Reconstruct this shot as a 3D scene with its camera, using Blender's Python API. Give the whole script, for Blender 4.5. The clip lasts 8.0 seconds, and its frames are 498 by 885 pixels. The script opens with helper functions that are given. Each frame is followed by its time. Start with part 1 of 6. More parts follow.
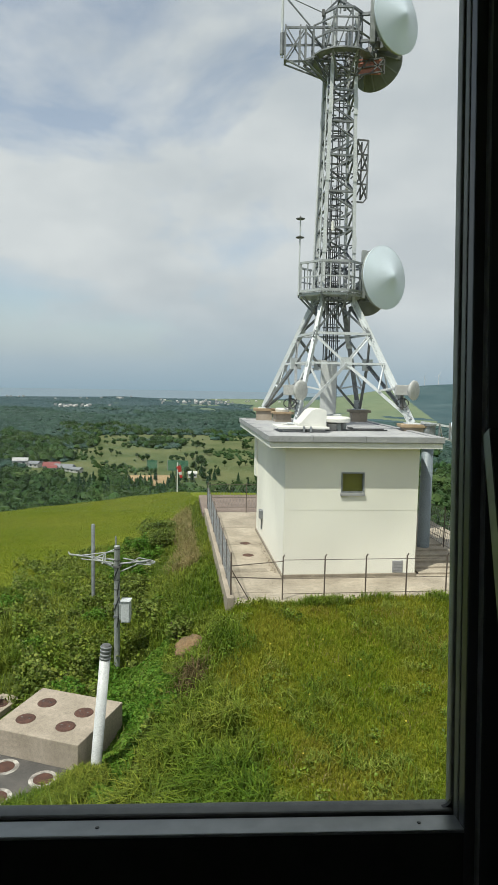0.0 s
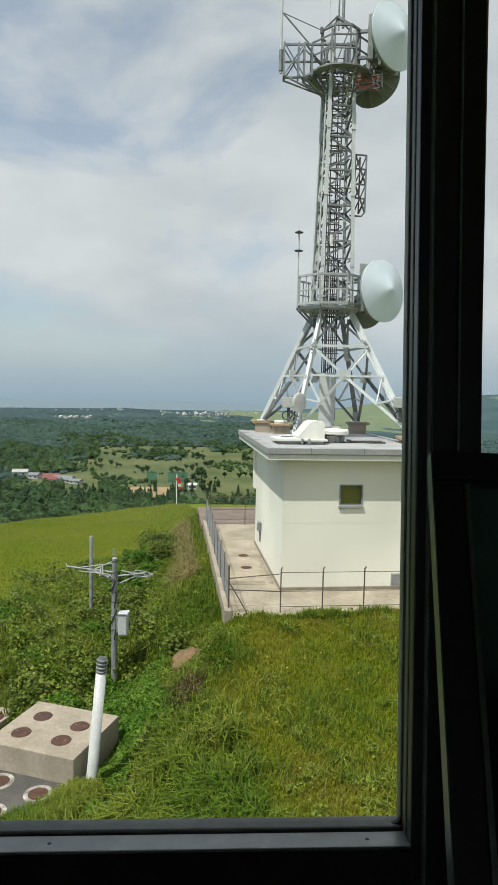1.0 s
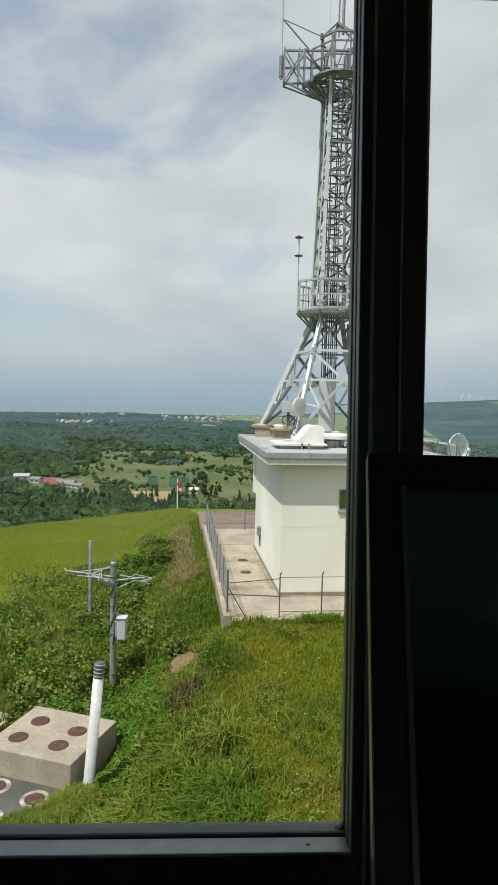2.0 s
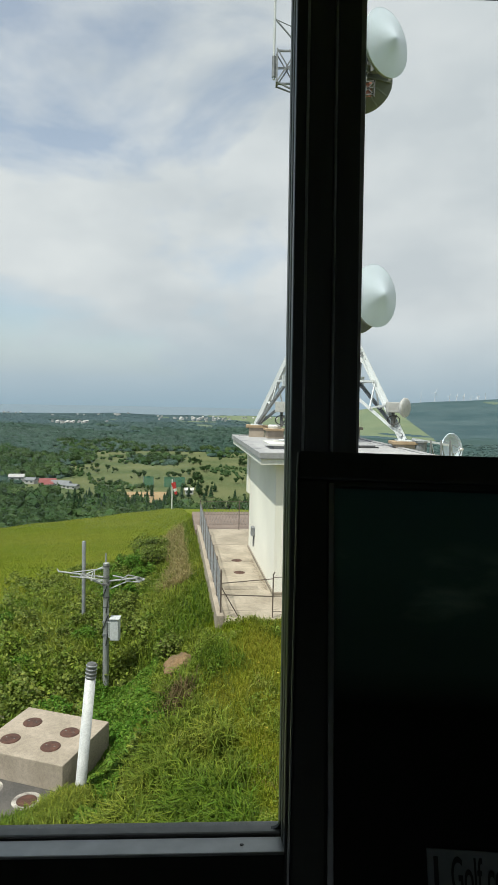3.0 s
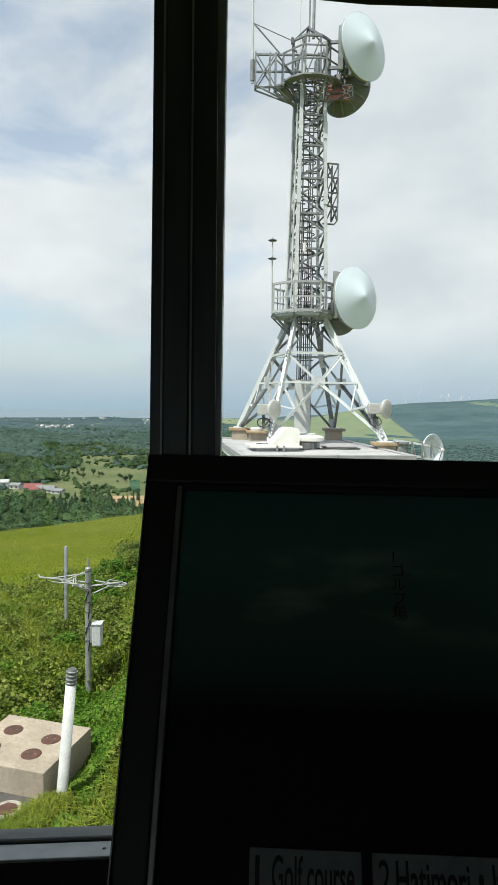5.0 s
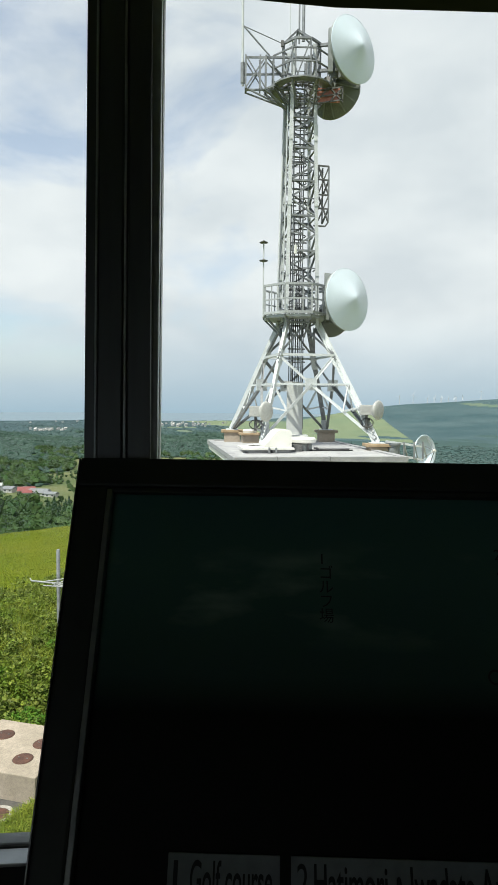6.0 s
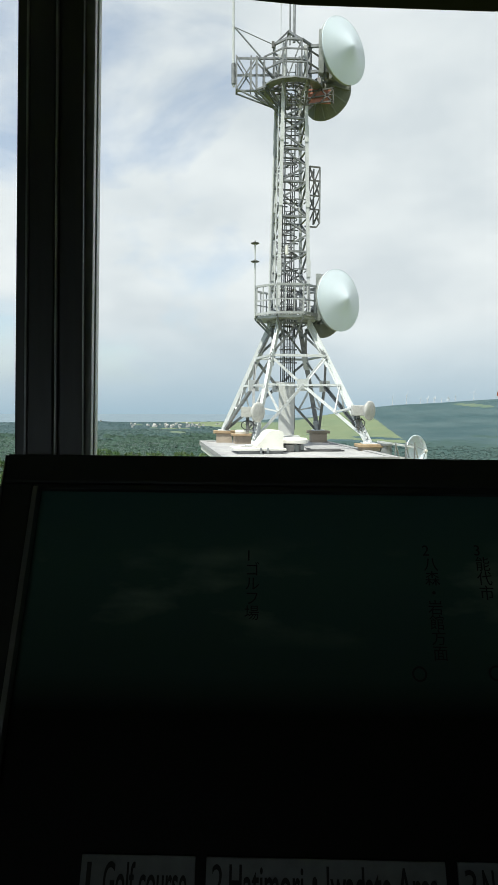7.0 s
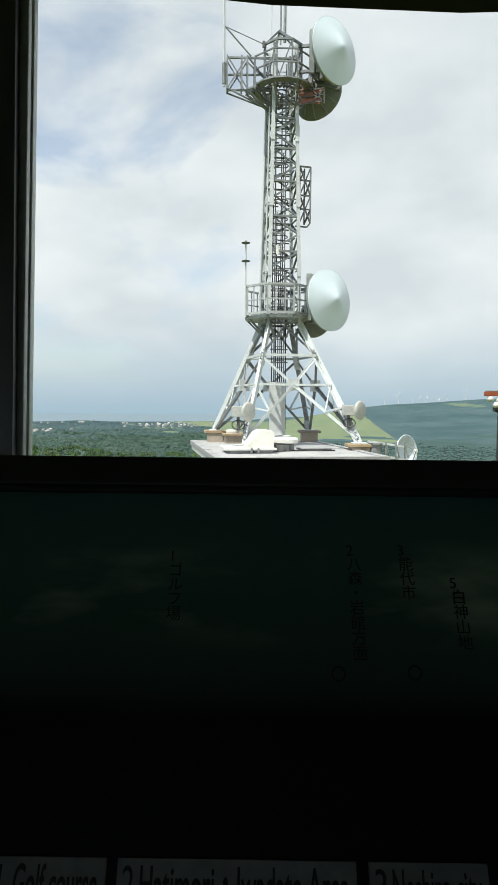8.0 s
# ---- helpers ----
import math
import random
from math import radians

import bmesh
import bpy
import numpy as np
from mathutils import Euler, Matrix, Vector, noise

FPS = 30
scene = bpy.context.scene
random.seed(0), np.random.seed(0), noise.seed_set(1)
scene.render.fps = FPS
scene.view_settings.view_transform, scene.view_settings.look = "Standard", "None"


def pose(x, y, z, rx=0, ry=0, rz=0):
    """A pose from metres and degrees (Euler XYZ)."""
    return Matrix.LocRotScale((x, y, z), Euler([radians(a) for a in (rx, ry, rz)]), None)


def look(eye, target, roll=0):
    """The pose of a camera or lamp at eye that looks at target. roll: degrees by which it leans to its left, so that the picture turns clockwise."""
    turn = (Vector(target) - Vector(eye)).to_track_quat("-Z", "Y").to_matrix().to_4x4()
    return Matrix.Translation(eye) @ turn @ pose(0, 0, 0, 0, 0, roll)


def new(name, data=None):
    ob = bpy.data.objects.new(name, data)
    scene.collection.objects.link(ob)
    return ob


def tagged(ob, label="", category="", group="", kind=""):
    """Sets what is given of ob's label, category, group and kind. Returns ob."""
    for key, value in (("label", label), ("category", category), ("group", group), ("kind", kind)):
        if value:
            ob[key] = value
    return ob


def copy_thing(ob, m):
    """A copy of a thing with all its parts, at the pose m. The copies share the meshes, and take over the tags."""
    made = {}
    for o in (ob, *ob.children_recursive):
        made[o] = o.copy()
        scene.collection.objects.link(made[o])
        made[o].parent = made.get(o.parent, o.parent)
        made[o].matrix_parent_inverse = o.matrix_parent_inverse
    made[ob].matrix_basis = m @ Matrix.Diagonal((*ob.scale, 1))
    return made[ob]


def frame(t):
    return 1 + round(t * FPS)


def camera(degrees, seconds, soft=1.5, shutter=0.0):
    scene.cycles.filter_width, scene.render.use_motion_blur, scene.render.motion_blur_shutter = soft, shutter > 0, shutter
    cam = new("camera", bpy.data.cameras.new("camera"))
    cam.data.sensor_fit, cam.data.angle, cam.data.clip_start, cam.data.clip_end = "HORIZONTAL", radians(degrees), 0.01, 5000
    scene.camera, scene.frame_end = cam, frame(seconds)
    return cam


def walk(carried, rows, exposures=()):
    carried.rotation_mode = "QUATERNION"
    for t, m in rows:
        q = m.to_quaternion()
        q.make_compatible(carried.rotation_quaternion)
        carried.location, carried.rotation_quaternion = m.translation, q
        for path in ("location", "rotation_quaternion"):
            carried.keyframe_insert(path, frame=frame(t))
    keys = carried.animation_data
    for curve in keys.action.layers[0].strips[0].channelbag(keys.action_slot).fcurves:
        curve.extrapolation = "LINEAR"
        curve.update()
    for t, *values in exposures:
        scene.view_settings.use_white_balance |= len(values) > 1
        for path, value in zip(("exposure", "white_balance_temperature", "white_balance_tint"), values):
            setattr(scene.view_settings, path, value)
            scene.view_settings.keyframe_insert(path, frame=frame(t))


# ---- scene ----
cam = camera(41.9, 8.0, soft=1.15)
PATH = [
    (0, (0.007, 0.016, 6.687), (0.01, 2.006, 6.491), 1.2),
    (0.5, (0.035, 0.009, 6.699), (0.04, 2.001, 6.523), 1.3),
    (1, (0.066, -0.004, 6.703), (0.068, 1.989, 6.543), 1.3),
    (1.5, (0.103, -0.003, 6.702), (0.099, 1.991, 6.554), 1.4),
    (3, (0.216, 0.003, 6.700), (0.227, 1.998, 6.555), 1.3),
    (3.5, (0.255, 0.0, 6.703), (0.28, 1.994, 6.556), 1.2),
    (4, (0.292, -0.006, 6.703), (0.323, 1.989, 6.562), 1.0),
    (4.5, (0.332, -0.003, 6.703), (0.374, 1.992, 6.564), 0.9),
    (6, (0.442, -0.004, 6.705), (0.513, 1.991, 6.575), 0.5),
    (6.5, (0.478, 0.0, 6.701), (0.559, 1.994, 6.571), 0.4),
    (7, (0.515, 0.001, 6.699), (0.605, 1.995, 6.572), 0.35),
    (7.5, (0.552, 0.002, 6.698), (0.651, 1.996, 6.572), 0.4),
    (8, (0.588, -0.002, 6.700), (0.701, 1.991, 6.572), 0.4),
]
walk(cam, [(t, look(e, a, r)) for t, e, a, r in PATH],
     exposures=[(0, 0.0), (3, 0.1), (4.5, 0.28), (6, 0.38), (8, 0.38)])

# ---- world and sun ----
SUN_ELEV, SUN_FROM = radians(62), Vector((-0.70, -0.714, 0))
world = bpy.data.worlds.new("sky")
scene.world = world
world.use_nodes = True
wn, wl = world.node_tree.nodes, world.node_tree.links
wn.clear()
w_out = wn.new("ShaderNodeOutputWorld")
w_sky = wn.new("ShaderNodeTexSky")
w_sky.sky_type, w_sky.sun_disc, w_sky.sun_elevation = "NISHITA", False, SUN_ELEV
w_sky.sun_rotation = math.atan2(SUN_FROM.x, SUN_FROM.y)
w_sky.dust_density = 1.2
w_bg = wn.new("ShaderNodeBackground")
w_bg.inputs["Strength"].default_value = 0.14
w_cloud = wn.new("ShaderNodeBackground")
w_mix = wn.new("ShaderNodeMixShader")
w_co = wn.new("ShaderNodeTexCoord")
w_map = wn.new("ShaderNodeMapping")
w_map.inputs["Scale"].default_value = (1.0, 1.0, 2.1)
w_map.inputs["Location"].default_value = (0.35, 0.2, 0.1)
w_noise = wn.new("ShaderNodeTexNoise")
w_noise.inputs["Scale"].default_value, w_noise.inputs["Detail"].default_value = 2.8, 10
w_noise.inputs["Roughness"].default_value, w_noise.inputs["Distortion"].default_value = 0.54, 0.35
# the cover thins towards the west
w_thin = wn.new("ShaderNodeMath")
w_thin.operation = "MULTIPLY_ADD"
w_thin.inputs[1].default_value = 0.32
w_ramp = wn.new("ShaderNodeValToRGB")
w_ramp.color_ramp.elements[0].position, w_ramp.color_ramp.elements[1].position = 0.33, 0.48
w_ramp.color_ramp.elements[0].color = (0.40, 0.40, 0.40, 1)
w_ramp.color_ramp.elements[1].color = (1, 1, 1, 1)
# low cloud and sea mist close to the horizon
w_sep = wn.new("ShaderNodeSeparateXYZ")
w_low = wn.new("ShaderNodeMapRange")
w_low.inputs["From Min"].default_value, w_low.inputs["From Max"].default_value = 0.02, 0.16
w_low.inputs["To Min"].default_value, w_low.inputs["To Max"].default_value = 1.0, 0.0
w_max = wn.new("ShaderNodeMath")
w_max.operation = "MAXIMUM"
# light and grey cloud masses
w_n2 = wn.new("ShaderNodeTexNoise")
w_n2.inputs["Scale"].default_value, w_n2.inputs["Detail"].default_value = 4.2, 8
w_r2 = wn.new("ShaderNodeValToRGB")
w_r2.color_ramp.elements[0].position, w_r2.color_ramp.elements[1].position = 0.36, 0.66
w_r2.color_ramp.elements[0].color = (0.585, 0.615, 0.655, 1)
w_r2.color_ramp.elements[1].color = (0.75, 0.76, 0.78, 1)
w_band = wn.new("ShaderNodeMapRange")
w_band.inputs["From Min"].default_value, w_band.inputs["From Max"].default_value = -0.02, 0.13
w_haze = wn.new("ShaderNodeMixRGB")
w_haze.inputs["Color1"].default_value = (0.335, 0.44, 0.53, 1)
wl.new(w_co.outputs["Generated"], w_map.inputs["Vector"])
wl.new(w_map.outputs["Vector"], w_noise.inputs["Vector"])
wl.new(w_map.outputs["Vector"], w_n2.inputs["Vector"])
wl.new(w_noise.outputs["Fac"], w_thin.inputs[2])
wl.new(w_sep.outputs["X"], w_thin.inputs[0])
wl.new(w_thin.outputs["Value"], w_ramp.inputs["Fac"])
wl.new(w_n2.outputs["Fac"], w_r2.inputs["Fac"])
wl.new(w_co.outputs["Generated"], w_sep.inputs["Vector"])
wl.new(w_sep.outputs["Z"], w_low.inputs["Value"])
wl.new(w_sep.outputs["Z"], w_band.inputs["Value"])
wl.new(w_band.outputs["Result"], w_haze.inputs["Fac"])
wl.new(w_r2.outputs["Color"], w_haze.inputs["Color2"])
wl.new(w_haze.outputs["Color"], w_cloud.inputs["Color"])
wl.new(w_low.outputs["Result"], w_max.inputs[0])
wl.new(w_ramp.outputs["Color"], w_max.inputs[1])
wl.new(w_max.outputs["Value"], w_mix.inputs["Fac"])
wl.new(w_sky.outputs["Color"], w_bg.inputs["Color"])
wl.new(w_bg.outputs["Background"], w_mix.inputs[1])
wl.new(w_cloud.outputs["Background"], w_mix.inputs[2])
wl.new(w_mix.outputs["Shader"], w_out.inputs["Surface"])

sun_data = bpy.data.lights.new("sun", "SUN")
sun_data.energy, sun_data.angle, sun_data.color = 5.0, radians(0.6), (1.0, 0.95, 0.86)
sun = new("sun", sun_data)
sun_dir = Vector((SUN_FROM.x * math.cos(SUN_ELEV), SUN_FROM.y * math.cos(SUN_ELEV), math.sin(SUN_ELEV)))
sun.matrix_world = look(sun_dir * 60, (0, 0, 0))


# ---- materials ----
def material(name, a, b=None, rough=0.6, metal=0.0, scale=4.0, bump=0.0, bump_scale=40.0, fine=None, spec=0.5, island=0.0, stretch=(1, 1, 1)):
    """Two tones mixed by coarse noise, a finer noise over it, optional relief and per-object or per-island variety."""
    m = bpy.data.materials.new(name)
    m.use_nodes = True
    n, l = m.node_tree.nodes, m.node_tree.links
    p = n["Principled BSDF"]
    p.inputs["Roughness"].default_value, p.inputs["Metallic"].default_value = rough, metal
    p.inputs["Specular IOR Level"].default_value = spec
    b = b or tuple(c * 0.8 for c in a)
    co = n.new("ShaderNodeTexCoord")
    mp = n.new("ShaderNodeMapping")
    mp.inputs["Scale"].default_value = stretch
    l.new(co.outputs["Object"], mp.inputs["Vector"])
    n1 = n.new("ShaderNodeTexNoise")
    n1.inputs["Scale"].default_value, n1.inputs["Detail"].default_value = scale, 6
    l.new(mp.outputs["Vector"], n1.inputs["Vector"])
    r1 = n.new("ShaderNodeValToRGB")
    r1.color_ramp.elements[0].position, r1.color_ramp.elements[1].position = 0.35, 0.65
    r1.color_ramp.elements[0].color, r1.color_ramp.elements[1].color = (*a, 1), (*b, 1)
    l.new(n1.outputs["Fac"], r1.inputs["Fac"])
    colour = r1.outputs["Color"]
    n2 = n.new("ShaderNodeTexNoise")
    n2.inputs["Scale"].default_value, n2.inputs["Detail"].default_value = fine or scale * 9, 4
    l.new(mp.outputs["Vector"], n2.inputs["Vector"])
    v2 = n.new("ShaderNodeMapRange")
    v2.inputs["From Min"].default_value, v2.inputs["From Max"].default_value = 0.3, 0.7
    v2.inputs["To Min"].default_value, v2.inputs["To Max"].default_value = 0.85, 1.12
    l.new(n2.outputs["Fac"], v2.inputs["Value"])
    hsv = n.new("ShaderNodeHueSaturation")
    l.new(colour, hsv.inputs["Color"])
    value = v2.outputs["Result"]
    if island:
        geo = n.new("ShaderNodeNewGeometry")
        info = n.new("ShaderNodeObjectInfo")
        add = n.new("ShaderNodeMath")
        l.new(geo.outputs["Random Per Island"], add.inputs[0])
        l.new(info.outputs["Random"], add.inputs[1])
        fr = n.new("ShaderNodeMath")
        fr.operation = "FRACT"
        l.new(add.outputs["Value"], fr.inputs[0])
        iv = n.new("ShaderNodeMapRange")
        iv.inputs["To Min"].default_value, iv.inputs["To Max"].default_value = 1 - island, 1 + island
        l.new(fr.outputs["Value"], iv.inputs["Value"])
        mul = n.new("ShaderNodeMath")
        mul.operation = "MULTIPLY"
        l.new(iv.outputs["Result"], mul.inputs[0])
        l.new(value, mul.inputs[1])
        value = mul.outputs["Value"]
        hv = n.new("ShaderNodeMapRange")
        hv.inputs["To Min"].default_value, hv.inputs["To Max"].default_value = 0.48, 0.515
        l.new(geo.outputs["Random Per Island"], hv.inputs["Value"])
        l.new(hv.outputs["Result"], hsv.inputs["Hue"])
    l.new(value, hsv.inputs["Value"])
    l.new(hsv.outputs["Color"], p.inputs["Base Color"])
    if bump:
        n3 = n.new("ShaderNodeTexNoise")
        n3.inputs["Scale"].default_value, n3.inputs["Detail"].default_value = bump_scale, 5
        l.new(mp.outputs["Vector"], n3.inputs["Vector"])
        bp = n.new("ShaderNodeBump")
        bp.inputs["Strength"].default_value, bp.inputs["Distance"].default_value = bump, 0.02
        l.new(n3.outputs["Fac"], bp.inputs["Height"])
        l.new(bp.outputs["Normal"], p.inputs["Normal"])
    return m


def leafy(name, a, b, scale=1.2, island=0.35, rough=0.55, through_light=0.25, gloss=0.08):
    m = material(name, a, b, rough=rough, scale=scale, island=island, spec=gloss)
    n, l = m.node_tree.nodes, m.node_tree.links
    p, out = n["Principled BSDF"], n["Material Output"]
    tr = n.new("ShaderNodeBsdfTranslucent")
    mx = n.new("ShaderNodeMixShader")
    mx.inputs["Fac"].default_value = through_light
    l.new(p.inputs["Base Color"].links[0].from_socket, tr.inputs["Color"])
    l.new(p.outputs["BSDF"], mx.inputs[1])
    l.new(tr.outputs["BSDF"], mx.inputs[2])
    l.new(mx.outputs["Shader"], out.inputs["Surface"])
    return m


M_WALL = material("white_render", (0.80, 0.78, 0.69), (0.77, 0.75, 0.66), rough=0.85, scale=0.7, fine=0.35, bump=0.03, bump_scale=60)
M_FASCIA = material("painted_fascia", (0.74, 0.73, 0.68), (0.66, 0.65, 0.60), rough=0.7, scale=2)
M_ROOF = material("roof_membrane", (0.40, 0.40, 0.40), (0.32, 0.32, 0.33), rough=0.8, scale=0.9, bump=0.2)
M_COPING = material("grey_coping", (0.34, 0.34, 0.34), (0.28, 0.28, 0.29), rough=0.6, scale=1.5)
M_CONC = material("concrete", (0.38, 0.32, 0.255), (0.29, 0.245, 0.19), rough=0.9, scale=1.3, bump=0.3)
M_PLINTH = material("stained_plinth", (0.30, 0.26, 0.20), (0.20, 0.17, 0.13), rough=0.9, scale=2)
M_PAD = material("old_pad_concrete", (0.40, 0.345, 0.27), (0.27, 0.23, 0.175), rough=0.92, scale=0.8, bump=0.3)
M_PADTILE = material("pad_slab", (0.44, 0.39, 0.33), (0.34, 0.30, 0.25), rough=0.92, scale=1.1, island=0.08)
M_ASPH = material("asphalt", (0.075, 0.07, 0.065), (0.11, 0.10, 0.09), rough=0.95, scale=2.5, bump=0.5, bump_scale=90)
M_GRAVEL = material("gravel_track", (0.22, 0.17, 0.14), (0.16, 0.12, 0.10), rough=0.95, scale=1.2, bump=0.4)
M_RUST = material("rusty_iron", (0.10, 0.045, 0.03), (0.06, 0.03, 0.022), rough=0.85, scale=6, bump=0.2)
M_STEEL = material("painted_steel", (0.62, 0.645, 0.655), (0.55, 0.575, 0.585), rough=0.5, metal=0.0, scale=3, island=0.12)
M_RAILGREY = material("dull_grey_railing", (0.42, 0.44, 0.445), (0.33, 0.35, 0.355), rough=0.55, scale=4, island=0.12)
M_GALV = material("galvanised_steel", (0.26, 0.275, 0.28), (0.17, 0.18, 0.19), rough=0.5, metal=0.25, scale=5, island=0.15)
M_DARKST = material("weathered_steel", (0.16, 0.16, 0.155), (0.10, 0.10, 0.10), rough=0.6, metal=0.2, scale=6)
M_CABLE = material("black_cable", (0.02, 0.02, 0.022), (0.03, 0.03, 0.03), rough=0.55, scale=5)
M_RADOME = material("radome_white", (0.66, 0.74, 0.81), (0.63, 0.715, 0.785), rough=0.35, scale=0.5, fine=0.6)
M_DRUM = material("grey_shroud", (0.30, 0.32, 0.31), (0.22, 0.24, 0.23), rough=0.6, scale=2)
M_OLIVE = material("olive_dish_back", (0.19, 0.205, 0.175), (0.14, 0.155, 0.13), rough=0.6, scale=2)
M_RED = material("faded_red_panel", (0.42, 0.17, 0.12), (0.34, 0.13, 0.10), rough=0.7, scale=5)
M_WHITE = material("white_cabinet", (0.74, 0.73, 0.68), (0.69, 0.68, 0.63), rough=0.5, scale=0.7, fine=1.1)
M_GREYDRUM = material("grey_drum", (0.46, 0.46, 0.44), (0.40, 0.40, 0.39), rough=0.5, scale=1)
M_WOODPAD = material("tan_plinth_cap", (0.40, 0.30, 0.19), (0.32, 0.23, 0.14), rough=0.85, scale=4)
M_RAILBROWN = material("rusted_brown_post", (0.12, 0.09, 0.07), (0.08, 0.062, 0.05), rough=0.7, scale=6)
M_RINGPAINT = material("worn_white_paint", (0.50, 0.47, 0.42), (0.17, 0.155, 0.14), rough=0.9, scale=5)
M_MAST = material("weathered_galvanised_mast", (0.42, 0.43, 0.42), (0.26, 0.27, 0.265), rough=0.55, metal=0.25, scale=5, stretch=(1, 1, 0.4))
M_CABINET = material("pale_grey_cabinet", (0.52, 0.54, 0.54), (0.45, 0.47, 0.47), rough=0.5, scale=2)
M_POLE = material("pale_grey_pole", (0.55, 0.56, 0.55), (0.47, 0.48, 0.48), rough=0.5, scale=3)
M_BLUEPOLE = material("blue_grey_pole", (0.20, 0.24, 0.27), (0.16, 0.19, 0.22), rough=0.5, scale=2)
M_OLIVEGLASS = material("olive_shutter", (0.17, 0.17, 0.035), (0.14, 0.14, 0.03), rough=0.35, scale=3)
M_FRAME = material("window_aluminium", (0.14, 0.145, 0.14), (0.105, 0.11, 0.108), rough=0.42, metal=0.55, scale=6, stretch=(1, 1, 0.1))
M_EAVE = material("dark_eave_paint", (0.012, 0.014, 0.013), (0.01, 0.011, 0.01), rough=0.9, scale=3, spec=0.05)
M_SASH = material("grey_sash", (0.19, 0.195, 0.18), (0.15, 0.155, 0.145), rough=0.45, metal=0.5, scale=5)
# lighter olive copy of the sash, with the grass reflection painted in
M_GRASSLITSASH = material("grass_lit_sash", (0.30, 0.31, 0.27), (0.24, 0.25, 0.215), rough=0.5, metal=0.2, scale=5)
# paler copy of the sash: sky light on the reveal put into the colour
M_SKYLITSASH = material("sky_lit_sash", (0.62, 0.65, 0.63), (0.50, 0.53, 0.51), rough=0.4, metal=0.3, scale=5)
M_SILL = material("sill_metal", (0.42, 0.44, 0.43), (0.36, 0.38, 0.375), rough=0.35, metal=0.4, scale=3)
M_APRON = material("black_apron_paint", (0.038, 0.042, 0.036), (0.03, 0.033, 0.028), rough=0.8, scale=2)
M_ROOM = material("grey_room_paint", (0.46, 0.48, 0.46), (0.42, 0.44, 0.42), rough=0.8, scale=2)
M_CARPET = material("dark_carpet", (0.09, 0.09, 0.085), (0.07, 0.07, 0.065), rough=1.0, scale=8, bump=0.3)
M_BFRAME = material("board_frame_black", (0.030, 0.036, 0.030), (0.022, 0.026, 0.022), rough=0.5, scale=5)
# pale colour that carries the window light on the board frame's edges
M_BEDGE = material("lit_board_edge", (0.30, 0.31, 0.30), (0.24, 0.25, 0.25), rough=0.35, metal=0.6, scale=5)
M_INK = material("dark_ink", (0.012, 0.014, 0.014), (0.009, 0.01, 0.01), rough=0.6)
M_LABEL = material("label_plate", (0.27, 0.30, 0.31), (0.22, 0.25, 0.26), rough=0.5, scale=7)
L_DEAD = leafy("dead_stem", (0.17, 0.125, 0.06), (0.11, 0.085, 0.04), scale=0.8, island=0.3, through_light=0.1)
M_SOIL = material("bare_soil", (0.23, 0.145, 0.075), (0.13, 0.09, 0.045), rough=1, scale=3, bump=0.5)
M_ORANGE = material("rust_orange_paint", (0.36, 0.085, 0.03), (0.26, 0.06, 0.025), rough=0.6, scale=9)
M_SOCKRED = material("windsock_red", (0.55, 0.04, 0.03), (0.45, 0.03, 0.025), rough=0.8, scale=4)
M_SOCKWHITE = material("windsock_white", (0.75, 0.74, 0.72), (0.66, 0.65, 0.64), rough=0.8, scale=4)
M_NET = material("green_net", (0.03, 0.16, 0.10), (0.02, 0.12, 0.08), rough=0.9, scale=0.4)
M_PALEROOF = material("pale_roof", (0.40, 0.40, 0.39), (0.33, 0.33, 0.33), rough=0.6, scale=0.4)
M_REDROOF = material("red_roof", (0.22, 0.06, 0.055), (0.17, 0.05, 0.045), rough=0.7, scale=0.4)
M_GREYROOF = material("grey_roof", (0.19, 0.20, 0.21), (0.14, 0.15, 0.16), rough=0.6, scale=0.4)
M_HOUSE = material("house_render", (0.54, 0.53, 0.51), (0.45, 0.44, 0.42), rough=0.8, scale=0.3, island=0.1)
M_DARKWIN = material("dark_window", (0.04, 0.05, 0.06), (0.03, 0.04, 0.05), rough=0.2)
M_TRUNK = material("bark", (0.09, 0.065, 0.045), (0.06, 0.045, 0.03), rough=0.95, scale=4)
M_TURBINE = material("turbine_white", (0.62, 0.64, 0.65), (0.58, 0.60, 0.61), rough=0.4, scale=0.2)
# land
G_LAWN = material("lawn_soil", (0.135, 0.165, 0.018), (0.185, 0.175, 0.028), rough=1, scale=0.5, fine=14, bump=0.6, bump_scale=25, spec=0.04)
G_HILL = material("hill_grass", (0.115, 0.148, 0.013), (0.15, 0.17, 0.018), rough=1, scale=0.22, fine=1.6, bump=0.25, bump_scale=9, spec=0.04)
G_SCRUB = material("scrub_floor", (0.06, 0.085, 0.02), (0.09, 0.11, 0.026), rough=1, scale=0.6, fine=9, bump=0.6, bump_scale=20, spec=0.04)
G_FOREST = material("forest_floor", (0.030, 0.055, 0.024), (0.045, 0.075, 0.03), rough=1, scale=0.012, fine=0.12, spec=0.04)
G_FAIR = material("fairway", (0.072, 0.098, 0.042), (0.125, 0.135, 0.064), rough=1, scale=0.028, fine=0.3, spec=0.04)
G_RICE = material("rice_field", (0.135, 0.175, 0.110), (0.16, 0.193, 0.118), rough=1, scale=0.006, fine=0.03, spec=0.04)
G_BROWN = material("brown_field", (0.33, 0.24, 0.14), (0.28, 0.20, 0.11), rough=1, scale=0.05, spec=0.04)
L_GRASS = leafy("grass_blade", (0.165, 0.228, 0.016), (0.245, 0.25, 0.030), scale=0.45, island=0.3, through_light=0.38)
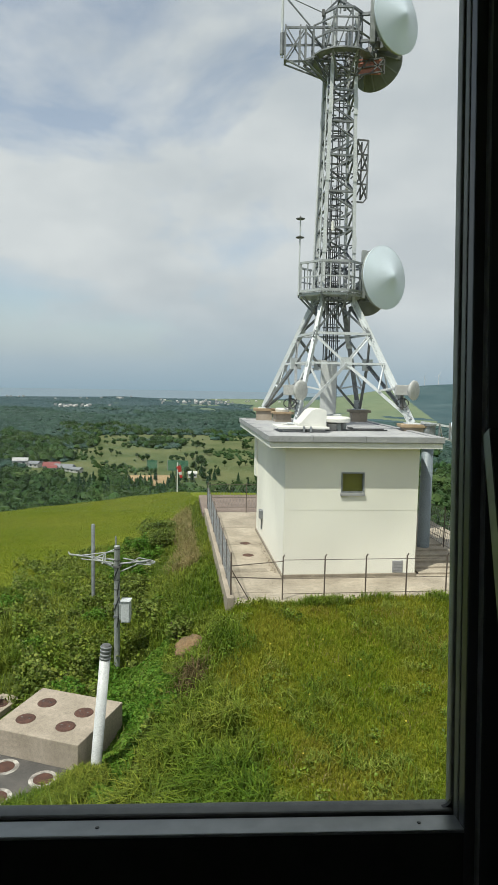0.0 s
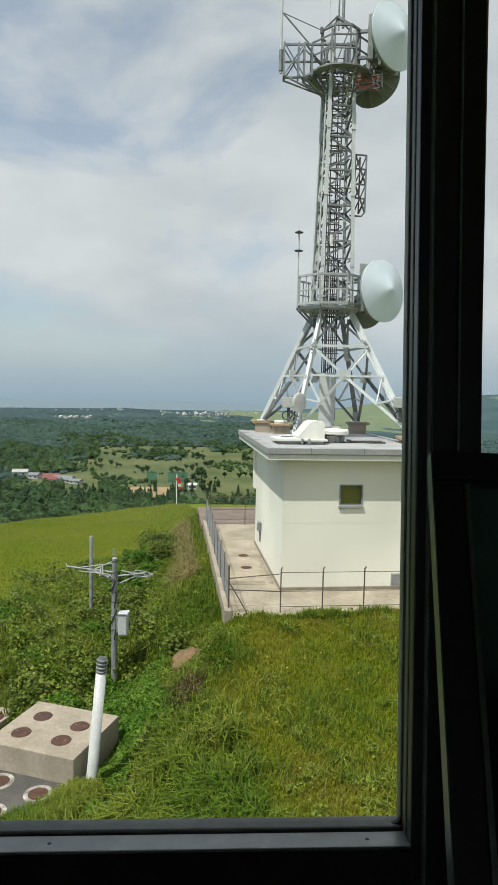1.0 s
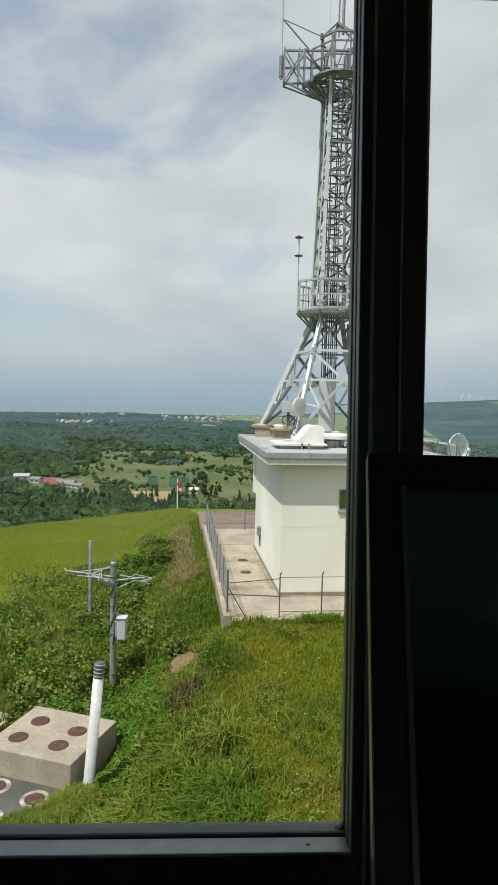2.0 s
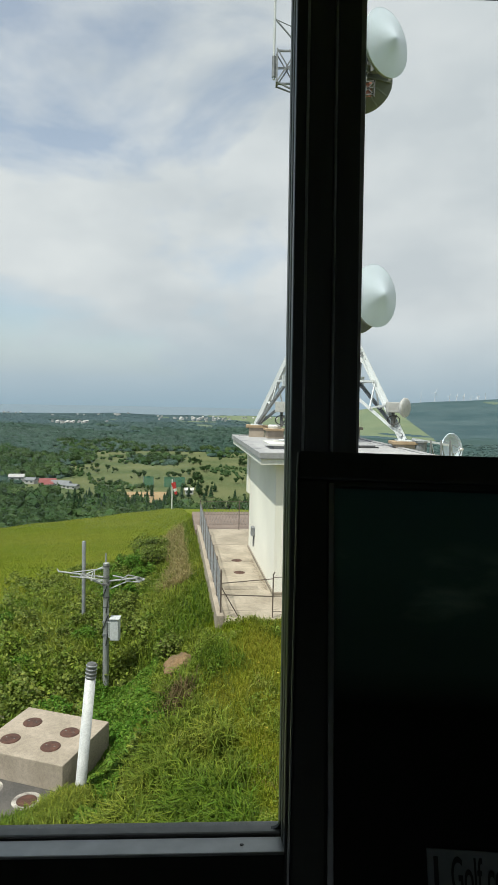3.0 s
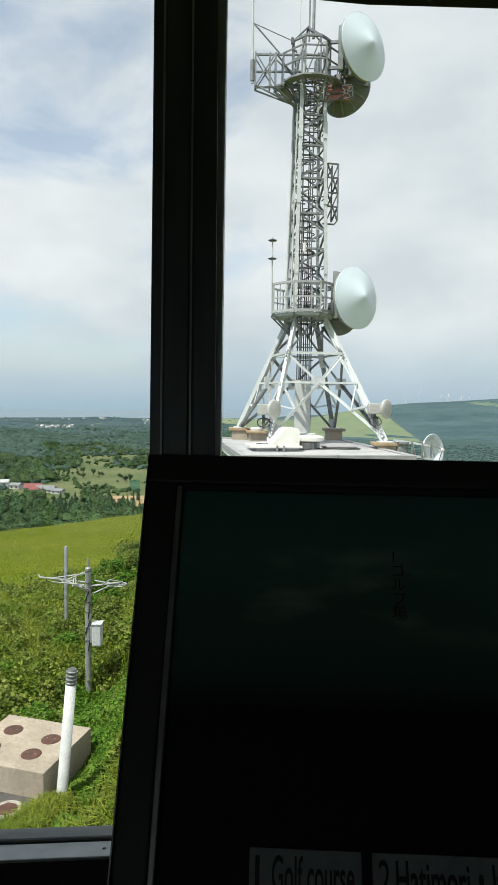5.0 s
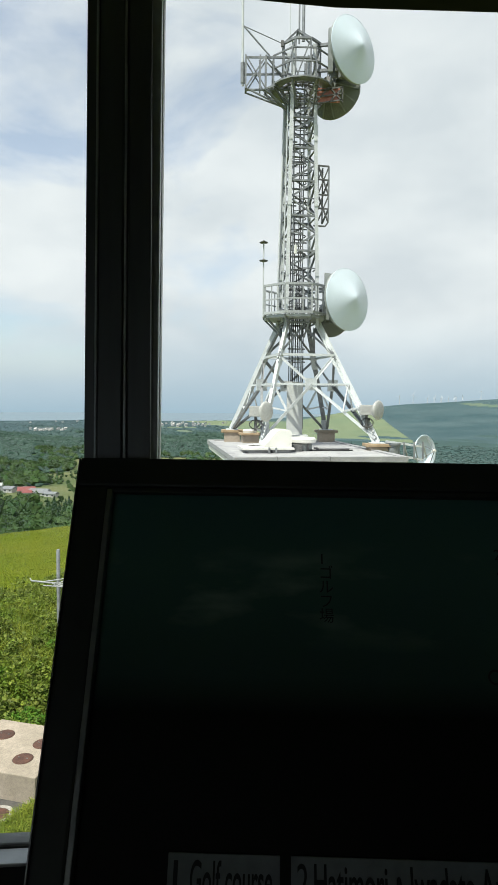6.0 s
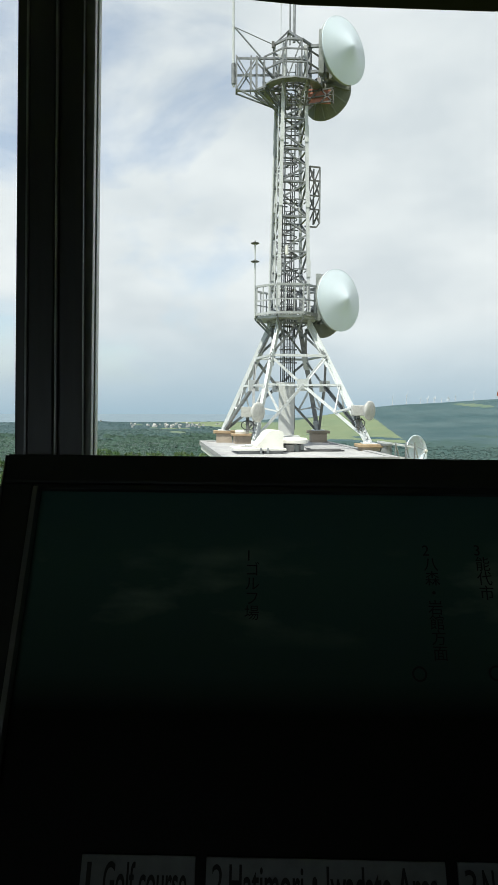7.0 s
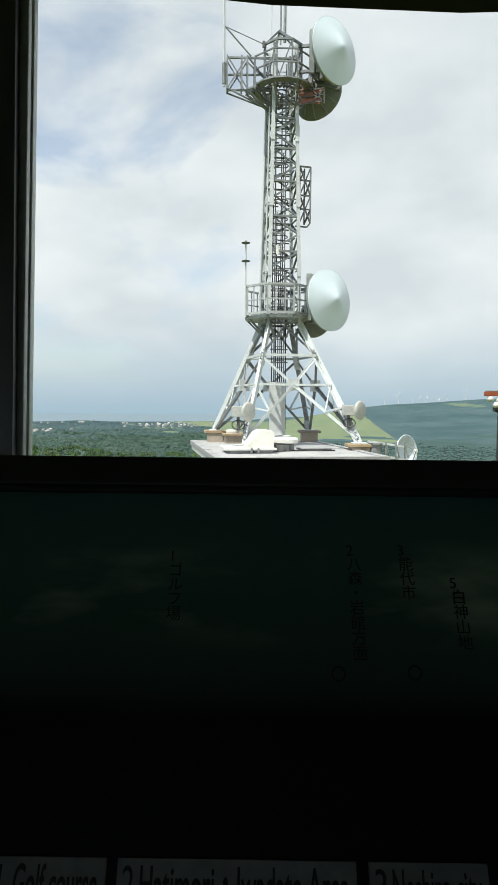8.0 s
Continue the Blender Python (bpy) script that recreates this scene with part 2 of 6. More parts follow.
L_PALE = leafy("pale_tuft_blade", (0.20, 0.265, 0.042), (0.265, 0.30, 0.066), scale=0.6, island=0.35, through_light=0.3)
L_RUSSET = leafy("russet_grass", (0.27, 0.19, 0.06), (0.22, 0.19, 0.04), scale=0.7, island=0.3, through_light=0.3)
L_TALL = leafy("tall_grass_blade", (0.102, 0.170, 0.017), (0.198, 0.240, 0.035), scale=0.5, island=0.5, through_light=0.35, rough=0.5, gloss=0.15)
L_LEAF = leafy("broad_leaf", (0.075, 0.18, 0.018), (0.13, 0.22, 0.03), scale=0.6, island=0.4, through_light=0.3, rough=0.5, gloss=0.16)
L_DARKLEAF = leafy("shrub_leaf", (0.115, 0.165, 0.026), (0.17, 0.212, 0.042), scale=0.6, island=0.45, through_light=0.3, rough=0.5, gloss=0.2)
L_WEED = leafy("weed_leaf", (0.10, 0.165, 0.018), (0.20, 0.25, 0.037), scale=0.7, island=0.5, through_light=0.3, rough=0.5, gloss=0.18)
L_HILL = leafy("hill_blade", (0.155, 0.205, 0.021), (0.205, 0.235, 0.036), scale=0.14, island=0.09, through_light=0.25)
L_DRY = leafy("dry_grass", (0.34, 0.28, 0.13), (0.24, 0.22, 0.085), scale=0.8, island=0.25)
# woods by distance: aerial haze is put into ever bluer base colours
L_MID = leafy("mid_hazed_crown", (0.033, 0.063, 0.049), (0.044, 0.076, 0.058), scale=0.006, island=0.2, through_light=0.05)
G_MID = material("mid_hazed_floor", (0.036, 0.065, 0.051), (0.046, 0.077, 0.060), rough=1, scale=0.01, fine=0.08, spec=0.04)
G_HALF = material("hazed_wood_floor", (0.043, 0.077, 0.074), (0.055, 0.090, 0.085), rough=1, scale=0.008, fine=0.06, spec=0.04)
L_HALF = leafy("hazed_wood_crown", (0.045, 0.080, 0.076), (0.058, 0.094, 0.088), scale=0.004, island=0.1, through_light=0.05)
G_FAR = material("far_hazed_floor", (0.048, 0.084, 0.093), (0.072, 0.110, 0.118), rough=1, scale=0.007, fine=0.05, spec=0.04)
L_FAR = leafy("far_hazed_crown", (0.055, 0.093, 0.102), (0.071, 0.109, 0.117), scale=0.003, island=0.07, through_light=0.05)
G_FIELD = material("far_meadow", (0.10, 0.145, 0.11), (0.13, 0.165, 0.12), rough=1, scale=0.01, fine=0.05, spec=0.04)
L_CROWN = leafy("far_crown", (0.032, 0.066, 0.022), (0.055, 0.095, 0.03), scale=0.02, island=0.35, through_light=0.1)
L_CONIFER = leafy("far_conifer", (0.018, 0.042, 0.018), (0.028, 0.055, 0.022), scale=0.05, island=0.3, through_light=0.05)

M_GLASS = bpy.data.materials.new("window_glass")
M_GLASS.use_nodes = True
gn, gl = M_GLASS.node_tree.nodes, M_GLASS.node_tree.links
gn.clear()
g_out, g_mix = gn.new("ShaderNodeOutputMaterial"), gn.new("ShaderNodeMixShader")
g_tr, g_gl, g_fr = gn.new("ShaderNodeBsdfTransparent"), gn.new("ShaderNodeBsdfGlossy"), gn.new("ShaderNodeFresnel")
g_tr.inputs["Color"].default_value = (0.95, 0.975, 0.965, 1)
g_gl.inputs["Roughness"].default_value = 0.0
g_fr.inputs["IOR"].default_value = 1.25
gl.new(g_fr.outputs["Fac"], g_mix.inputs["Fac"])
gl.new(g_tr.outputs["BSDF"], g_mix.inputs[1])
gl.new(g_gl.outputs["BSDF"], g_mix.inputs[2])
gl.new(g_mix.outputs["Shader"], g_out.inputs["Surface"])

M_SEA = bpy.data.materials.new("sea_water")
M_SEA.use_nodes = True
sp = M_SEA.node_tree.nodes["Principled BSDF"]
sp.inputs["Base Color"].default_value = (0.11, 0.165, 0.205, 1)
sp.inputs["Roughness"].default_value, sp.inputs["IOR"].default_value = 0.35, 1.33
sn = M_SEA.node_tree.nodes.new("ShaderNodeTexNoise")
sn.inputs["Scale"].default_value, sn.inputs["Detail"].default_value = 0.02, 8
sb = M_SEA.node_tree.nodes.new("ShaderNodeBump")
sb.inputs["Strength"].default_value, sb.inputs["Distance"].default_value = 0.3, 2.0
sc = M_SEA.node_tree.nodes.new("ShaderNodeTexCoord")
M_SEA.node_tree.links.new(sc.outputs["Object"], sn.inputs["Vector"])
M_SEA.node_tree.links.new(sn.outputs["Fac"], sb.inputs["Height"])
M_SEA.node_tree.links.new(sb.outputs["Normal"], sp.inputs["Normal"])

# printed panorama on the board: sky with cloud banks over dark land
M_PRINT = bpy.data.materials.new("printed_panorama")
M_PRINT.use_nodes = True
pn, pl = M_PRINT.node_tree.nodes, M_PRINT.node_tree.links
pp = pn["Principled BSDF"]
pp.inputs["Roughness"].default_value = 0.5
pp.inputs["Specular IOR Level"].default_value = 0.12
p_co, p_map, p_noise = pn.new("ShaderNodeTexCoord"), pn.new("ShaderNodeMapping"), pn.new("ShaderNodeTexNoise")
p_map.inputs["Scale"].default_value = (6, 6, 17)
p_noise.inputs["Scale"].default_value, p_noise.inputs["Detail"].default_value = 1.0, 6
p_sep, p_ramp, p_mix, p_cr = pn.new("ShaderNodeSeparateXYZ"), pn.new("ShaderNodeValToRGB"), pn.new("ShaderNodeMixRGB"), pn.new("ShaderNodeValToRGB")
p_rng = pn.new("ShaderNodeMapRange")
p_rng.inputs["From Min"].default_value, p_rng.inputs["From Max"].default_value = -0.36, 0.0
els = p_ramp.color_ramp.elements
els[0].position, els[0].color = 0.0, (0.012, 0.014, 0.012, 1)
els[1].position, els[1].color = 1.0, (0.075, 0.185, 0.175, 1)
for pos, col in ((0.26, (0.012, 0.016, 0.012, 1)), (0.36, (0.06, 0.115, 0.095, 1)), (0.66, (0.095, 0.20, 0.165, 1))):
    e = els.new(pos)
    e.color = col
p_cr.color_ramp.elements[0].position, p_cr.color_ramp.elements[1].position = 0.5, 0.7
p_band = pn.new("ShaderNodeValToRGB")
for pos, v in ((0.43, 0.0), (0.55, 1.0), (0.64, 1.0)):
    e = p_band.color_ramp.elements.new(pos)
    e.color = (v, v, v, 1)
p_band.color_ramp.elements[-1].position, p_band.color_ramp.elements[-1].color = 0.76, (0, 0, 0, 1)
p_mul = pn.new("ShaderNodeMath")
p_mul.operation = "MULTIPLY"
p_mix.inputs["Color2"].default_value = (0.42, 0.56, 0.42, 1)
pl.new(p_co.outputs["Object"], p_map.inputs["Vector"])
pl.new(p_map.outputs["Vector"], p_noise.inputs["Vector"])
pl.new(p_co.outputs["Object"], p_sep.inputs["Vector"])
pl.new(p_sep.outputs["Z"], p_rng.inputs["Value"])
pl.new(p_rng.outputs["Result"], p_ramp.inputs["Fac"])
pl.new(p_rng.outputs["Result"], p_band.inputs["Fac"])
pl.new(p_noise.outputs["Fac"], p_cr.inputs["Fac"])
pl.new(p_cr.outputs["Color"], p_mul.inputs[0])
pl.new(p_band.outputs["Color"], p_mul.inputs[1])
pl.new(p_mul.outputs["Value"], p_mix.inputs["Fac"])
pl.new(p_ramp.outputs["Color"], p_mix.inputs["Color1"])
pl.new(p_mix.outputs["Color"], pp.inputs["Base Color"])


# ---- building helpers ----
def link(name, bm, mat, smooth=False):
    me = bpy.data.meshes.new(name)
    bmesh.ops.recalc_face_normals(bm, faces=bm.faces)
    if smooth:
        for f in bm.faces:
            f.smooth = True
    bm.to_mesh(me)
    bm.free()
    me.materials.append(mat)
    return new(name, me)


def part(name, bm, mat, parent, label="", smooth=False):
    ob = link(name, bm, mat, smooth)
    ob.parent = parent
    if label:
        ob["label"] = label
    return ob


def thing(name, label, category, m=None, group="", kind=""):
    ob = new(name)
    ob.empty_display_size = 0.2
    if m is not None:
        ob.matrix_world = m
    return tagged(ob, label, category, group, kind)


def box(bm, lo, hi, bevel=0.0, m=None):
    lo, hi = Vector(lo), Vector(hi)
    r = bmesh.ops.create_cube(bm, size=1.0)
    vs = r["verts"]
    for v in vs:
        v.co = Vector(((lo[i] + hi[i]) / 2 + v.co[i] * (hi[i] - lo[i]) for i in range(3)))
    if bevel:
        es = list({e for v in vs for e in v.link_edges})
        out = bmesh.ops.bevel(bm, geom=es, offset=bevel, segments=2, affect="EDGES", profile=0.6)
        vs = list({v for f in out["faces"] for v in f.verts} | {v for v in vs if v.is_valid})
    if m is not None:
        bmesh.ops.transform(bm, matrix=m, verts=vs)
    return vs


def Box(lo, hi, bevel=0.0, m=None):
    bm = bmesh.new()
    box(bm, lo, hi, bevel, m)
    return bm


def axis_matrix(p, q, up=(0, 0, 1)):
    p, q = Vector(p), Vector(q)
    z = (q - p).normalized()
    u = Vector(up)
    if abs(z.dot(u)) > 0.98:
        u = Vector((0, 1, 0))
    x = u.cross(z).normalized()
    y = z.cross(x)
    return Matrix(((x.x, y.x, z.x, p.x), (x.y, y.y, z.y, p.y), (x.z, y.z, z.z, p.z), (0, 0, 0, 1))), (q - p).length


def prism(bm, p, q, outline, up=(0, 0, 1)):
    """A section swept straight from p to q."""
    m, length = axis_matrix(p, q, up)
    a = [bm.verts.new(m @ Vector((x, y, 0))) for x, y in outline]
    b = [bm.verts.new(m @ Vector((x, y, length))) for x, y in outline]
    k = len(outline)
    bm.faces.new(a[::-1])
    bm.faces.new(b)
    for i in range(k):
        bm.faces.new((a[i], a[(i + 1) % k], b[(i + 1) % k], b[i]))


def angle_section(w, t):
    return [(-w / 2, -w / 2), (w / 2, -w / 2), (w / 2, -w / 2 + t), (-w / 2 + t, -w / 2 + t), (-w / 2 + t, w / 2), (-w / 2, w / 2)]


def round_section(r, n=8):
    return [(r * math.cos(2 * math.pi * i / n), r * math.sin(2 * math.pi * i / n)) for i in range(n)]


def rod(bm, p, q, r, n=8):
    prism(bm, p, q, round_section(r, n))


def Rod(p, q, r, n=8):
    bm = bmesh.new()
    rod(bm, p, q, r, n)
    return bm


def Angle(p, q, w, t=0.02):
    bm = bmesh.new()
    prism(bm, p, q, angle_section(w, t))
    return bm


def lathe(bm, profile, n=32, m=None, close=False):
    """profile: (radius, height) pairs, turned about z."""
    rings = []
    for r, z in profile:
        rings.append([bm.verts.new((r * math.cos(2 * math.pi * i / n), r * math.sin(2 * math.pi * i / n), z)) for i in range(n)] if r > 1e-5 else [bm.verts.new((0, 0, z))])
    vs = [v for ring in rings for v in ring]
    for a, b in zip(rings, rings[1:]):
        for i in range(n):
            j = (i + 1) % n
            if len(a) == 1 and len(b) == 1:
                continue
            if len(a) == 1:
                bm.faces.new((a[0], b[j], b[i]))
            elif len(b) == 1:
                bm.faces.new((a[i], a[j], b[0]))
            else:
                bm.faces.new((a[i], a[j], b[j], b[i]))
    if close:
        for ring in (rings[0], rings[-1]):
            if len(ring) > 1:
                bm.faces.new(ring)
    if m is not None:
        bmesh.ops.transform(bm, matrix=m, verts=vs)
    return vs


def Lathe(profile, n=32, m=None, close=False):
    bm = bmesh.new()
    lathe(bm, profile, n, m, close)
    return bm


def soup(name, verts, faces, mat, mats=None, smooth=False):
    """One mesh from number arrays: verts (n, 3), faces (k, 3 or 4)."""
    me = bpy.data.meshes.new(name)
    verts, faces = np.asarray(verts, dtype=np.float32), np.asarray(faces, dtype=np.int32)
    k = faces.shape[1]
    me.vertices.add(len(verts))
    me.vertices.foreach_set("co", verts.ravel())
    me.loops.add(faces.size)
    me.loops.foreach_set("vertex_index", faces.ravel())
    me.polygons.add(len(faces))
    me.polygons.foreach_set("loop_start", np.arange(0, faces.size, k, dtype=np.int32))
    me.polygons.foreach_set("use_smooth", np.full(len(faces), smooth))
    for m in mats or [mat]:
        me.materials.append(m)
    me.update(calc_edges=True)
    return new(name, me)


def ease(a, b, x):
    t = np.clip((x - a) / (b - a), 0, 1)
    return t * t * (3 - 2 * t)


# ---- land ----
rng = np.random.default_rng(7)


def wave(x, y, s, k=0.0):
    return np.sin(x / s + 1.3 + k) * np.cos(y / (s * 1.17) + 0.7 * k) + 0.5 * np.sin((x + 0.6 * y) / (s * 0.47) + k)


def land(x, y):
    """Height of the ground."""
    x, y = np.asarray(x, dtype=float), np.asarray(y, dtype=float)
    r = np.hypot(x, y)
    edge = -1.6 - 0.125 * (y - 22)
    side = ease(-3.0, 1.6, x - edge)
    low = -2.05 - 0.068 * np.clip(y - 22, 0, 200) - 0.10 * np.clip(-x - 8, 0, 60)
    high = -0.28 - 0.10 * np.clip(17 - y, 0, 8) - 0.17 * np.clip(y - 38, 0, 200) - 0.5 * np.clip(x - 8.4, 0, 40) * ease(21, 25, y)
    z = low + (high - low) * side
    z = z + 0.05 * wave(x, y, 1.7) * ease(6, 12, r)
    z = z - 0.5 * np.exp(-((x + 3.7) / 1.1) ** 2 - ((y - 18.3) / 1.5) ** 2)
    g = y - 19.27 - 0.118 * (x - 1.18)
    z = z + 0.24 * ease(-3.2, -0.5, g) * (1 - ease(-0.15, 0.2, g)) * ease(-1.4, 0.2, x)
    drop = np.clip(r - 66 - 3 * np.sin(x / 17), 0, None)
    hill = z - 0.0045 * drop ** 2 * ease(0, 60, drop) - 0.22 * drop
    valley = -65 + 1.2 * wave(x, y, 95) * ease(250, 420, r) * (1 - ease(900, 1500, r))
    a = np.where(y > 1, x / np.maximum(y, 1), 9 * np.sign(x))
    valley = valley - 15 * ease(900, 2500, r)
    ridge = 15 * ease(0.06, 0.20, a) * ease(900, 2500, r) + 62 * ease(0.08, 0.30, a) + 26 * ease(0.26, 0.48, a)
    valley = valley + ridge * np.exp(-((r - 2600) / 650) ** 2)
    valley = valley + 5.0 * np.clip(wave(x, y, 130, 4), 0, 2) * ease(1900, 2300, r) * (1 - ease(2560, 2680, r)) * (1 - ease(-0.16, -0.06, a))
    valley = valley + 3.0 * np.exp(-((a - 0.0) / 0.05) ** 2) * np.exp(-((r - 2650) / 120) ** 2)
    z = np.maximum(hill, valley)
    coast = 2680 + 45 * np.sin(a * 21) + 700 * ease(0.02, 0.12, a)
    return np.where((r > coast) & (y > 0), z - 26 * ease(0, 160, r - coast), z)


SEA = -94.5
fine_a = np.radians(np.linspace(-29, 29, 400))
rest_a = np.radians(np.linspace(29, 331, 90))[1:-1]
ang = np.concatenate([fine_a, rest_a])
rad = np.concatenate([[0.5, 3.0], np.geomspace(6.0, 4950, 430)])
gx, gy = np.outer(rad, np.sin(ang)), np.outer(rad, np.cos(ang))
gz = land(gx, gy)
na, nr = len(ang), len(rad)
ii, jj = np.meshgrid(np.arange(nr - 1), np.arange(na), indexing="ij")
jn = (jj + 1) % na
quads = np.stack([ii * na + jj, ii * na + jn, (ii + 1) * na + jn, (ii + 1) * na + jj], -1).reshape(-1, 4)


def zone(x, y):
    """0 lawn, 1 hill grass, 2 scrub, 3 forest, 4 fairway, 5 rice, 6 brown field, 7 far woods, 8 middle woods, 9 hazed
    woods, 10 far meadow; 7 to 9 carry haze in their colour.
    """
    r = np.hypot(x, y)
    a = x / np.maximum(y, 1)
    wob = wave(x, y, 2.3)
    k = np.zeros(x.shape, dtype=np.int32)
    edge = -1.6 - 0.125 * (y - 22)
    k = np.where((x < edge + 0.3 + 0.5 * wob) & (y < 48), 2, k)
    k = np.where((y > 21) & (x < -9.9 + 0.30 * (y - 26) + 0.8 * wob) | (r > 38 + wob) & (x < 6), 1, k)
    k = np.where((r > 55) & (x > 6), 3, k)
    k = np.where(r > 105, 3, k)
    w2 = wave(x, y, 42, 2)
    ragged = 150 * wave(x, y, 90) + 90 * wave(x, y, 31, 1) + 60 * wave(x, y, 11, 2)
    east = ease(0.02, 0.16, a)
    # haze-coloured bands of woodland, starting nearer towards the east
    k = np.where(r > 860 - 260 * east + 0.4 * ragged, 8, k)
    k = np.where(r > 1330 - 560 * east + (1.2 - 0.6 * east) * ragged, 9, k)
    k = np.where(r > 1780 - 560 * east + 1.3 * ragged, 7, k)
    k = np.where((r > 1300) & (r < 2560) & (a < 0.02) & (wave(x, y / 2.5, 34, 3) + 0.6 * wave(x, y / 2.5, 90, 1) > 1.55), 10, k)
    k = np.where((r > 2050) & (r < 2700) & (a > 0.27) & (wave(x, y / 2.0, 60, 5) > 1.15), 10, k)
    k = np.where((r > 420) & (r < 800) & (a > -0.275 + 0.05 * w2) & (a < 0.10) & (w2 > -0.75), 4, k)
    k = np.where((np.abs(x + 0.298 * y) < 24 + 5 * wave(x, y, 9)) & (y > 448) & (y < 515), 4, k)
    k = np.where((r > 428) & (r < 482) & (a > -0.185) & (a < -0.108), 6, k)
    k = np.where((r > 1250 + 200 * w2) & (r < 2640) & (a > -0.07 + 0.00012 * np.clip(2620 - r, 0, 600) + 0.008 * w2 + 0.004 * wave(x, y, 9)) & (a < 0.29 - (r - 1250) * 0.00006), 5, k)
    k = np.where((r > 1900) & (r < 1990) & (a > -0.09) & (a < -0.045), 5, k)
    return k


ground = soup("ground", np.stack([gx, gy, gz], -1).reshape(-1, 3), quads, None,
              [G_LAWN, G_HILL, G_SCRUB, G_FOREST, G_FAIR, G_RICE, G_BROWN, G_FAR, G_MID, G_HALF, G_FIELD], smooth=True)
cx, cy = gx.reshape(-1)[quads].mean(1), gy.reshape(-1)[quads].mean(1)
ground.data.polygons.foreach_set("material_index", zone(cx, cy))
tagged(ground, "grassy hilltop falling away to wooded lowland", "ground", kind="structure")

sea_a = np.radians(np.linspace(-60, 60, 61))
sea_r = np.array([1500.0, 2400, 2800, 3300, 4000, 4960])
sv = np.stack([np.outer(sea_r, np.sin(sea_a)), np.outer(sea_r, np.cos(sea_a)), np.full((6, 61), SEA)], -1).reshape(-1, 3)
si, sj = np.meshgrid(np.arange(5), np.arange(60), indexing="ij")
sf = np.stack([si * 61 + sj, si * 61 + sj + 1, (si + 1) * 61 + sj + 1, (si + 1) * 61 + sj], -1).reshape(-1, 4)
tagged(soup("water", sv, sf, M_SEA), "calm hazy blue sea beyond the coast", "sea", kind="structure")

# ---- equipment building ----
YAW = 6.8
SITE = pose(1.18, 21.75, 0, 0, 0, YAW)          # front corner of the building; its front runs along x
BW, BL, WX = 4.8, 7.0, 0.10


def at_site(x, y, z=0.0):
    return SITE @ Vector((x, y, z))


house = thing("equipment_building", "cream rendered flat-roofed equipment building with a wide eave", "building", SITE)
bm = bmesh.new()
box(bm, (WX, 0, 0.0), (BW, 0.2, 2.23))
box(bm, (WX, 0.0, 2.245), (BW, 0.2, 2.80))
box(bm, (WX, 0.0, 2.80), (2.06, 0.2, 3.56))
box(bm, (2.86, 0.0, 2.80), (BW, 0.2, 3.56))
box(bm, (WX, 0.0, 3.56), (BW, 0.2, 4.44))
box(bm, (WX + 0.01, 0.012, 2.2), (BW - 0.01, 0.19, 2.27))
part("front_wall", bm, M_WALL, house, "cream rendered wall with a joint line")
part("side_wall", Box((WX + 0.003, 0.2, 0.0), (0.3, BL, 4.44)), M_WALL, house)
part("side_wall", Box((BW - 0.2, 0.2, 0.0), (BW - 0.003, BL, 4.44)), M_WALL, house)
part("back_wall", Box((0.3, BL - 0.2, 0.0), (BW - 0.2, BL, 4.44)), M_WALL, house)
part("overhang_wall", Box((WX - 0.06, BL, 2.35), (BW - 0.003, BL + 0.7, 4.44)), M_WALL, house)
part("plinth", Box((WX - 0.04, -0.05, -0.3), (BW + 0.04, BL + 0.04, 0.02), 0.015), M_PLINTH, house, "stained concrete plinth")
win = part("window", Box((2.10, 0.09, 2.84), (2.82, 0.12, 3.52)), M_OLIVEGLASS, house, "small olive-tinted window in a metal frame")
bm = bmesh.new()
for lo, hi in (((2.05, -0.03, 2.80), (2.10, 0.12, 3.57)), ((2.82, -0.03, 2.80), (2.87, 0.12, 3.57)),
               ((2.10, -0.03, 3.52), (2.82, 0.12, 3.57)), ((2.10, -0.03, 2.86), (2.82, 0.12, 2.90))):
    box(bm, lo, hi, 0.006)
part("window_frame", bm, M_GALV, win)
part("window_sill", Box((2.03, -0.07, 2.76), (2.89, 0.1, 2.86), 0.01), M_COPING, win)
vent = part("vent", Box((3.98, -0.02, 0.04), (4.36, 0.02, 0.46), 0.006), M_COPING, house, "grey louvred vent grille")
for i in range(7):
    part("slat", Box((4.005, -0.035, 0.065 + i * 0.055), (4.335, -0.015, 0.095 + i * 0.055)), M_COPING, vent)
part("meter_box", Box((WX - 0.14, 4.95, 0.86), (WX + 0.01, 5.30, 1.22), 0.02), M_GALV, house, "grey meter box")
part("conduit", Rod((WX - 0.04, 5.1, 0.4), (WX - 0.04, 5.1, 0.88), 0.03), M_GALV, house)
roof = part("roof", Box((-0.52, -0.5, 4.62), (BW + 0.62, BL + 1.9, 4.80)), M_ROOF, house, "grey flat roof slab")
part("fascia", Box((-0.50, -0.48, 4.44), (BW + 0.60, BL + 1.88, 4.618)), M_FASCIA, house, "cream eave fascia")
bm = bmesh.new()
box(bm, (-0.56, -0.54, 4.64), (BW + 0.66, -0.28, 4.84), 0.012)
box(bm, (-0.56, -0.28, 4.64), (-0.30, BL + 1.94, 4.84), 0.012)
box(bm, (BW + 0.40, -0.28, 4.64), (BW + 0.66, BL + 1.94, 4.84), 0.012)
box(bm, (-0.30, BL + 1.68, 4.64), (BW + 0.40, BL + 1.94, 4.84), 0.012)
part("coping", bm, M_COPING, roof, "raised grey roof edging")
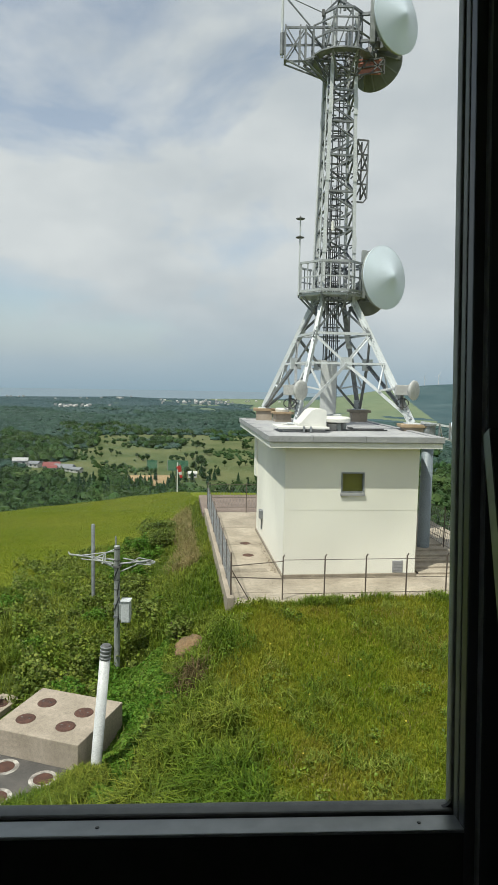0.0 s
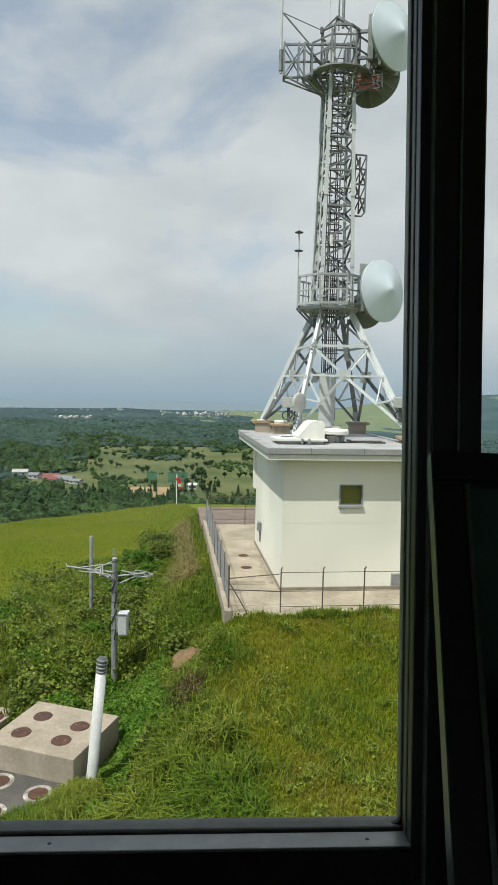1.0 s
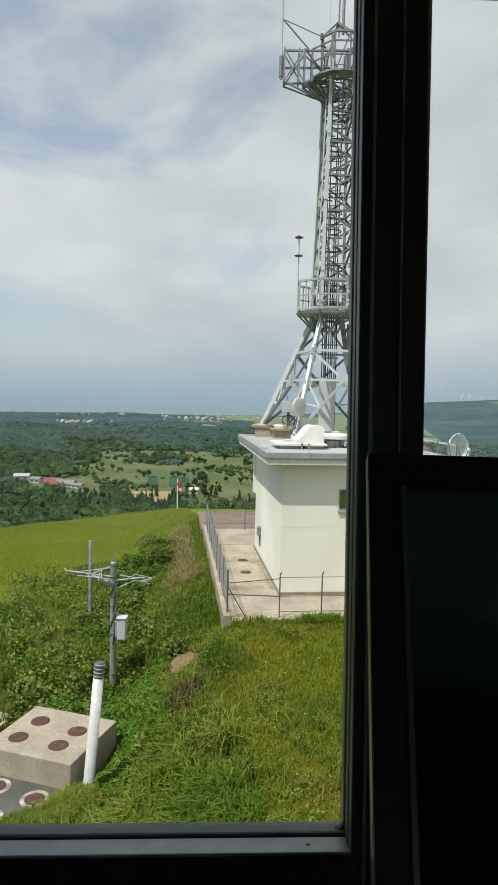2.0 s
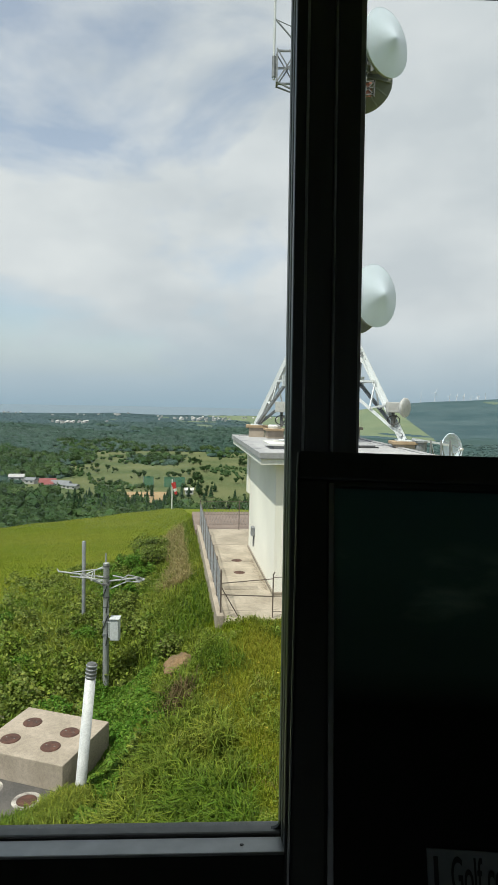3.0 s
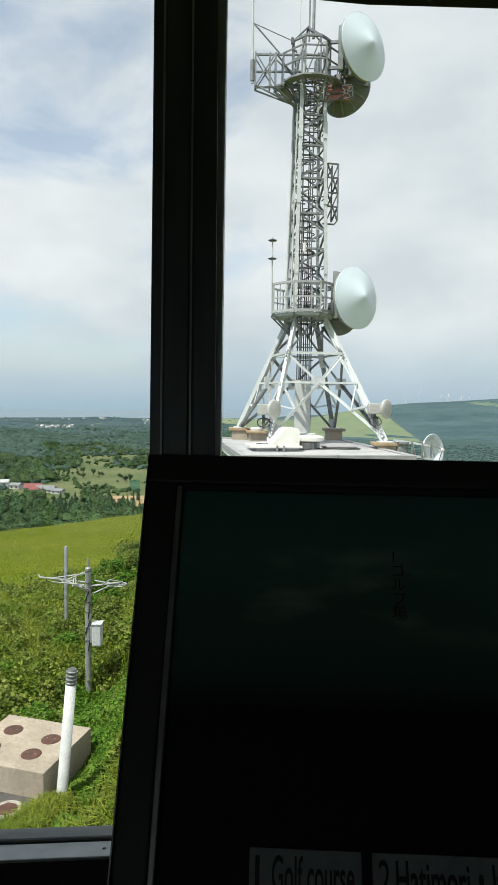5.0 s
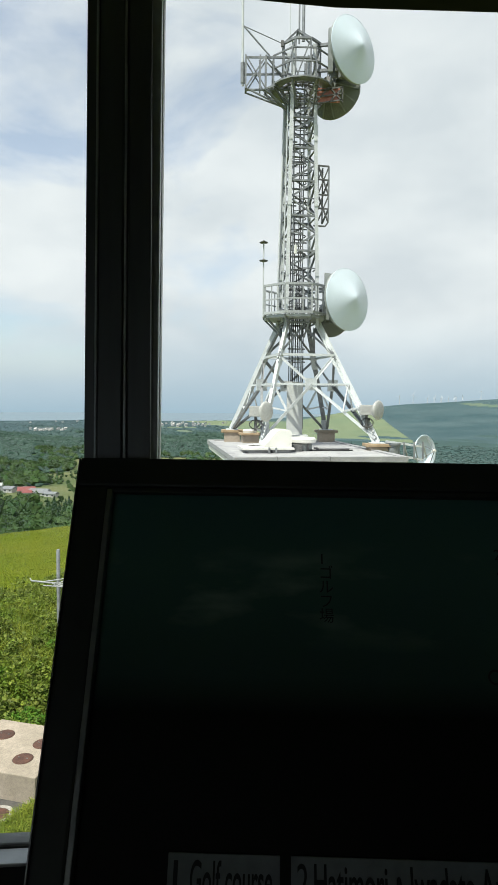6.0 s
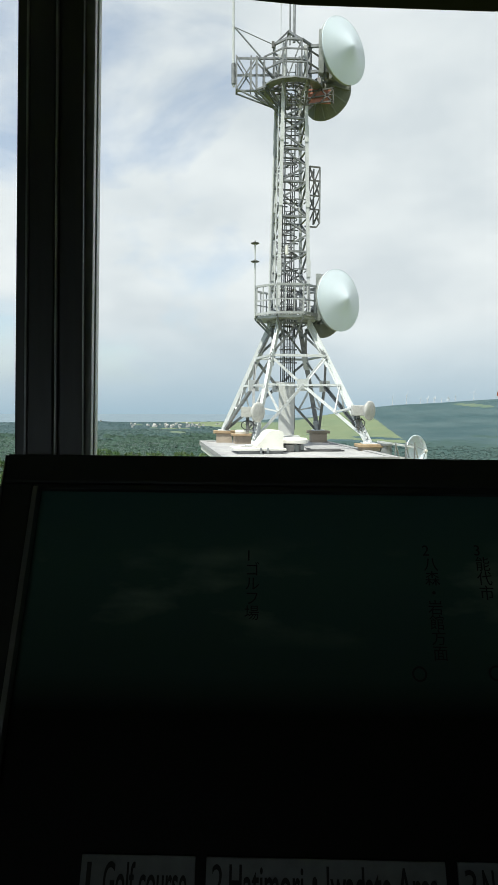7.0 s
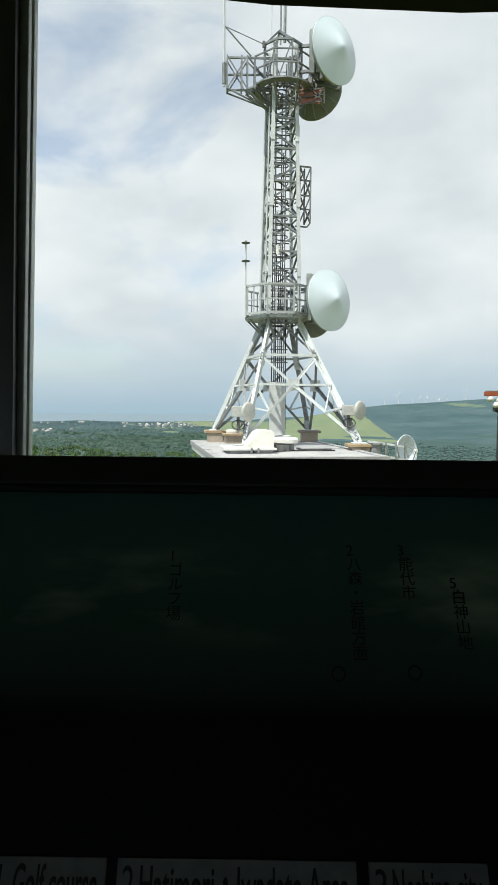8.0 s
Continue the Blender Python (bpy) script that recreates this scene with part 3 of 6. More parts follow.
for i in range(4):
    part("coping_joint", Box((-0.562 + 0.004, 1.0 + 2 * i, 4.70), (-0.29, 1.02 + 2 * i, 4.846)), M_DARKST, roof)
for x in (0.9, 2.7):
    part("coping_joint", Box((x, -0.545, 4.66), (x + 0.018, -0.27, 4.846)), M_DARKST, roof)

RZ = 4.80
# roof fittings, each a thing of its own
cover = thing("cable_cover", "cream sheet-metal cable hood on the flat roof", "cover", SITE)
bm = bmesh.new()
prof = [(0.0, 0.0), (1.0, 0.0), (1.0, 0.56), (0.93, 0.62), (0.60, 0.64), (0.44, 0.58), (0.10, 0.16), (0.0, 0.09)]
for (x0, y0), (x1, y1) in (((0.86, 1.62), (1.86, 2.75)),):
    a = [bm.verts.new((x0 + px, y0, RZ + 0.20 + pz)) for px, pz in prof]
    b = [bm.verts.new((x0 + px, y1, RZ + 0.20 + pz)) for px, pz in prof]
    bm.faces.new(a)
    bm.faces.new(b[::-1])
    for i in range(len(prof)):
        j = (i + 1) % len(prof)
        bm.faces.new((a[j], a[i], b[i], b[j]))
part("hood", bm, M_WHITE, cover)
part("tray", Box((0.05, 1.35, RZ + 0.12), (1.92, 2.9, RZ + 0.20), 0.015), M_WHITE, cover)
part("base", Box((0.25, 1.5, RZ), (1.0, 2.8, RZ + 0.12)), M_COPING, cover)
part("base", Box((1.12, 1.5, RZ), (1.8, 2.8, RZ + 0.12)), M_COPING, cover)
for x in (0.95, 1.20):
    part("bracket", Box((x, 1.31, RZ + 0.02), (x + 0.07, 1.40, RZ + 0.22), 0.006), M_GALV, cover)
tank = thing("roof_drum", "white round drum on short legs on the roof", "drum", SITE @ pose(2.50, 2.75, RZ))
part("drum_body", Lathe([(0.0, 0.30), (0.52, 0.30), (0.55, 0.33), (0.55, 0.44), (0.50, 0.50), (0.0, 0.54)], 28), M_WHITE, tank)
for i in range(4):
    c, s = math.cos(i * 1.571 + 0.4) * 0.4, math.sin(i * 1.571 + 0.4) * 0.4
    part("leg", Box((c - 0.04, s - 0.04, 0), (c + 0.04, s + 0.04, 0.31)), M_DARKST, tank)
part("pedestal", Lathe([(0.40, 0.0), (0.40, 0.24), (0.34, 0.29), (0, 0.29)], 24), M_DRUM, tank, "grey drum pedestal")
part("junction_box", Box((-0.45, -0.55, 0), (-0.1, -0.25, 0.26), 0.02), M_DARKST, tank, "black junction box")
hatch = thing("roof_hatch", "low dark roof hatch with a metal rim", "hatch", SITE @ pose(3.15, 2.6, RZ))
part("hatch_lid", Box((0, 0, 0.06), (1.25, 1.0, 0.10), 0.012), M_COPING, hatch)
part("hatch_rim", Box((0.04, 0.04, 0), (1.21, 0.96, 0.06)), M_DARKST, hatch)
cable = thing("roof_cable", "black cable lying across the roof", "cable", SITE)
bm = bmesh.new()
pts = [(2.3, 2.2), (2.6, 2.5), (2.9, 2.35), (3.3, 2.45), (3.9, 2.3), (4.4, 2.35)]
for p, q in zip(pts, pts[1:]):
    rod(bm, (*p, RZ + 0.03), (*q, RZ + 0.03), 0.03, 6)
part("cable_run", bm, M_CABLE, cable)
vent2 = thing("roof_vent", "tan-capped roof block with a round white lid", "vent", SITE @ pose(1.22, 7.4, RZ))
part("block", Box((-0.36, -0.36, 0), (0.36, 0.36, 0.34), 0.01), M_CONC, vent2)
part("cap", Box((-0.46, -0.46, 0.34), (0.46, 0.46, 0.44), 0.02), M_WOODPAD, vent2)
part("lid", Lathe([(0.0, 0.62), (0.28, 0.60), (0.32, 0.54), (0.30, 0.44), (0.0, 0.44)], 24), M_WHITE, vent2)

# ---- lattice tower on the roof ----
tower = thing("radio_tower", "pale grey steel lattice radio tower standing on four roof plinths", "tower")
FEET = {"FL": (1.77, 24.7), "FR": (6.35, 25.2), "BL": (0.72, 30.0), "BR": (5.14, 30.4)}
FZ = {"FL": 5.04, "FR": 5.10, "BL": 5.38, "BR": 5.38}
TC, TY = Vector((3.42, 27.4, 0)), radians(8)


def mast(i, j, z):
    """Corner of the mast: i, j are -1 or 1 across and in depth."""
    h = 0.66 + (0.475 - 0.66) * (z - 9.6) / 9.6
    c, s = math.cos(TY), math.sin(TY)
    return Vector((TC.x + h * (i * c - j * s), TC.y + h * (i * s + j * c), z))


SIGN = {"FL": (-1, -1), "FR": (1, -1), "BL": (-1, 1), "BR": (1, 1)}


def leg_point(k, z):
    a, b = Vector((*FEET[k], FZ[k])), mast(*SIGN[k], 9.9)
    return a.lerp(b, (z - FZ[k]) / (9.9 - FZ[k]))


for k in FEET:
    x, y = FEET[k]
    # the back right leg takes the darker steel as painted shade
    legp = part("leg", Angle(leg_point(k, FZ[k]), leg_point(k, 9.9), 0.21, 0.04), M_GALV if k == "BR" else M_STEEL, tower)
    part("base_plate", Box((x - 0.28, y - 0.28, FZ[k] - 0.04), (x + 0.28, y + 0.28, FZ[k]), 0.01), M_STEEL, legp)
    for z0 in (5.5, 8.5):
        p = leg_point(k, z0)
        gus = bmesh.new()
        prism(gus, leg_point(k, z0 - 0.35), leg_point(k, z0 + 0.35), [(-0.14, -0.13), (0.14, -0.13), (0.14, -0.11), (-0.14, -0.11)])
        part("splice_plate", gus, M_STEEL, legp)
        for s in range(5):
            q = leg_point(k, z0 - 0.26 + 0.13 * s)
            part("bolt", Box((q.x - 0.02, q.y - 0.19, q.z - 0.02), (q.x + 0.02, q.y - 0.15, q.z + 0.02)), M_GALV, legp)
    plinth = thing("tower_plinth", "square concrete plinth with a tan cap under a tower leg", "plinth", group="tower plinths")
    part("block", Box((x - 0.36, y - 0.36, RZ - 0.005), (x + 0.36, y + 0.36, FZ[k] - 0.16)), M_CONC, plinth)
    part("cap", Box((x - 0.50, y - 0.42, FZ[k] - 0.16), (x + 0.50, y + 0.42, FZ[k] - 0.04), 0.02), {"BR": M_PLINTH, "FL": M_WHITE}.get(k, M_WOODPAD), plinth)
for a, b in (("FL", "FR"), ("FR", "BR"), ("BR", "BL"), ("BL", "FL")):
    part("strut", Angle(leg_point(a, 8.55), leg_point(b, 8.55), 0.10), M_STEEL, tower)
    mid = (leg_point(a, 7.35) + leg_point(b, 7.35)) / 2
    part("strut", Angle(leg_point(a, 7.36), mid, 0.08), M_STEEL, tower)
    part("strut", Angle(mid, leg_point(b, 7.36), 0.08), M_STEEL, tower)
    for k in (a, b):
        # braces off the front face take darker steel to paint their shade
        part("brace", Angle(leg_point(k, 5.25), mid, 0.115, 0.02), M_STEEL if a == "FL" else M_GALV, tower)
        part("brace", Angle(leg_point(k, 8.5), mid, 0.10, 0.02), M_STEEL if a == "FL" else M_GALV, tower)
        low = leg_point(k, 5.25).lerp(mid, 0.5)
        part("stay", Angle(low, leg_point(k, 6.45), 0.07), M_STEEL, tower)
        part("stay", Angle(low, leg_point(k, 7.36), 0.07), M_STEEL, tower)
        part("brace", Angle(leg_point(k, 8.6), (leg_point(a, 9.75) + leg_point(b, 9.75)) / 2, 0.09), M_GALV, tower)
    d = (leg_point(b, 7.35) - leg_point(a, 7.35)).normalized()
    gus = bmesh.new()
    prism(gus, mid - Vector((0, 0, 0.24)), mid + Vector((0, 0, 0.24)), [(-0.24, -0.03), (0.24, -0.03), (0.24, 0.03), (-0.24, 0.03)],
          up=Vector((0, 0, 1)).cross(d))
    bmesh.ops.rotate(gus, cent=mid, matrix=Matrix.Rotation(math.atan2(d.y, d.x), 3, "Z"), verts=gus.verts)
    part("gusset_plate", gus, M_STEEL, tower)
# mast: four legs, horizontal frames and crossed bracing
MZ = [9.9, 11.4, 12.8, 14.2, 15.6, 16.9, 18.1, 19.2]
for k in SIGN:
    i, j = SIGN[k]
    part("mast_leg", Angle(mast(i, j, 9.7), mast(i, j, 21.0), 0.135 if j < 0 else 0.12, 0.025), M_STEEL, tower)
    for z in (12.1, 14.9, 17.5):
        p = mast(i, j, z)
        part("splice_plate", Box((p.x - 0.085, p.y - 0.10, z - 0.32), (p.x + 0.085, p.y - 0.075, z + 0.32)), M_STEEL, tower)
RING = [((-1, -1), (1, -1)), ((1, -1), (1, 1)), ((1, 1), (-1, 1)), ((-1, 1), (-1, -1))]
for n, (z0, z1) in enumerate(zip(MZ, MZ[1:])):
    for f, (a, b) in enumerate(RING):
        part("mast_strut", Angle(mast(*a, z0), mast(*b, z0), 0.075), M_GALV, tower)
        if (n + f) % 2:
            a, b = b, a
        zm = (z0 + z1) / 2
        part("mast_brace", Angle(mast(*a, z0), mast(*b, zm), 0.07), M_GALV, tower)
        part("mast_brace", Angle(mast(*b, zm), mast(*a, z1), 0.07), M_GALV, tower)
        part("mast_strut", Angle(mast(*a, zm), (mast(*a, zm) + mast(*b, zm)) / 2, 0.05), M_GALV, tower)
# caged ladder and cable run inside the mast
lad = part("ladder", Rod(TC + Vector((-0.28, -0.3, 7.6)), TC + Vector((-0.28, -0.3, 20.3)), 0.028, 6), M_GALV, tower)
part("stile", Rod(TC + Vector((0.12, -0.3, 7.6)), TC + Vector((0.12, -0.3, 20.3)), 0.028, 6), M_GALV, lad)
for i in range(43):
    z = 7.8 + 0.29 * i
    part("rung", Rod(TC + Vector((-0.28, -0.3, z)), TC + Vector((0.12, -0.3, z)), 0.014, 6), M_DARKST, lad)
for i in range(13):
    z = 10.6 + 0.72 * i
    hoop = bmesh.new()
    ps = [TC + Vector((-0.08 + 0.34 * math.sin(t), -0.3 + 0.5 * (1 - math.cos(t)) * 0.7 - 0.1, z)) for t in np.linspace(-2.4, 2.4, 11)]
    for p, q in zip(ps, ps[1:]):
        rod(hoop, p, q, 0.022, 5)
    part("hoop", hoop, M_DARKST, lad)
for i, dx in enumerate((-0.34, -0.25, -0.17, -0.08, 0.02, 0.10, 0.19, 0.27)):
    part("cable", Rod(TC + Vector((dx, 0.18 + 0.05 * (i % 3), 5.5)), TC + Vector((dx * 0.9, 0.18 + 0.05 * (i % 3), 19.4 - 2.4 * (i % 4))), 0.022, 6), M_CABLE, tower)
for i in range(20):
    z = 8.3 + 0.55 * i
    part("cable_clamp", Box((TC.x - 0.40, TC.y + 0.14, z), (TC.x + 0.34, TC.y + 0.17, z + 0.05)), M_DARKST, tower)
part("cable_duct", Box((TC.x - 0.42, TC.y - 0.06, RZ - 0.003), (TC.x + 0.24, TC.y + 0.14, 7.5), 0.02), M_POLE, tower, "pale sheet-metal cable duct")
part("duct_hood", Box((TC.x - 0.40, TC.y - 0.62, RZ - 0.003), (TC.x + 0.42, TC.y - 0.062, 5.28), 0.03), M_POLE, tower, "low pale duct hood")
part("conduit", Rod(mast(-1, 1, 9.9) + Vector((-0.12, -0.1, 0)), mast(-1, 1, 18.9) + Vector((-0.1, -0.1, 0)), 0.045), M_STEEL, tower)
part("conduit", Rod(mast(-1, -1, 9.9) + Vector((-0.16, 0.2, 0)), mast(-1, -1, 18.6) + Vector((-0.14, 0.2, 0)), 0.03), M_STEEL, tower)
part("lightning_rod_box", Rod(mast(-1, -1, 12.6) + Vector((0.28, -0.2, 0)), mast(-1, -1, 12.95) + Vector((0.28, -0.2, 0)), 0.06), M_WHITE, tower)


def octagon(r, z, n=8, turn=0.39):
    return [Vector((TC.x + r * math.cos(turn + 2 * math.pi * i / n), TC.y + r * math.sin(turn + 2 * math.pi * i / n), z)) for i in range(n)]


# middle platform with its railing
mid_p = part("platform", Lathe([(0.5, 10.06), (1.38, 10.06), (1.38, 10.16), (0.5, 10.16), (0.5, 10.06)], 8, Matrix.Translation((TC.x - 0.12, TC.y, 0)) @ Matrix.Rotation(0.39, 4, "Z")), M_RAILGREY, tower, "steel grating platform")
ring0 = [p + Vector((-0.12, 0, 0)) for p in octagon(1.40, 10.16)]
for i, p in enumerate(ring0):
    q = ring0[(i + 1) % 8]
    up = Vector((0, 0, 1.2))
    part("rail_post", Angle(p, p + up, 0.065, 0.02), M_RAILGREY, mid_p)
    for fr_ in (0.33, 0.67):
        part("rail_post", Angle(p.lerp(q, fr_), p.lerp(q, fr_) + up, 0.045, 0.015), M_RAILGREY, mid_p)
    for h, w in ((1.2, 0.085), (0.62, 0.05), (0.08, 0.10)):
        part("rail", Angle(p + Vector((0, 0, h)), q + Vector((0, 0, h)), w, 0.02), M_RAILGREY, mid_p)
    part("bracket", Angle(p, Vector((TC.x, TC.y, 0)) + (p - Vector((TC.x, TC.y, p.z))) * 0.42 + Vector((0, 0, 9.3)), 0.075), M_GALV, mid_p)
# top platform, cage and apex
top_p = part("platform", Lathe([(0.92, 19.32), (1.30, 19.32), (1.30, 19.38), (0.92, 19.38), (0.92, 19.32)], 16, Matrix.Translation((TC.x, TC.y, 0))), M_GALV, tower, "dark weathered round platform")
for i in range(16):
    t = i * math.pi / 8
    part("grating_bar", Angle(TC + Vector((0.35 * math.cos(t), 0.35 * math.sin(t), 19.36)), TC + Vector((1.28 * math.cos(t), 1.28 * math.sin(t), 19.36)), 0.055), M_DARKST, top_p)
for r_ in (0.5, 0.72):
    part("grating_ring", Lathe([(r_, 19.33), (r_ + 0.06, 19.33), (r_ + 0.06, 19.39), (r_, 19.39), (r_, 19.33)], 14, Matrix.Translation((TC.x, TC.y, 0))), M_DARKST, top_p)
for i in range(4):
    t = i * math.pi / 2 + 0.5
    part("knee_brace", Angle(TC + Vector((1.2 * math.cos(t), 1.2 * math.sin(t), 19.3)), TC + Vector((0.45 * math.cos(t + 0.6), 0.45 * math.sin(t + 0.6), 18.2)), 0.06), M_DARKST, top_p)
ring1 = octagon(1.25, 19.42, 8)
for i, p in enumerate(ring1):
    q = ring1[(i + 1) % 8]
    part("rail_post", Angle(p, p + Vector((0, 0, 1.05)), 0.05, 0.02), M_GALV, top_p)
    for h in (1.05, 0.55):
        part("rail", Angle(p + Vector((0, 0, h)), q + Vector((0, 0, h)), 0.05, 0.02), M_GALV, top_p)
    part("bracket", Angle(p - Vector((0, 0, 0.12)), Vector((TC.x, TC.y, 18.45)) + (p - Vector((TC.x, TC.y, p.z))) * 0.36, 0.07), M_GALV, top_p)
ring2 = octagon(0.80, 21.05, 8)
for i, p in enumerate(ring2):
    q = ring2[(i + 1) % 8]
    part("cage_ring", Angle(p, q, 0.085, 0.03), M_GALV, top_p)
    part("cage_post", Angle(Vector((p.x, p.y, 19.42)), p, 0.06), M_GALV, top_p)
    part("cage_brace", Angle(Vector((p.x, p.y, 19.42)), q, 0.05), M_GALV, top_p)
    part("cage_ring", Angle(p - Vector((0, 0, 0.75)), q - Vector((0, 0, 0.75)), 0.06), M_GALV, top_p)
    if i % 2 == 0:
        part("apex_strut", Angle(p, TC + Vector((-0.15, 0, 21.75)), 0.07), M_GALV, top_p)
part("lightning_rod", Rod(TC + Vector((-0.1, 0, 21.2)), TC + Vector((-0.1, 0, 24.6)), 0.035), M_GALV, tower)
part("whip_rod", Rod(TC + Vector((-0.45, 0.2, 20.8)), TC + Vector((-0.45, 0.2, 23.8)), 0.018, 6), M_STEEL, tower)
part("whip_rod", Rod(TC + Vector((0.05, -0.2, 21.2)), TC + Vector((0.05, -0.2, 23.6)), 0.06), M_GALV, tower)
# outrigger frame with a tall whip on the far side of the top platform
OX = [1.12, 1.95]
outr = part("outrigger", Angle((OX[0], 27.0, 20.42), (3.0, 27.2, 20.55), 0.07), M_GALV, tower)
for z in (19.15, 19.75):
    part("outrigger_rail", Angle((OX[0], 27.0, z), (3.0, 27.2, z + 0.15), 0.065), M_GALV, outr)
for x in (1.14, 1.72, 1.95, 2.25):
    for y in (26.85, 27.3):
        part("outrigger_post", Angle((x, y, 19.15), (x, y, 20.45), 0.06), M_GALV, outr)
for x in (1.14, 1.95):
    for z in (19.17, 20.43):
        part("outrigger_rail", Angle((x, 26.85, z), (x, 27.3, z), 0.05), M_GALV, outr)
for y in (26.85, 27.3):
    part("outrigger_brace", Angle((1.14, y, 19.17), (1.95, y, 20.43), 0.05), M_GALV, outr)
    part("outrigger_brace", Angle((1.95, y, 19.17), (1.14, y, 20.43), 0.05), M_GALV, outr)
    part("outrigger_brace", Angle((1.9, y, 19.15), (2.9, 27.3, 18.5), 0.07), M_GALV, outr)
for y in (26.85, 27.3):
    deck = [Vector((1.95, y, 19.15)), Vector((2.3, y, 19.28)), Vector((2.62, y, 19.40)), Vector((2.95, y, 19.44))]
    for p, q in zip(deck, deck[1:]):
        part("outrigger_arch", Angle(p, q, 0.07), M_GALV, outr)
    part("outrigger_brace", Angle((1.14, y, 19.17), (2.75, 27.3, 18.62), 0.05), M_GALV, outr)
    part("outrigger_brace", Angle((1.95, y, 20.43), (2.7, 27.2, 19.7), 0.05), M_GALV, outr)
part("whip_antenna", Rod((1.02, 27.0, 19.3), (1.0, 27.0, 24.2), 0.05), M_STEEL, outr, "tall pale whip antenna")
part("whip_collar", Rod((1.02, 27.0, 19.4), (1.02, 27.0, 20.2), 0.085), M_GALV, outr)
part("outrigger_brace", Rod((1.05, 27.0, 21.62), (2.1, 27.0, 20.5), 0.035), M_GALV, outr)
part("outrigger_brace", Rod((1.05, 27.0, 21.62), (2.62, 27.0, 20.98), 0.02), M_GALV, outr)
part("lamp_bracket", Box((2.55, 26.95, 20.86), (2.66, 27.05, 21.1), 0.01), M_DARKST, outr)
# small lattice side frame on the mast
side = part("side_frame", Angle((4.58, 27.1, 14.0), (4.58, 27.1, 16.25), 0.06), M_GALV, tower)
for p, q in (((4.12, 27.0, 14.0), (4.12, 27.0, 16.25)), ((4.12, 27.0, 16.25), (4.58, 27.1, 16.25)), ((4.12, 27.0, 15.1), (4.58, 27.1, 15.1)),
             ((3.95, 27.0, 13.85), (4.45, 27.1, 13.85)), ((4.45, 27.1, 13.85), (4.58, 27.1, 14.02)), ((4.12, 27.0, 16.25), (4.58, 27.1, 15.1)),
             ((4.12, 27.0, 15.1), (4.58, 27.1, 16.25)), ((4.35, 27.3, 14.0), (4.35, 27.3, 16.25)), ((4.12, 27.0, 15.7), (4.35, 27.3, 16.25)), ((4.35, 27.3, 15.1), (4.58, 27.1, 15.7)),
             ((4.12, 27.0, 14.5), (4.35, 27.3, 15.1)), ((4.35, 27.3, 14.0), (4.58, 27.1, 14.55)), ((4.12, 27.0, 14.55), (4.58, 27.1, 14.55)), ((4.12, 27.0, 15.7), (4.58, 27.1, 15.7)), ((4.12, 27.0, 14.0), (4.58, 27.1, 15.1)), ((4.12, 27.0, 15.1), (4.58, 27.1, 14.0))):
    part("side_frame_bar", Angle(p, q, 0.055), M_DARKST, side)
# red panel under the top platform
part("red_panel", Box((3.95, 26.95, 18.72), (4.95, 27.0, 19.28), 0.01), M_RED, tower, "faded red sheet panel")
for i in range(3):
    part("panel_bar", Angle((3.9, 26.9, 18.62 + 0.25 * i), (5.05, 26.9, 18.82 + 0.25 * i), 0.05), M_DARKST, tower)
for p, q in (((3.9, 26.9, 18.6), (4.5, 26.9, 19.3)), ((4.5, 26.9, 18.7), (5.05, 26.9, 19.3)), ((4.5, 26.9, 19.3), (5.05, 26.9, 18.75)), ((5.05, 26.9, 18.7), (5.05, 26.9, 19.35))):
    part("panel_bar", Angle(p, q, 0.05), M_DARKST, tower)
# slim sensor mast on the railing
sens = thing("wind_sensor_mast", "slim pole with two small disc sensors on the tower railing", "sensor")
part("pole", Rod((1.93, 26.9, 10.1), (1.93, 26.9, 13.1), 0.03), M_STEEL, sens)
for z in (12.35, 13.08):
    part("disc", Lathe([(0, 0), (0.16, 0.01), (0.18, 0.04), (0.05, 0.08), (0.0, 0.16)], 14, pose(1.93, 26.9, z)), M_DARKST, sens)


def big_dish(centre, facing, r, shroud):
    """Shrouded parabolic antenna with a conical radome, facing a level direction."""
    d = Vector(facing).normalized()
    m, _ = axis_matrix(centre, Vector(centre) + d)
    ant = thing("parabolic_antenna", "large parabolic antenna with a pale conical radome on the tower", "antenna", m, group="large dish antennas")
    part("radome", Lathe([(0, 0.47), (0.08, 0.455), (0.18, 0.41), (0.42, 0.30), (0.7, 0.175), (r * 0.8, 0.09), (r * 0.97, 0.012), (r, 0.0)], 48), M_RADOME, ant, "pale grey-green conical radome", smooth=True)
    part("rim", Lathe([(r - 0.002, 0.004), (r + 0.014, 0.0), (r + 0.014, -0.035), (r - 0.01, -0.035)], 48), M_RADOME, ant)
    part("shroud", Lathe([(r - 0.005, -0.02), (r - 0.01, -shroud), (r * 0.45, -shroud - 0.30), (0.12, -shroud - 0.36), (0, -shroud - 0.36)], 40), M_DRUM, ant)
    part("mount", Box((-0.18, -0.9, -shroud - 0.52), (0.18, 0.9, -shroud - 0.36), 0.02), M_GALV, ant)
    for s in (-0.6, 0.6):
        part("clamp", Box((-0.35, s - 0.06, -shroud - 0.9), (0.35, s + 0.06, -shroud - 0.5)), M_GALV, ant)
    return ant


big_dish((5.40, 26.5, 20.57), (0.62, -0.785, 0.03), 1.26, 0.15)
big_dish((5.34, 26.5, 10.80), (0.62, -0.785, 0.05), 1.24, 0.15)
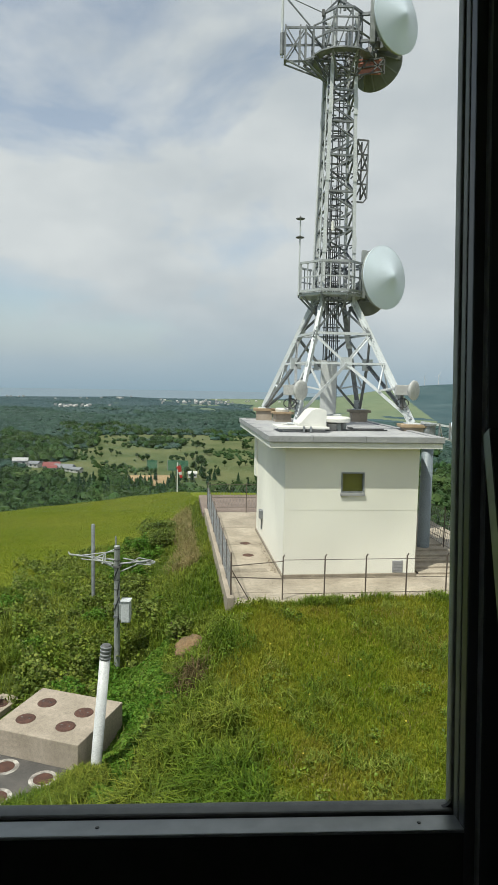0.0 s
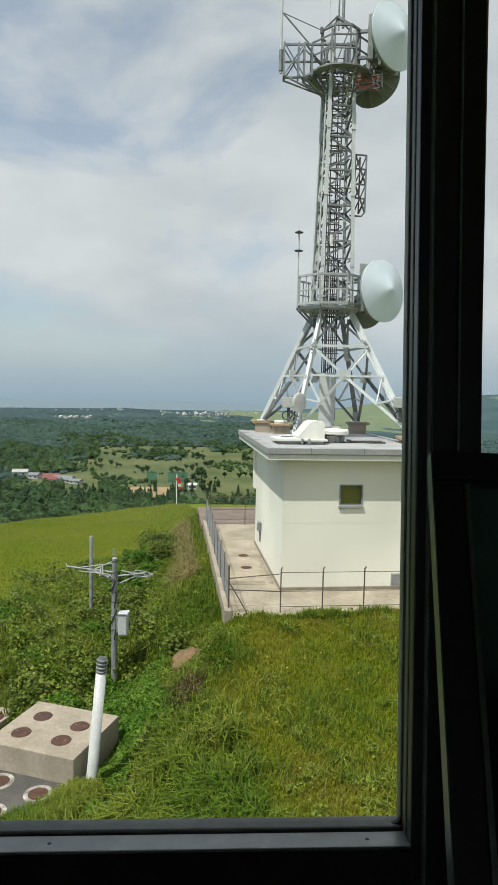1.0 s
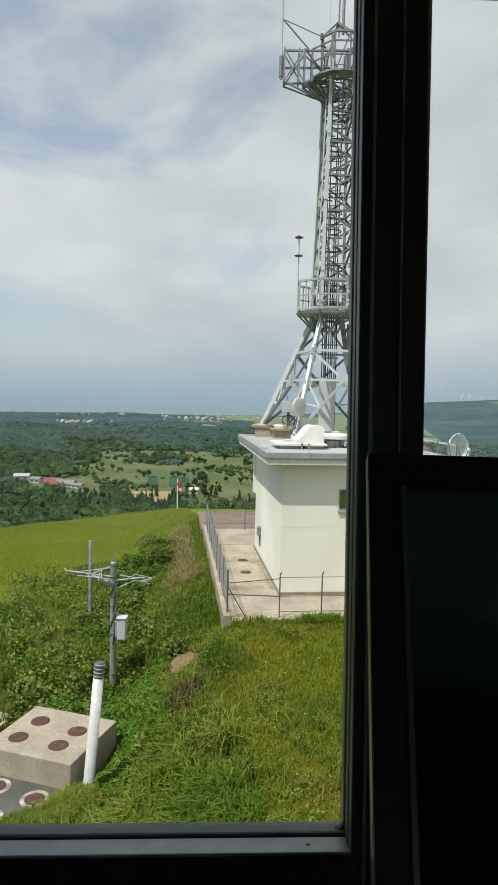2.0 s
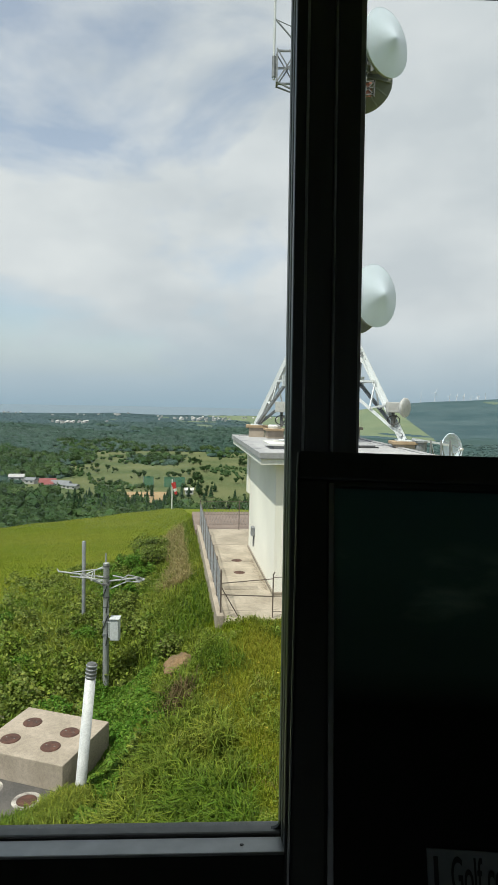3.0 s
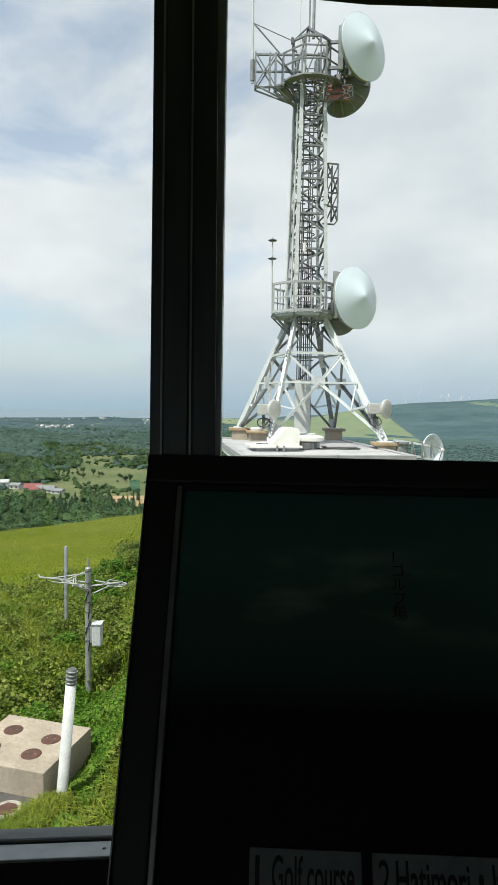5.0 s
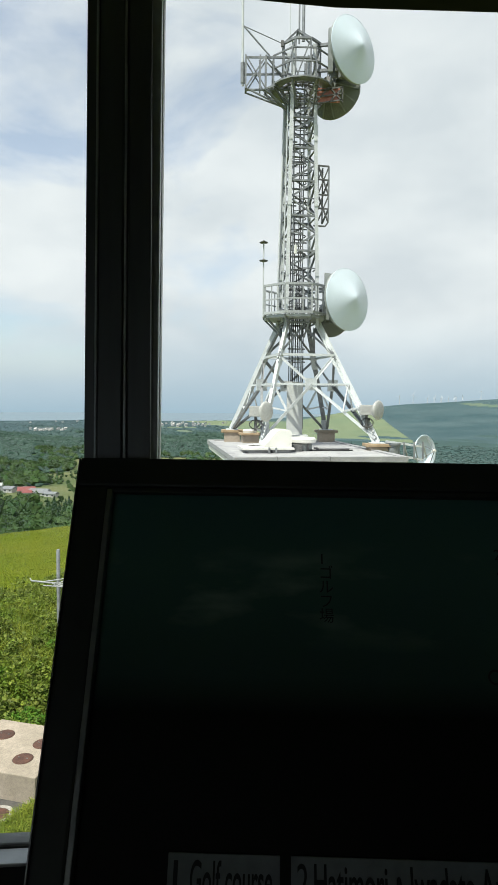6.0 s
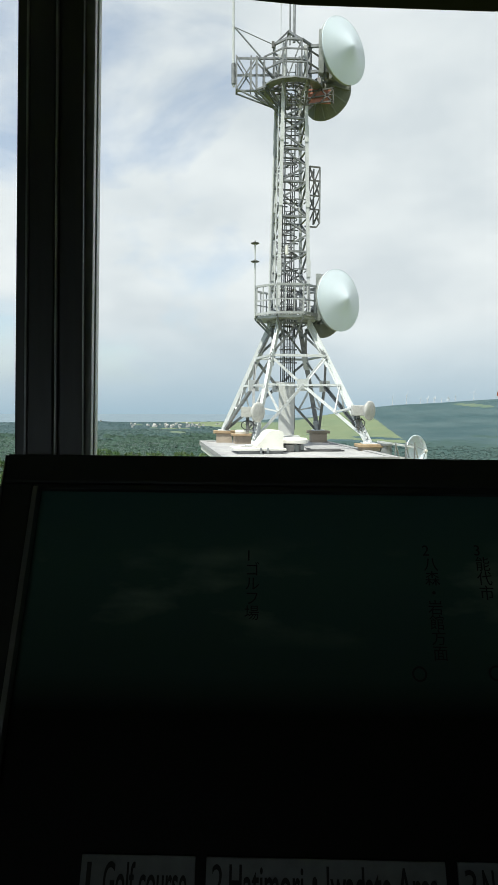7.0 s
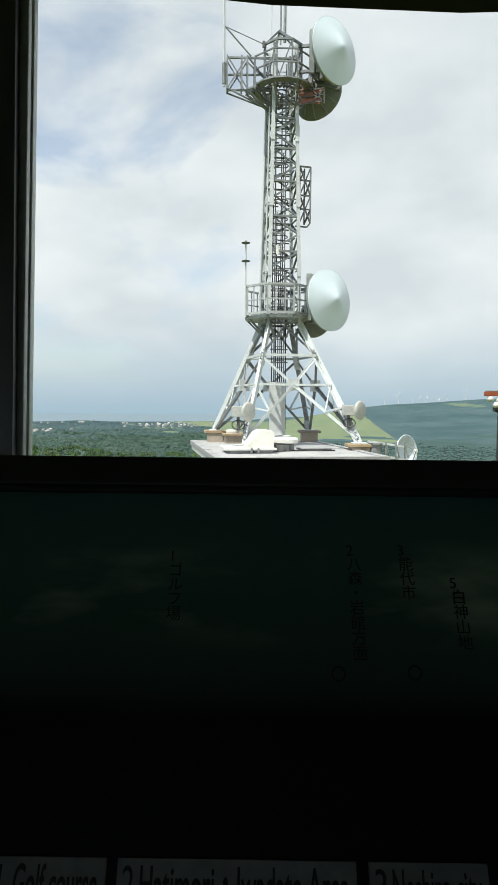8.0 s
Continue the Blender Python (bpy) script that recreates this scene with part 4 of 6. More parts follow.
# a second dish under the top one, seen from behind
m, _ = axis_matrix((5.0, 28.1, 19.52), (5.55, 28.9, 19.32))
rear = thing("open_dish_antenna", "olive-backed conical dish antenna below the top platform", "antenna", m)
part("dish_back", Lathe([(0.18, -0.72), (0.45, -0.58), (1.02, 0.0), (1.05, 0.06), (0.98, 0.06)], 36), M_OLIVE, rear, smooth=True)
for i in range(12):
    t = i * math.pi / 6
    part("rib", Angle((0.3 * math.cos(t), 0.3 * math.sin(t), -0.72), (1.03 * math.cos(t), 1.03 * math.sin(t), -0.02), 0.05), M_DRUM, rear)
part("hub", Lathe([(0, -1.0), (0.2, -1.0), (0.2, -0.7)], 16), M_DARKST, rear)
m, _ = axis_matrix((5.0, 28.2, 10.32), (5.6, 28.9, 10.22))
rear2 = thing("open_dish_antenna", "olive-backed dish antenna behind the lower radome", "antenna", m)
part("dish_back", Lathe([(0.15, -0.5), (0.4, -0.42), (0.85, 0.0), (0.88, 0.05), (0.8, 0.05)], 32), M_OLIVE, rear2, smooth=True)
part("hub", Lathe([(0, -0.9), (0.15, -0.9), (0.15, -0.45)], 16), M_DARKST, rear2)
# brackets that carry the dishes
for z in (10.3, 11.3, 20.0, 21.0):
    part("dish_bracket", Angle((4.0, 27.1, z), (4.75, 26.95, z), 0.11, 0.03), M_GALV, tower)
for z0, z1 in ((9.9, 11.9), (19.7, 21.5)):
    part("dish_pole", Rod((4.72, 26.95, z0), (4.72, 26.95, z1), 0.085, 10), M_GALV, tower)
    part("antenna_panel", Box((4.42, 26.7, z0 + 0.1), (4.62, 26.86, z1), 0.02), M_DRUM, tower)
for z in (10.05, 19.3):
    part("dish_bracket", Angle((4.0, 28.0, z), (4.75, 27.8, z), 0.10, 0.03), M_GALV, tower)


def small_dish(c, foot):
    ant = thing("drum_antenna", "small drum-shaped dish antenna on a tower leg bracket", "antenna", group="small drum antennas")
    m, _ = axis_matrix(c, Vector(c) + Vector((0.72, -0.69, 0)))
    part("drum", Lathe([(0, 0.05), (0.3, 0.03), (0.375, 0.0), (0.385, -0.05), (0.3, -0.15), (0, -0.2)], 28, m), M_GREYDRUM, ant, smooth=True)
    b = Vector(c) + Vector((-0.40, 0.34, 0))
    part("radio_box", Box((b.x - 0.26, b.y - 0.18, b.z - 0.2), (b.x + 0.2, b.y + 0.18, b.z + 0.2), 0.02), M_GREYDRUM, ant)
    part("pole", Rod((b.x, b.y, b.z - 0.75), (b.x, b.y, b.z + 0.2), 0.06), M_DARKST, ant)
    f = Vector(foot)
    for dz in (-0.65, -0.35):
        part("arm", Angle((b.x, b.y, b.z + dz), (f.x, f.y, f.z + dz + 0.4), 0.07), M_GALV, ant)
    part("arm", Angle((b.x, b.y, b.z - 0.7), (f.x, f.y, f.z + 0.35), 0.06), M_DARKST, ant)
    bm = bmesh.new()
    ps = [Vector((b.x + 0.25 * math.sin(t), b.y - 0.1, b.z - 0.5 + 0.18 * math.cos(t))) for t in np.linspace(0, 6.28, 11)]
    for p, q in zip(ps, ps[1:]):
        rod(bm, p, q, 0.02, 5)
    part("cable_loop", bm, M_CABLE, ant)


small_dish((1.98, 24.6, 6.28), leg_point("FL", 5.7))
small_dish((6.35, 25.0, 6.36), leg_point("FR", 5.7))

# blue-grey pole with its own dish beside the building
pole = thing("antenna_pole", "thick blue-grey pole with a lattice head beside the building", "pole")
part("shaft", Lathe([(0.24, -0.4), (0.22, 4.4), (0, 4.4)], 20, pose(6.95, 25.0, 0)), M_BLUEPOLE, pole, smooth=True)
part("head_plate", Lathe([(0.42, 4.4), (0.42, 4.5), (0, 4.5)], 20, pose(6.95, 25.0, 0)), M_GALV, pole)
for z in (4.55, 5.05):
    for dy in (-0.25, 0.25):
        part("arm", Angle((6.7, 25.0 + dy, z + 0.1), (8.1, 25.2 + dy, z - 0.1), 0.07), M_STEEL, pole)
for x in (6.9, 7.3, 7.7, 8.05):
    part("arm_brace", Angle((x, 24.8, 5.1), (x + 0.3, 25.3, 4.5), 0.05), M_STEEL, pole)
    part("arm_post", Angle((x, 24.78, 4.5), (x, 24.78, 5.15), 0.05), M_GALV, pole)
part("pole_cap", Lathe([(0.26, 4.5), (0.26, 5.0), (0.32, 5.02), (0.32, 5.1), (0, 5.12)], 18, pose(6.95, 25.0, 0)), M_GALV, pole)
m, _ = axis_matrix((8.28, 25.4, 4.74), (8.28 + 0.58, 25.4 - 0.80, 4.86))
gd = thing("grid_dish_antenna", "white open dish antenna on a lattice arm", "antenna", m)
part("dish", Lathe([(0.06, -0.30), (0.3, -0.26), (0.52, -0.12), (0.66, 0.06), (0.64, 0.08), (0.50, -0.08), (0.28, -0.2), (0, -0.24)], 32), M_RADOME, gd, smooth=True)
for i in range(5):
    t = 2 * math.pi * i / 5
    part("feed_strut", Rod((0.62 * math.cos(t), 0.62 * math.sin(t), 0.05), (0, 0, 0.5), 0.015, 5), M_GALV, gd)
part("feed", Lathe([(0, 0.42), (0.06, 0.42), (0.06, 0.54), (0, 0.54)], 10), M_WHITE, gd)

# ---- concrete yard and its fence ----
yard = new("pavement")
tagged(yard, "weathered concrete yard with a raised kerb round the building", "pavement", kind="structure")
yard.matrix_world = SITE
part("slab", Box((-1.80, -2.3, -1.0), (9.0, 11.0, -0.09)), M_PAD, yard)
part("kerb", Box((-2.02, -2.5, -1.6), (-1.80, 11.0, 0.10), 0.02), M_CONC, yard, "pale concrete kerb")
part("kerb", Box((-1.80, -2.5, -1.2), (9.0, -2.3, -0.084), 0.01), M_PAD, yard)
for i in range(4):
    part("slab_joint", Box((-1.8, -1.5 + i * 3.0, -0.094), (0.0, -1.47 + i * 3.0, -0.085)), M_PLINTH, yard)
for x, y in ((-0.66, 4.7), (-0.74, 2.9)):
    part("drain_cover", Lathe([(0.0, -0.08), (0.20, -0.08), (0.22, -0.09)], 20, pose(x, y, 0)), M_RUST, yard)
# low stepped rows added in place of stripes taken for a grating
for i in range(6):
    part("stripe_row", Box((5.0, 0.1 + 0.5 * i, -0.5), (6.9, 3.4, -0.02 + 0.075 * i), 0.015), M_PAD, yard)
part("trench_cover", Box((-1.5, 0.7, -0.09), (-0.3, 1.1, -0.078)), M_PLINTH, yard)
track = new("road")
tagged(track, "brown gravel track behind the fenced yard", "track", kind="structure")
track.matrix_world = SITE
part("track_bed", Box((-2.1, 11.0, -1.5), (5.0, 16.0, -0.12)), M_GRAVEL, track)

def fence_run(name, p0, p1, posts, height, wires, mesh=False):
    """Posts with cranked tops, and wires from post to post."""
    f = thing(name, "low wire fence with rusty brown cranked posts on a kerb", "fence")
    p0, p1 = Vector(p0), Vector(p1)
    d = (p1 - p0).normalized()
    for i in range(posts):
        p = p0.lerp(p1, i / (posts - 1))
        post = part("post", Angle(p - Vector((0, 0, 0.25)), p + Vector((0, 0, height)), 0.038, 0.016), M_RAILBROWN, f)
        part("post_crank", Angle(p + Vector((0, 0, height - 0.02)), p + d * 0.045 + Vector((0, 0, height + 0.06)), 0.036, 0.016), M_RAILBROWN, post)
    for h in wires:
        part("wire", Rod(p0 + Vector((0, 0, h)), p1 + Vector((0, 0, h)), 0.011, 5), M_RAILBROWN, f)
    if mesh:
        bm = bmesh.new()
        length = (p1 - p0).length
        k = int(length / 0.16)
        for i in range(k):
            a, b = p0.lerp(p1, i / k), p0.lerp(p1, min(1, (i + 3) / k))
            prism(bm, a + Vector((0, 0, 0.1)), b + Vector((0, 0, height - 0.1)), round_section(0.006, 3))
            prism(bm, b + Vector((0, 0, 0.1)), a + Vector((0, 0, height - 0.1)), round_section(0.006, 3))
        part("wire_mesh", bm, M_GALV, f, "thin diamond wire mesh")
    return f


YZ = -0.05
fence_run("wire_fence", at_site(-0.28, -2.2, YZ), at_site(7.62, -2.2, YZ), 7, 1.32, (1.21, 0.62, 0.14))
fence_run("wire_fence", at_site(-1.88, -2.2, 0.05), at_site(-1.88, 10.8, 0.05), 9, 1.3, (1.25, 0.65, 0.15), mesh=True)
fence_run("wire_fence", at_site(-1.88, 10.8, 0.05), at_site(4.0, 10.8, 0.05), 4, 1.35, (1.3, 0.65, 0.15), mesh=True)
fence_run("wire_fence", at_site(7.62, -2.2, YZ), at_site(7.3, 7.5, YZ), 6, 1.6, (1.55, 1.25, 0.95, 0.65, 0.35, 0.1), mesh=True)
brace_f = thing("fence_corner_post", "rusty corner post of the yard fence with a stay", "post")
c0, c1 = at_site(-1.88, -2.2, 0.0), at_site(-1.3, -2.2, -0.1)
part("post", Angle(c0, c0 + Vector((0, 0, 1.40)), 0.05, 0.02), M_RAILBROWN, brace_f)
part("stay", Rod(c1, c0 + Vector((0, 0, 0.9)), 0.016), M_RAILBROWN, brace_f)
part("rail", Rod(c0 + Vector((0, 0, 0.65)), at_site(-0.28, -2.2, 0.57), 0.018), M_RAILBROWN, brace_f)
part("rail", Rod(c0 + Vector((0, 0, 1.0)), at_site(-0.28, -2.2, 1.12), 0.014), M_RAILBROWN, brace_f)


# ---- observation room ----
LEAN = math.degrees(math.atan(0.095))
# window frame of reference: x along the wall, y outwards, z up the leaning plane; origin on the sill line at the mullion's near corner
WL = Matrix.Translation((0.273, 0.740, 6.16)) @ Matrix.Rotation(radians(3.0), 4, "Z") @ Matrix.Rotation(radians(-LEAN), 4, "X")
WR = Matrix.Translation((0.3545, 0.742, 6.16)) @ Matrix.Rotation(radians(-1.0), 4, "Z") @ Matrix.Rotation(radians(-LEAN), 4, "X")
HEAD = 1.72

mull = thing("mullion", "dark aluminium mullion between two leaning windows", "mullion", WL, kind="structure")
part("core", Box((0.0, 0.0, -1.0), (0.0795, 0.018, HEAD), 0.002), M_FRAME, mull)
part("web", Box((0.012, 0.018, -1.0), (0.068, 0.060, HEAD)), M_FRAME, mull)
part("foot", Box((-0.012, 0.022, -1.0), (0.0915, 0.060, -0.036)), M_APRON, mull)
part("cover_strip", Box((0.016, -0.008, -0.6), (0.046, 0.0, HEAD), 0.002), M_FRAME, mull)
part("cover_strip", Box((0.052, -0.0035, -0.6), (0.0795, 0.0, HEAD), 0.001), M_FRAME, mull)

# pale strips stand in for light caught on the mullion edges
for x in (0.0130, 0.0475):
    part("glint_strip", Box((x, -0.0095, -0.6), (x + 0.0022, -0.0002, HEAD)), M_SKYLITSASH, mull, "pale strip painted as the glint on a mullion edge")


def window(name, m, x0, x1, side_mat):
    w = new(name)
    w.matrix_world = m
    tagged(w, "fixed outward-leaning window pane in a grey metal sash", "window", kind="structure")
    bm = bmesh.new()
    box(bm, (x0, 0.033, -0.035), (x1, 0.060, 0.003), 0.003)
    part("bottom_rail", bm, M_SASH, w)
    part("top_rail", Box((x0, 0.030, HEAD - 0.05), (x1, 0.060, HEAD), 0.004), M_SASH, w)
    for s, x in ((0, x0), (1, x1)):
        a, b = (x - 0.012, x + 0.001) if s == 0 else (x - 0.001, x + 0.012)
        part("stile", Box((a, 0.042, -0.034), (b, 0.060, HEAD - 0.05), 0.002), side_mat, w)
        a, b = (x - 0.014, x + 0.001) if s == 0 else (x - 0.001, x + 0.014)
        part("outer_stop", Box((a, 0.0185, -0.034), (b, 0.033, HEAD), 0.002), side_mat, w)
    pane = part("pane", Box((x0 - 0.002, 0.046, -0.006), (x1 + 0.002, 0.050, HEAD - 0.045)), M_GLASS, w, "clear glass pane")
    pane.visible_shadow = False
    part("sill", Box((x0, -0.002, -0.004), (x1, 0.0295, 0.0), 0.001), M_SILL, w, "grey metal sill")
    for cx_, sx in ((x0, 1), (x1, -1)):
        bm = bmesh.new()
        arc = [(0.0, 0.0)] + [(0.012 * (1 - math.sin(t)), 0.012 * (1 - math.cos(t))) for t in np.linspace(0, math.pi / 2, 7)]
        fa = [bm.verts.new((cx_ + sx * ax_, 0.040, 0.003 + az_)) for ax_, az_ in arc]
        fb = [bm.verts.new((cx_ + sx * ax_, 0.0458, 0.003 + az_)) for ax_, az_ in arc]
        bm.faces.new(fa)
        bm.faces.new(fb[::-1])
        for i in range(len(arc)):
            j = (i + 1) % len(arc)
            bm.faces.new((fa[j], fa[i], fb[i], fb[j]))
        part("gasket_corner", bm, M_CABLE, w, "rounded black rubber gasket corner")
    part("groove", Box((x0, 0.0195, -0.075), (x1, 0.045, -0.036)), M_FRAME, w)
    for i in range(4):
        x = x0 + 0.05 + (x1 - x0 - 0.1) * i / 3
        part("screw", Lathe([(0, 0.001), (0.002, 0.0008), (0.0026, 0)], 10, pose(x, 0.014, 0.0)), M_SASH, w)
    return w


window("window_1", WL, -1.25, 0.0, M_GRASSLITSASH)
window("window_2", WR, 0.0, 1.35, M_SKYLITSASH)
# wall below and above the panes, as thick panels that follow the two facets
for nm, m, x0, x1 in (("wall_west", WL, -1.26, 0.0), ("wall_east", WR, 0.0, 1.36)):
    w = new(nm)
    w.matrix_world = m
    tagged(w, "dark painted wall under and over the window", "wall", kind="structure")
    part("apron", Box((x0, 0.001, -1.05), (x1, 0.062, -0.0765)), M_APRON, w)
    part("apron_lip", Box((x0, 0.001, -0.0765), (x1, 0.0194, -0.0045)), M_APRON, w)
    part("apron_back", Box((x0, 0.0455, -0.0765), (x1, 0.062, -0.0355)), M_ROOM, w)
    part("lintel", Box((x0, 0.0, HEAD), (x1, 0.14, HEAD + 0.3)), M_ROOM, w)
ext = new("wall_outer")
tagged(ext, "dark painted wall closing the room beside the windows", "wall", kind="structure")
pl_, pr_ = WL @ Vector((-1.26, 0.07, 0)), WR @ Vector((1.36, 0.07, 0))
corners = [(pl_.x, pl_.y), (-3.4, -0.6), (-4.0, -3.2), (-2.4, -5.6), (0.4, -6.4), (3.2, -5.6), (4.6, -3.2), (4.0, -0.6), (pr_.x, pr_.y)]
for n_, ((ax, ay), (bx, by)) in enumerate(zip(corners, corners[1:])):
    d = Vector((bx - ax, by - ay, 0))
    # one unseen panel is left open, without glass, to brighten the room
    light_gap = n_ == 3
    for z0, z1 in (((4.95, 6.05), (7.55, 8.25)) if light_gap else ((4.95, 8.25),)):
        bm = bmesh.new()
        prism(bm, Vector((ax, ay, (z0 + z1) / 2)) - d.normalized() * 0.08, Vector((bx, by, (z0 + z1) / 2)) + d.normalized() * 0.08,
              [(-0.08, -(z1 - z0) / 2), (0.08, -(z1 - z0) / 2), (0.08, (z1 - z0) / 2), (-0.08, (z1 - z0) / 2)])
        part("panel", bm, M_ROOM, ext)
    if light_gap:
        for k_ in (0.0, 0.5, 1.0):
            c_ = Vector((ax, ay, 0)).lerp(Vector((bx, by, 0)), k_)
            part("upright", Box((c_.x - 0.05, c_.y - 0.05, 6.0), (c_.x + 0.05, c_.y + 0.05, 7.6)), M_FRAME, ext)
fl = link("floor", Lathe([(0, 5.16), (7.0, 5.16), (7.0, 5.0), (0, 5.0)], 24, pose(0.3, -3.0, 0)), M_CARPET)
for v in fl.data.vertices:
    v.co.y = min(v.co.y, 0.70)
tagged(fl, "dark carpeted floor of the observation room", "floor", kind="structure")
ce = link("ceiling", Lathe([(0, 7.95), (6.6, 7.95), (6.6, 8.1), (0, 8.1)], 24, pose(0.3, -3.0, 0)), M_ROOM)
for v in ce.data.vertices:
    v.co.y = min(v.co.y, 1.0)
tagged(ce, "dark plain ceiling of the observation room", "ceiling", kind="structure")
# round eave outside, over the windows: short straight facets
ec, er = (1.05, -3.47), 5.5
ev = thing("roof_eave", "dark faceted roof eave outside the windows", "eave", kind="structure")
for i in range(-7, 8):
    a0, a1 = radians(6.05 * (i - 0.5)), radians(6.05 * (i + 0.5))
    bm = bmesh.new()
    pts = [(ec[0] + r * math.sin(a), ec[1] + r * math.cos(a)) for r, a in ((4.2, a0), (er, a0), (er, a1), (4.2, a1))]
    lo = [bm.verts.new((x, y, 7.885 + (0.06 if k in (0, 3) else 0))) for k, (x, y) in enumerate(pts)]
    hi = [bm.verts.new((x, y, 8.15)) for x, y in pts]
    bm.faces.new(lo)
    bm.faces.new(hi[::-1])
    for k in range(4):
        bm.faces.new((lo[k], lo[(k + 1) % 4], hi[(k + 1) % 4], hi[k]))
    part("eave_facet", bm, M_EAVE, ev)

# ---- information board below the right-hand window ----
BT = 0.4514
# board frame of reference: x along the board, y into it, z up the slope; origin at its top left corner
BM = Matrix.Translation((0.2776, 0.746, 6.6362)) @ Matrix.Rotation(radians(-3.5), 4, "Z") @ Matrix.Rotation(-BT, 4, "X") @ Matrix.Rotation(0.0046, 4, "Y")
BWID, BHT = 1.25, 0.62
board = thing("information_board", "dark sloping panorama board in a black frame under the window", "information board", BM)
part("print", Box((0.04, 0.006, -BHT + 0.04), (BWID - 0.04, 0.014, -0.04)), M_PRINT, board, "dim printed panorama of sky and land")
part("backing", Box((0.01, 0.014, -BHT + 0.004), (BWID - 0.01, 0.03, -0.02)), M_BFRAME, board)
fr = part("frame", Box((0, -0.006, -0.034), (BWID, 0.016, 0), 0.003), M_BFRAME, board, "black board frame")
part("frame_side", Box((0, -0.006, -BHT), (0.034, 0.016, -0.034), 0.003), M_BFRAME, fr)
part("frame_side", Box((BWID - 0.034, -0.006, -BHT), (BWID, 0.032, -0.034), 0.003), M_BFRAME, fr)
part("frame_bottom", Box((0.034, -0.006, -BHT), (BWID - 0.034, 0.032, -BHT + 0.034), 0.003), M_BFRAME, fr)
# lit outer edge and inner bevel of the black frame, painted as pale strips
part("lit_edge", Box((-0.0018, -0.0065, -BHT), (-0.0003, 0.0165, -0.002)), M_BEDGE, fr, "pale strip painted as the lit outer edge of the frame")
part("inner_strip", Box((0.034, -0.007, -BHT + 0.034), (0.0400, 0.006, -0.038), 0.001), M_BEDGE, fr, "pale strip painted as the lit inner bevel of the frame")
part("inner_strip", Box((0.034, -0.003, -0.040), (BWID - 0.034, 0.006, -0.0345), 0.001), M_BFRAME, fr)
for x in (0.16, BWID - 0.16):
    p = BM @ Vector((x, 0.03, -0.30))
    part("support", Box((x - 0.02, 0.03, -BHT), (x + 0.02, 0.06, -0.1), 0.004), M_BFRAME, board)
    leg_l = BM.inverted() @ Vector((p.x, p.y - 0.1, 5.16))
    part("support_leg", Rod((x, 0.055, -BHT + 0.05), leg_l, 0.018), M_BFRAME, board)


def lettering(text, size, m, mat, parent, width=None):
    cu = bpy.data.curves.new("lettering", "FONT")
    cu.body, cu.size, cu.align_x, cu.align_y, cu.extrude, cu.offset = text, size, "LEFT", "BOTTOM", 0.0003, (0.0005 if len(text) > 1 else 0.0)
    tmp = bpy.data.objects.new("lettering", cu)
    scene.collection.objects.link(tmp)
    me = bpy.data.meshes.new_from_object(tmp.evaluated_get(bpy.context.evaluated_depsgraph_get()))
    bpy.data.objects.remove(tmp)
    me.materials.clear()
    me.materials.append(mat)
    if width and len(me.vertices):
        xs = [v.co.x for v in me.vertices]
        k = width / max(1e-6, max(xs) - min(xs))
        for v in me.vertices:
            v.co.x = (v.co.x - min(xs)) * k
    ob = new("lettering", me)
    ob.parent = parent
    ob.matrix_local = m
    return ob


UPRIGHT = Matrix.Rotation(radians(90), 4, "X")


def on_board(x, z, y=0.004):
    return Matrix.Translation((x, y, z)) @ UPRIGHT


# printed name plates along the lower edge
for x0, x1, number, words in ((0.129, 0.232, "1", "Golf course"), (0.242, 0.457, "2", "Hatimori\u30fbIwadate Area"), (0.468, 0.575, "3", "Noshiro-city")):
    pl = part("name_plate", Box((x0 - 0.003, 0.003, -0.449), (x1 - 0.003, 0.006, -0.3855), 0.0005), M_LABEL, board, "pale printed name plate")
    lettering(number, 0.041, on_board(x0 + 0.0025, -0.4275, 0.0026), M_INK, pl, 0.004 if number == "1" else 0.010)
    lettering(words, 0.041, on_board(x0 + 0.018, -0.4275, 0.0026), M_INK, pl, (x1 - x0) - 0.028)
# names written downwards on the sky of the picture
for x, z, lean, words in ((0.2685, -0.103, 0.0, "1\u30b4\u30eb\u30d5\u5834"), (0.4570, -0.095, 0.02, "2\u516b\u68ee\u30fb\u5ca9\u9928\u65b9\u9762"),
                          (0.5115, -0.094, 0.03, "3\u80fd\u4ee3\u5e02"), (0.5640, -0.128, 0.04, "5\u767d\u795e\u5c71\u5730")):
    for i, ch in enumerate(words):
        lettering(ch, 0.0160, on_board(x + lean * i * 0.017, z - 0.0150 * (i + 1), 0.0052), M_INK, board)
for x, z in ((0.4446, -0.226), (0.5209, -0.224)):
    ringm = Lathe([(0.0055, 0), (0.0075, 0), (0.0075, 0.0006), (0.0055, 0.0006), (0.0055, 0)], 20, on_board(x, z, 0.0052))
    part("marker_ring", ringm, M_INK, board)

# ---- concrete chamber, slab and lids ----
BX = pose(-3.50, 13.25, 0, 0, 0, -17)
ch = thing("concrete_chamber", "raised concrete chamber with four rusty round lids", "chamber", BX)
part("block", Box((-2.25, 0, -2.4), (0, 2.0, -1.22), 0.025), M_CONC, ch)
BXI = BX.inverted()
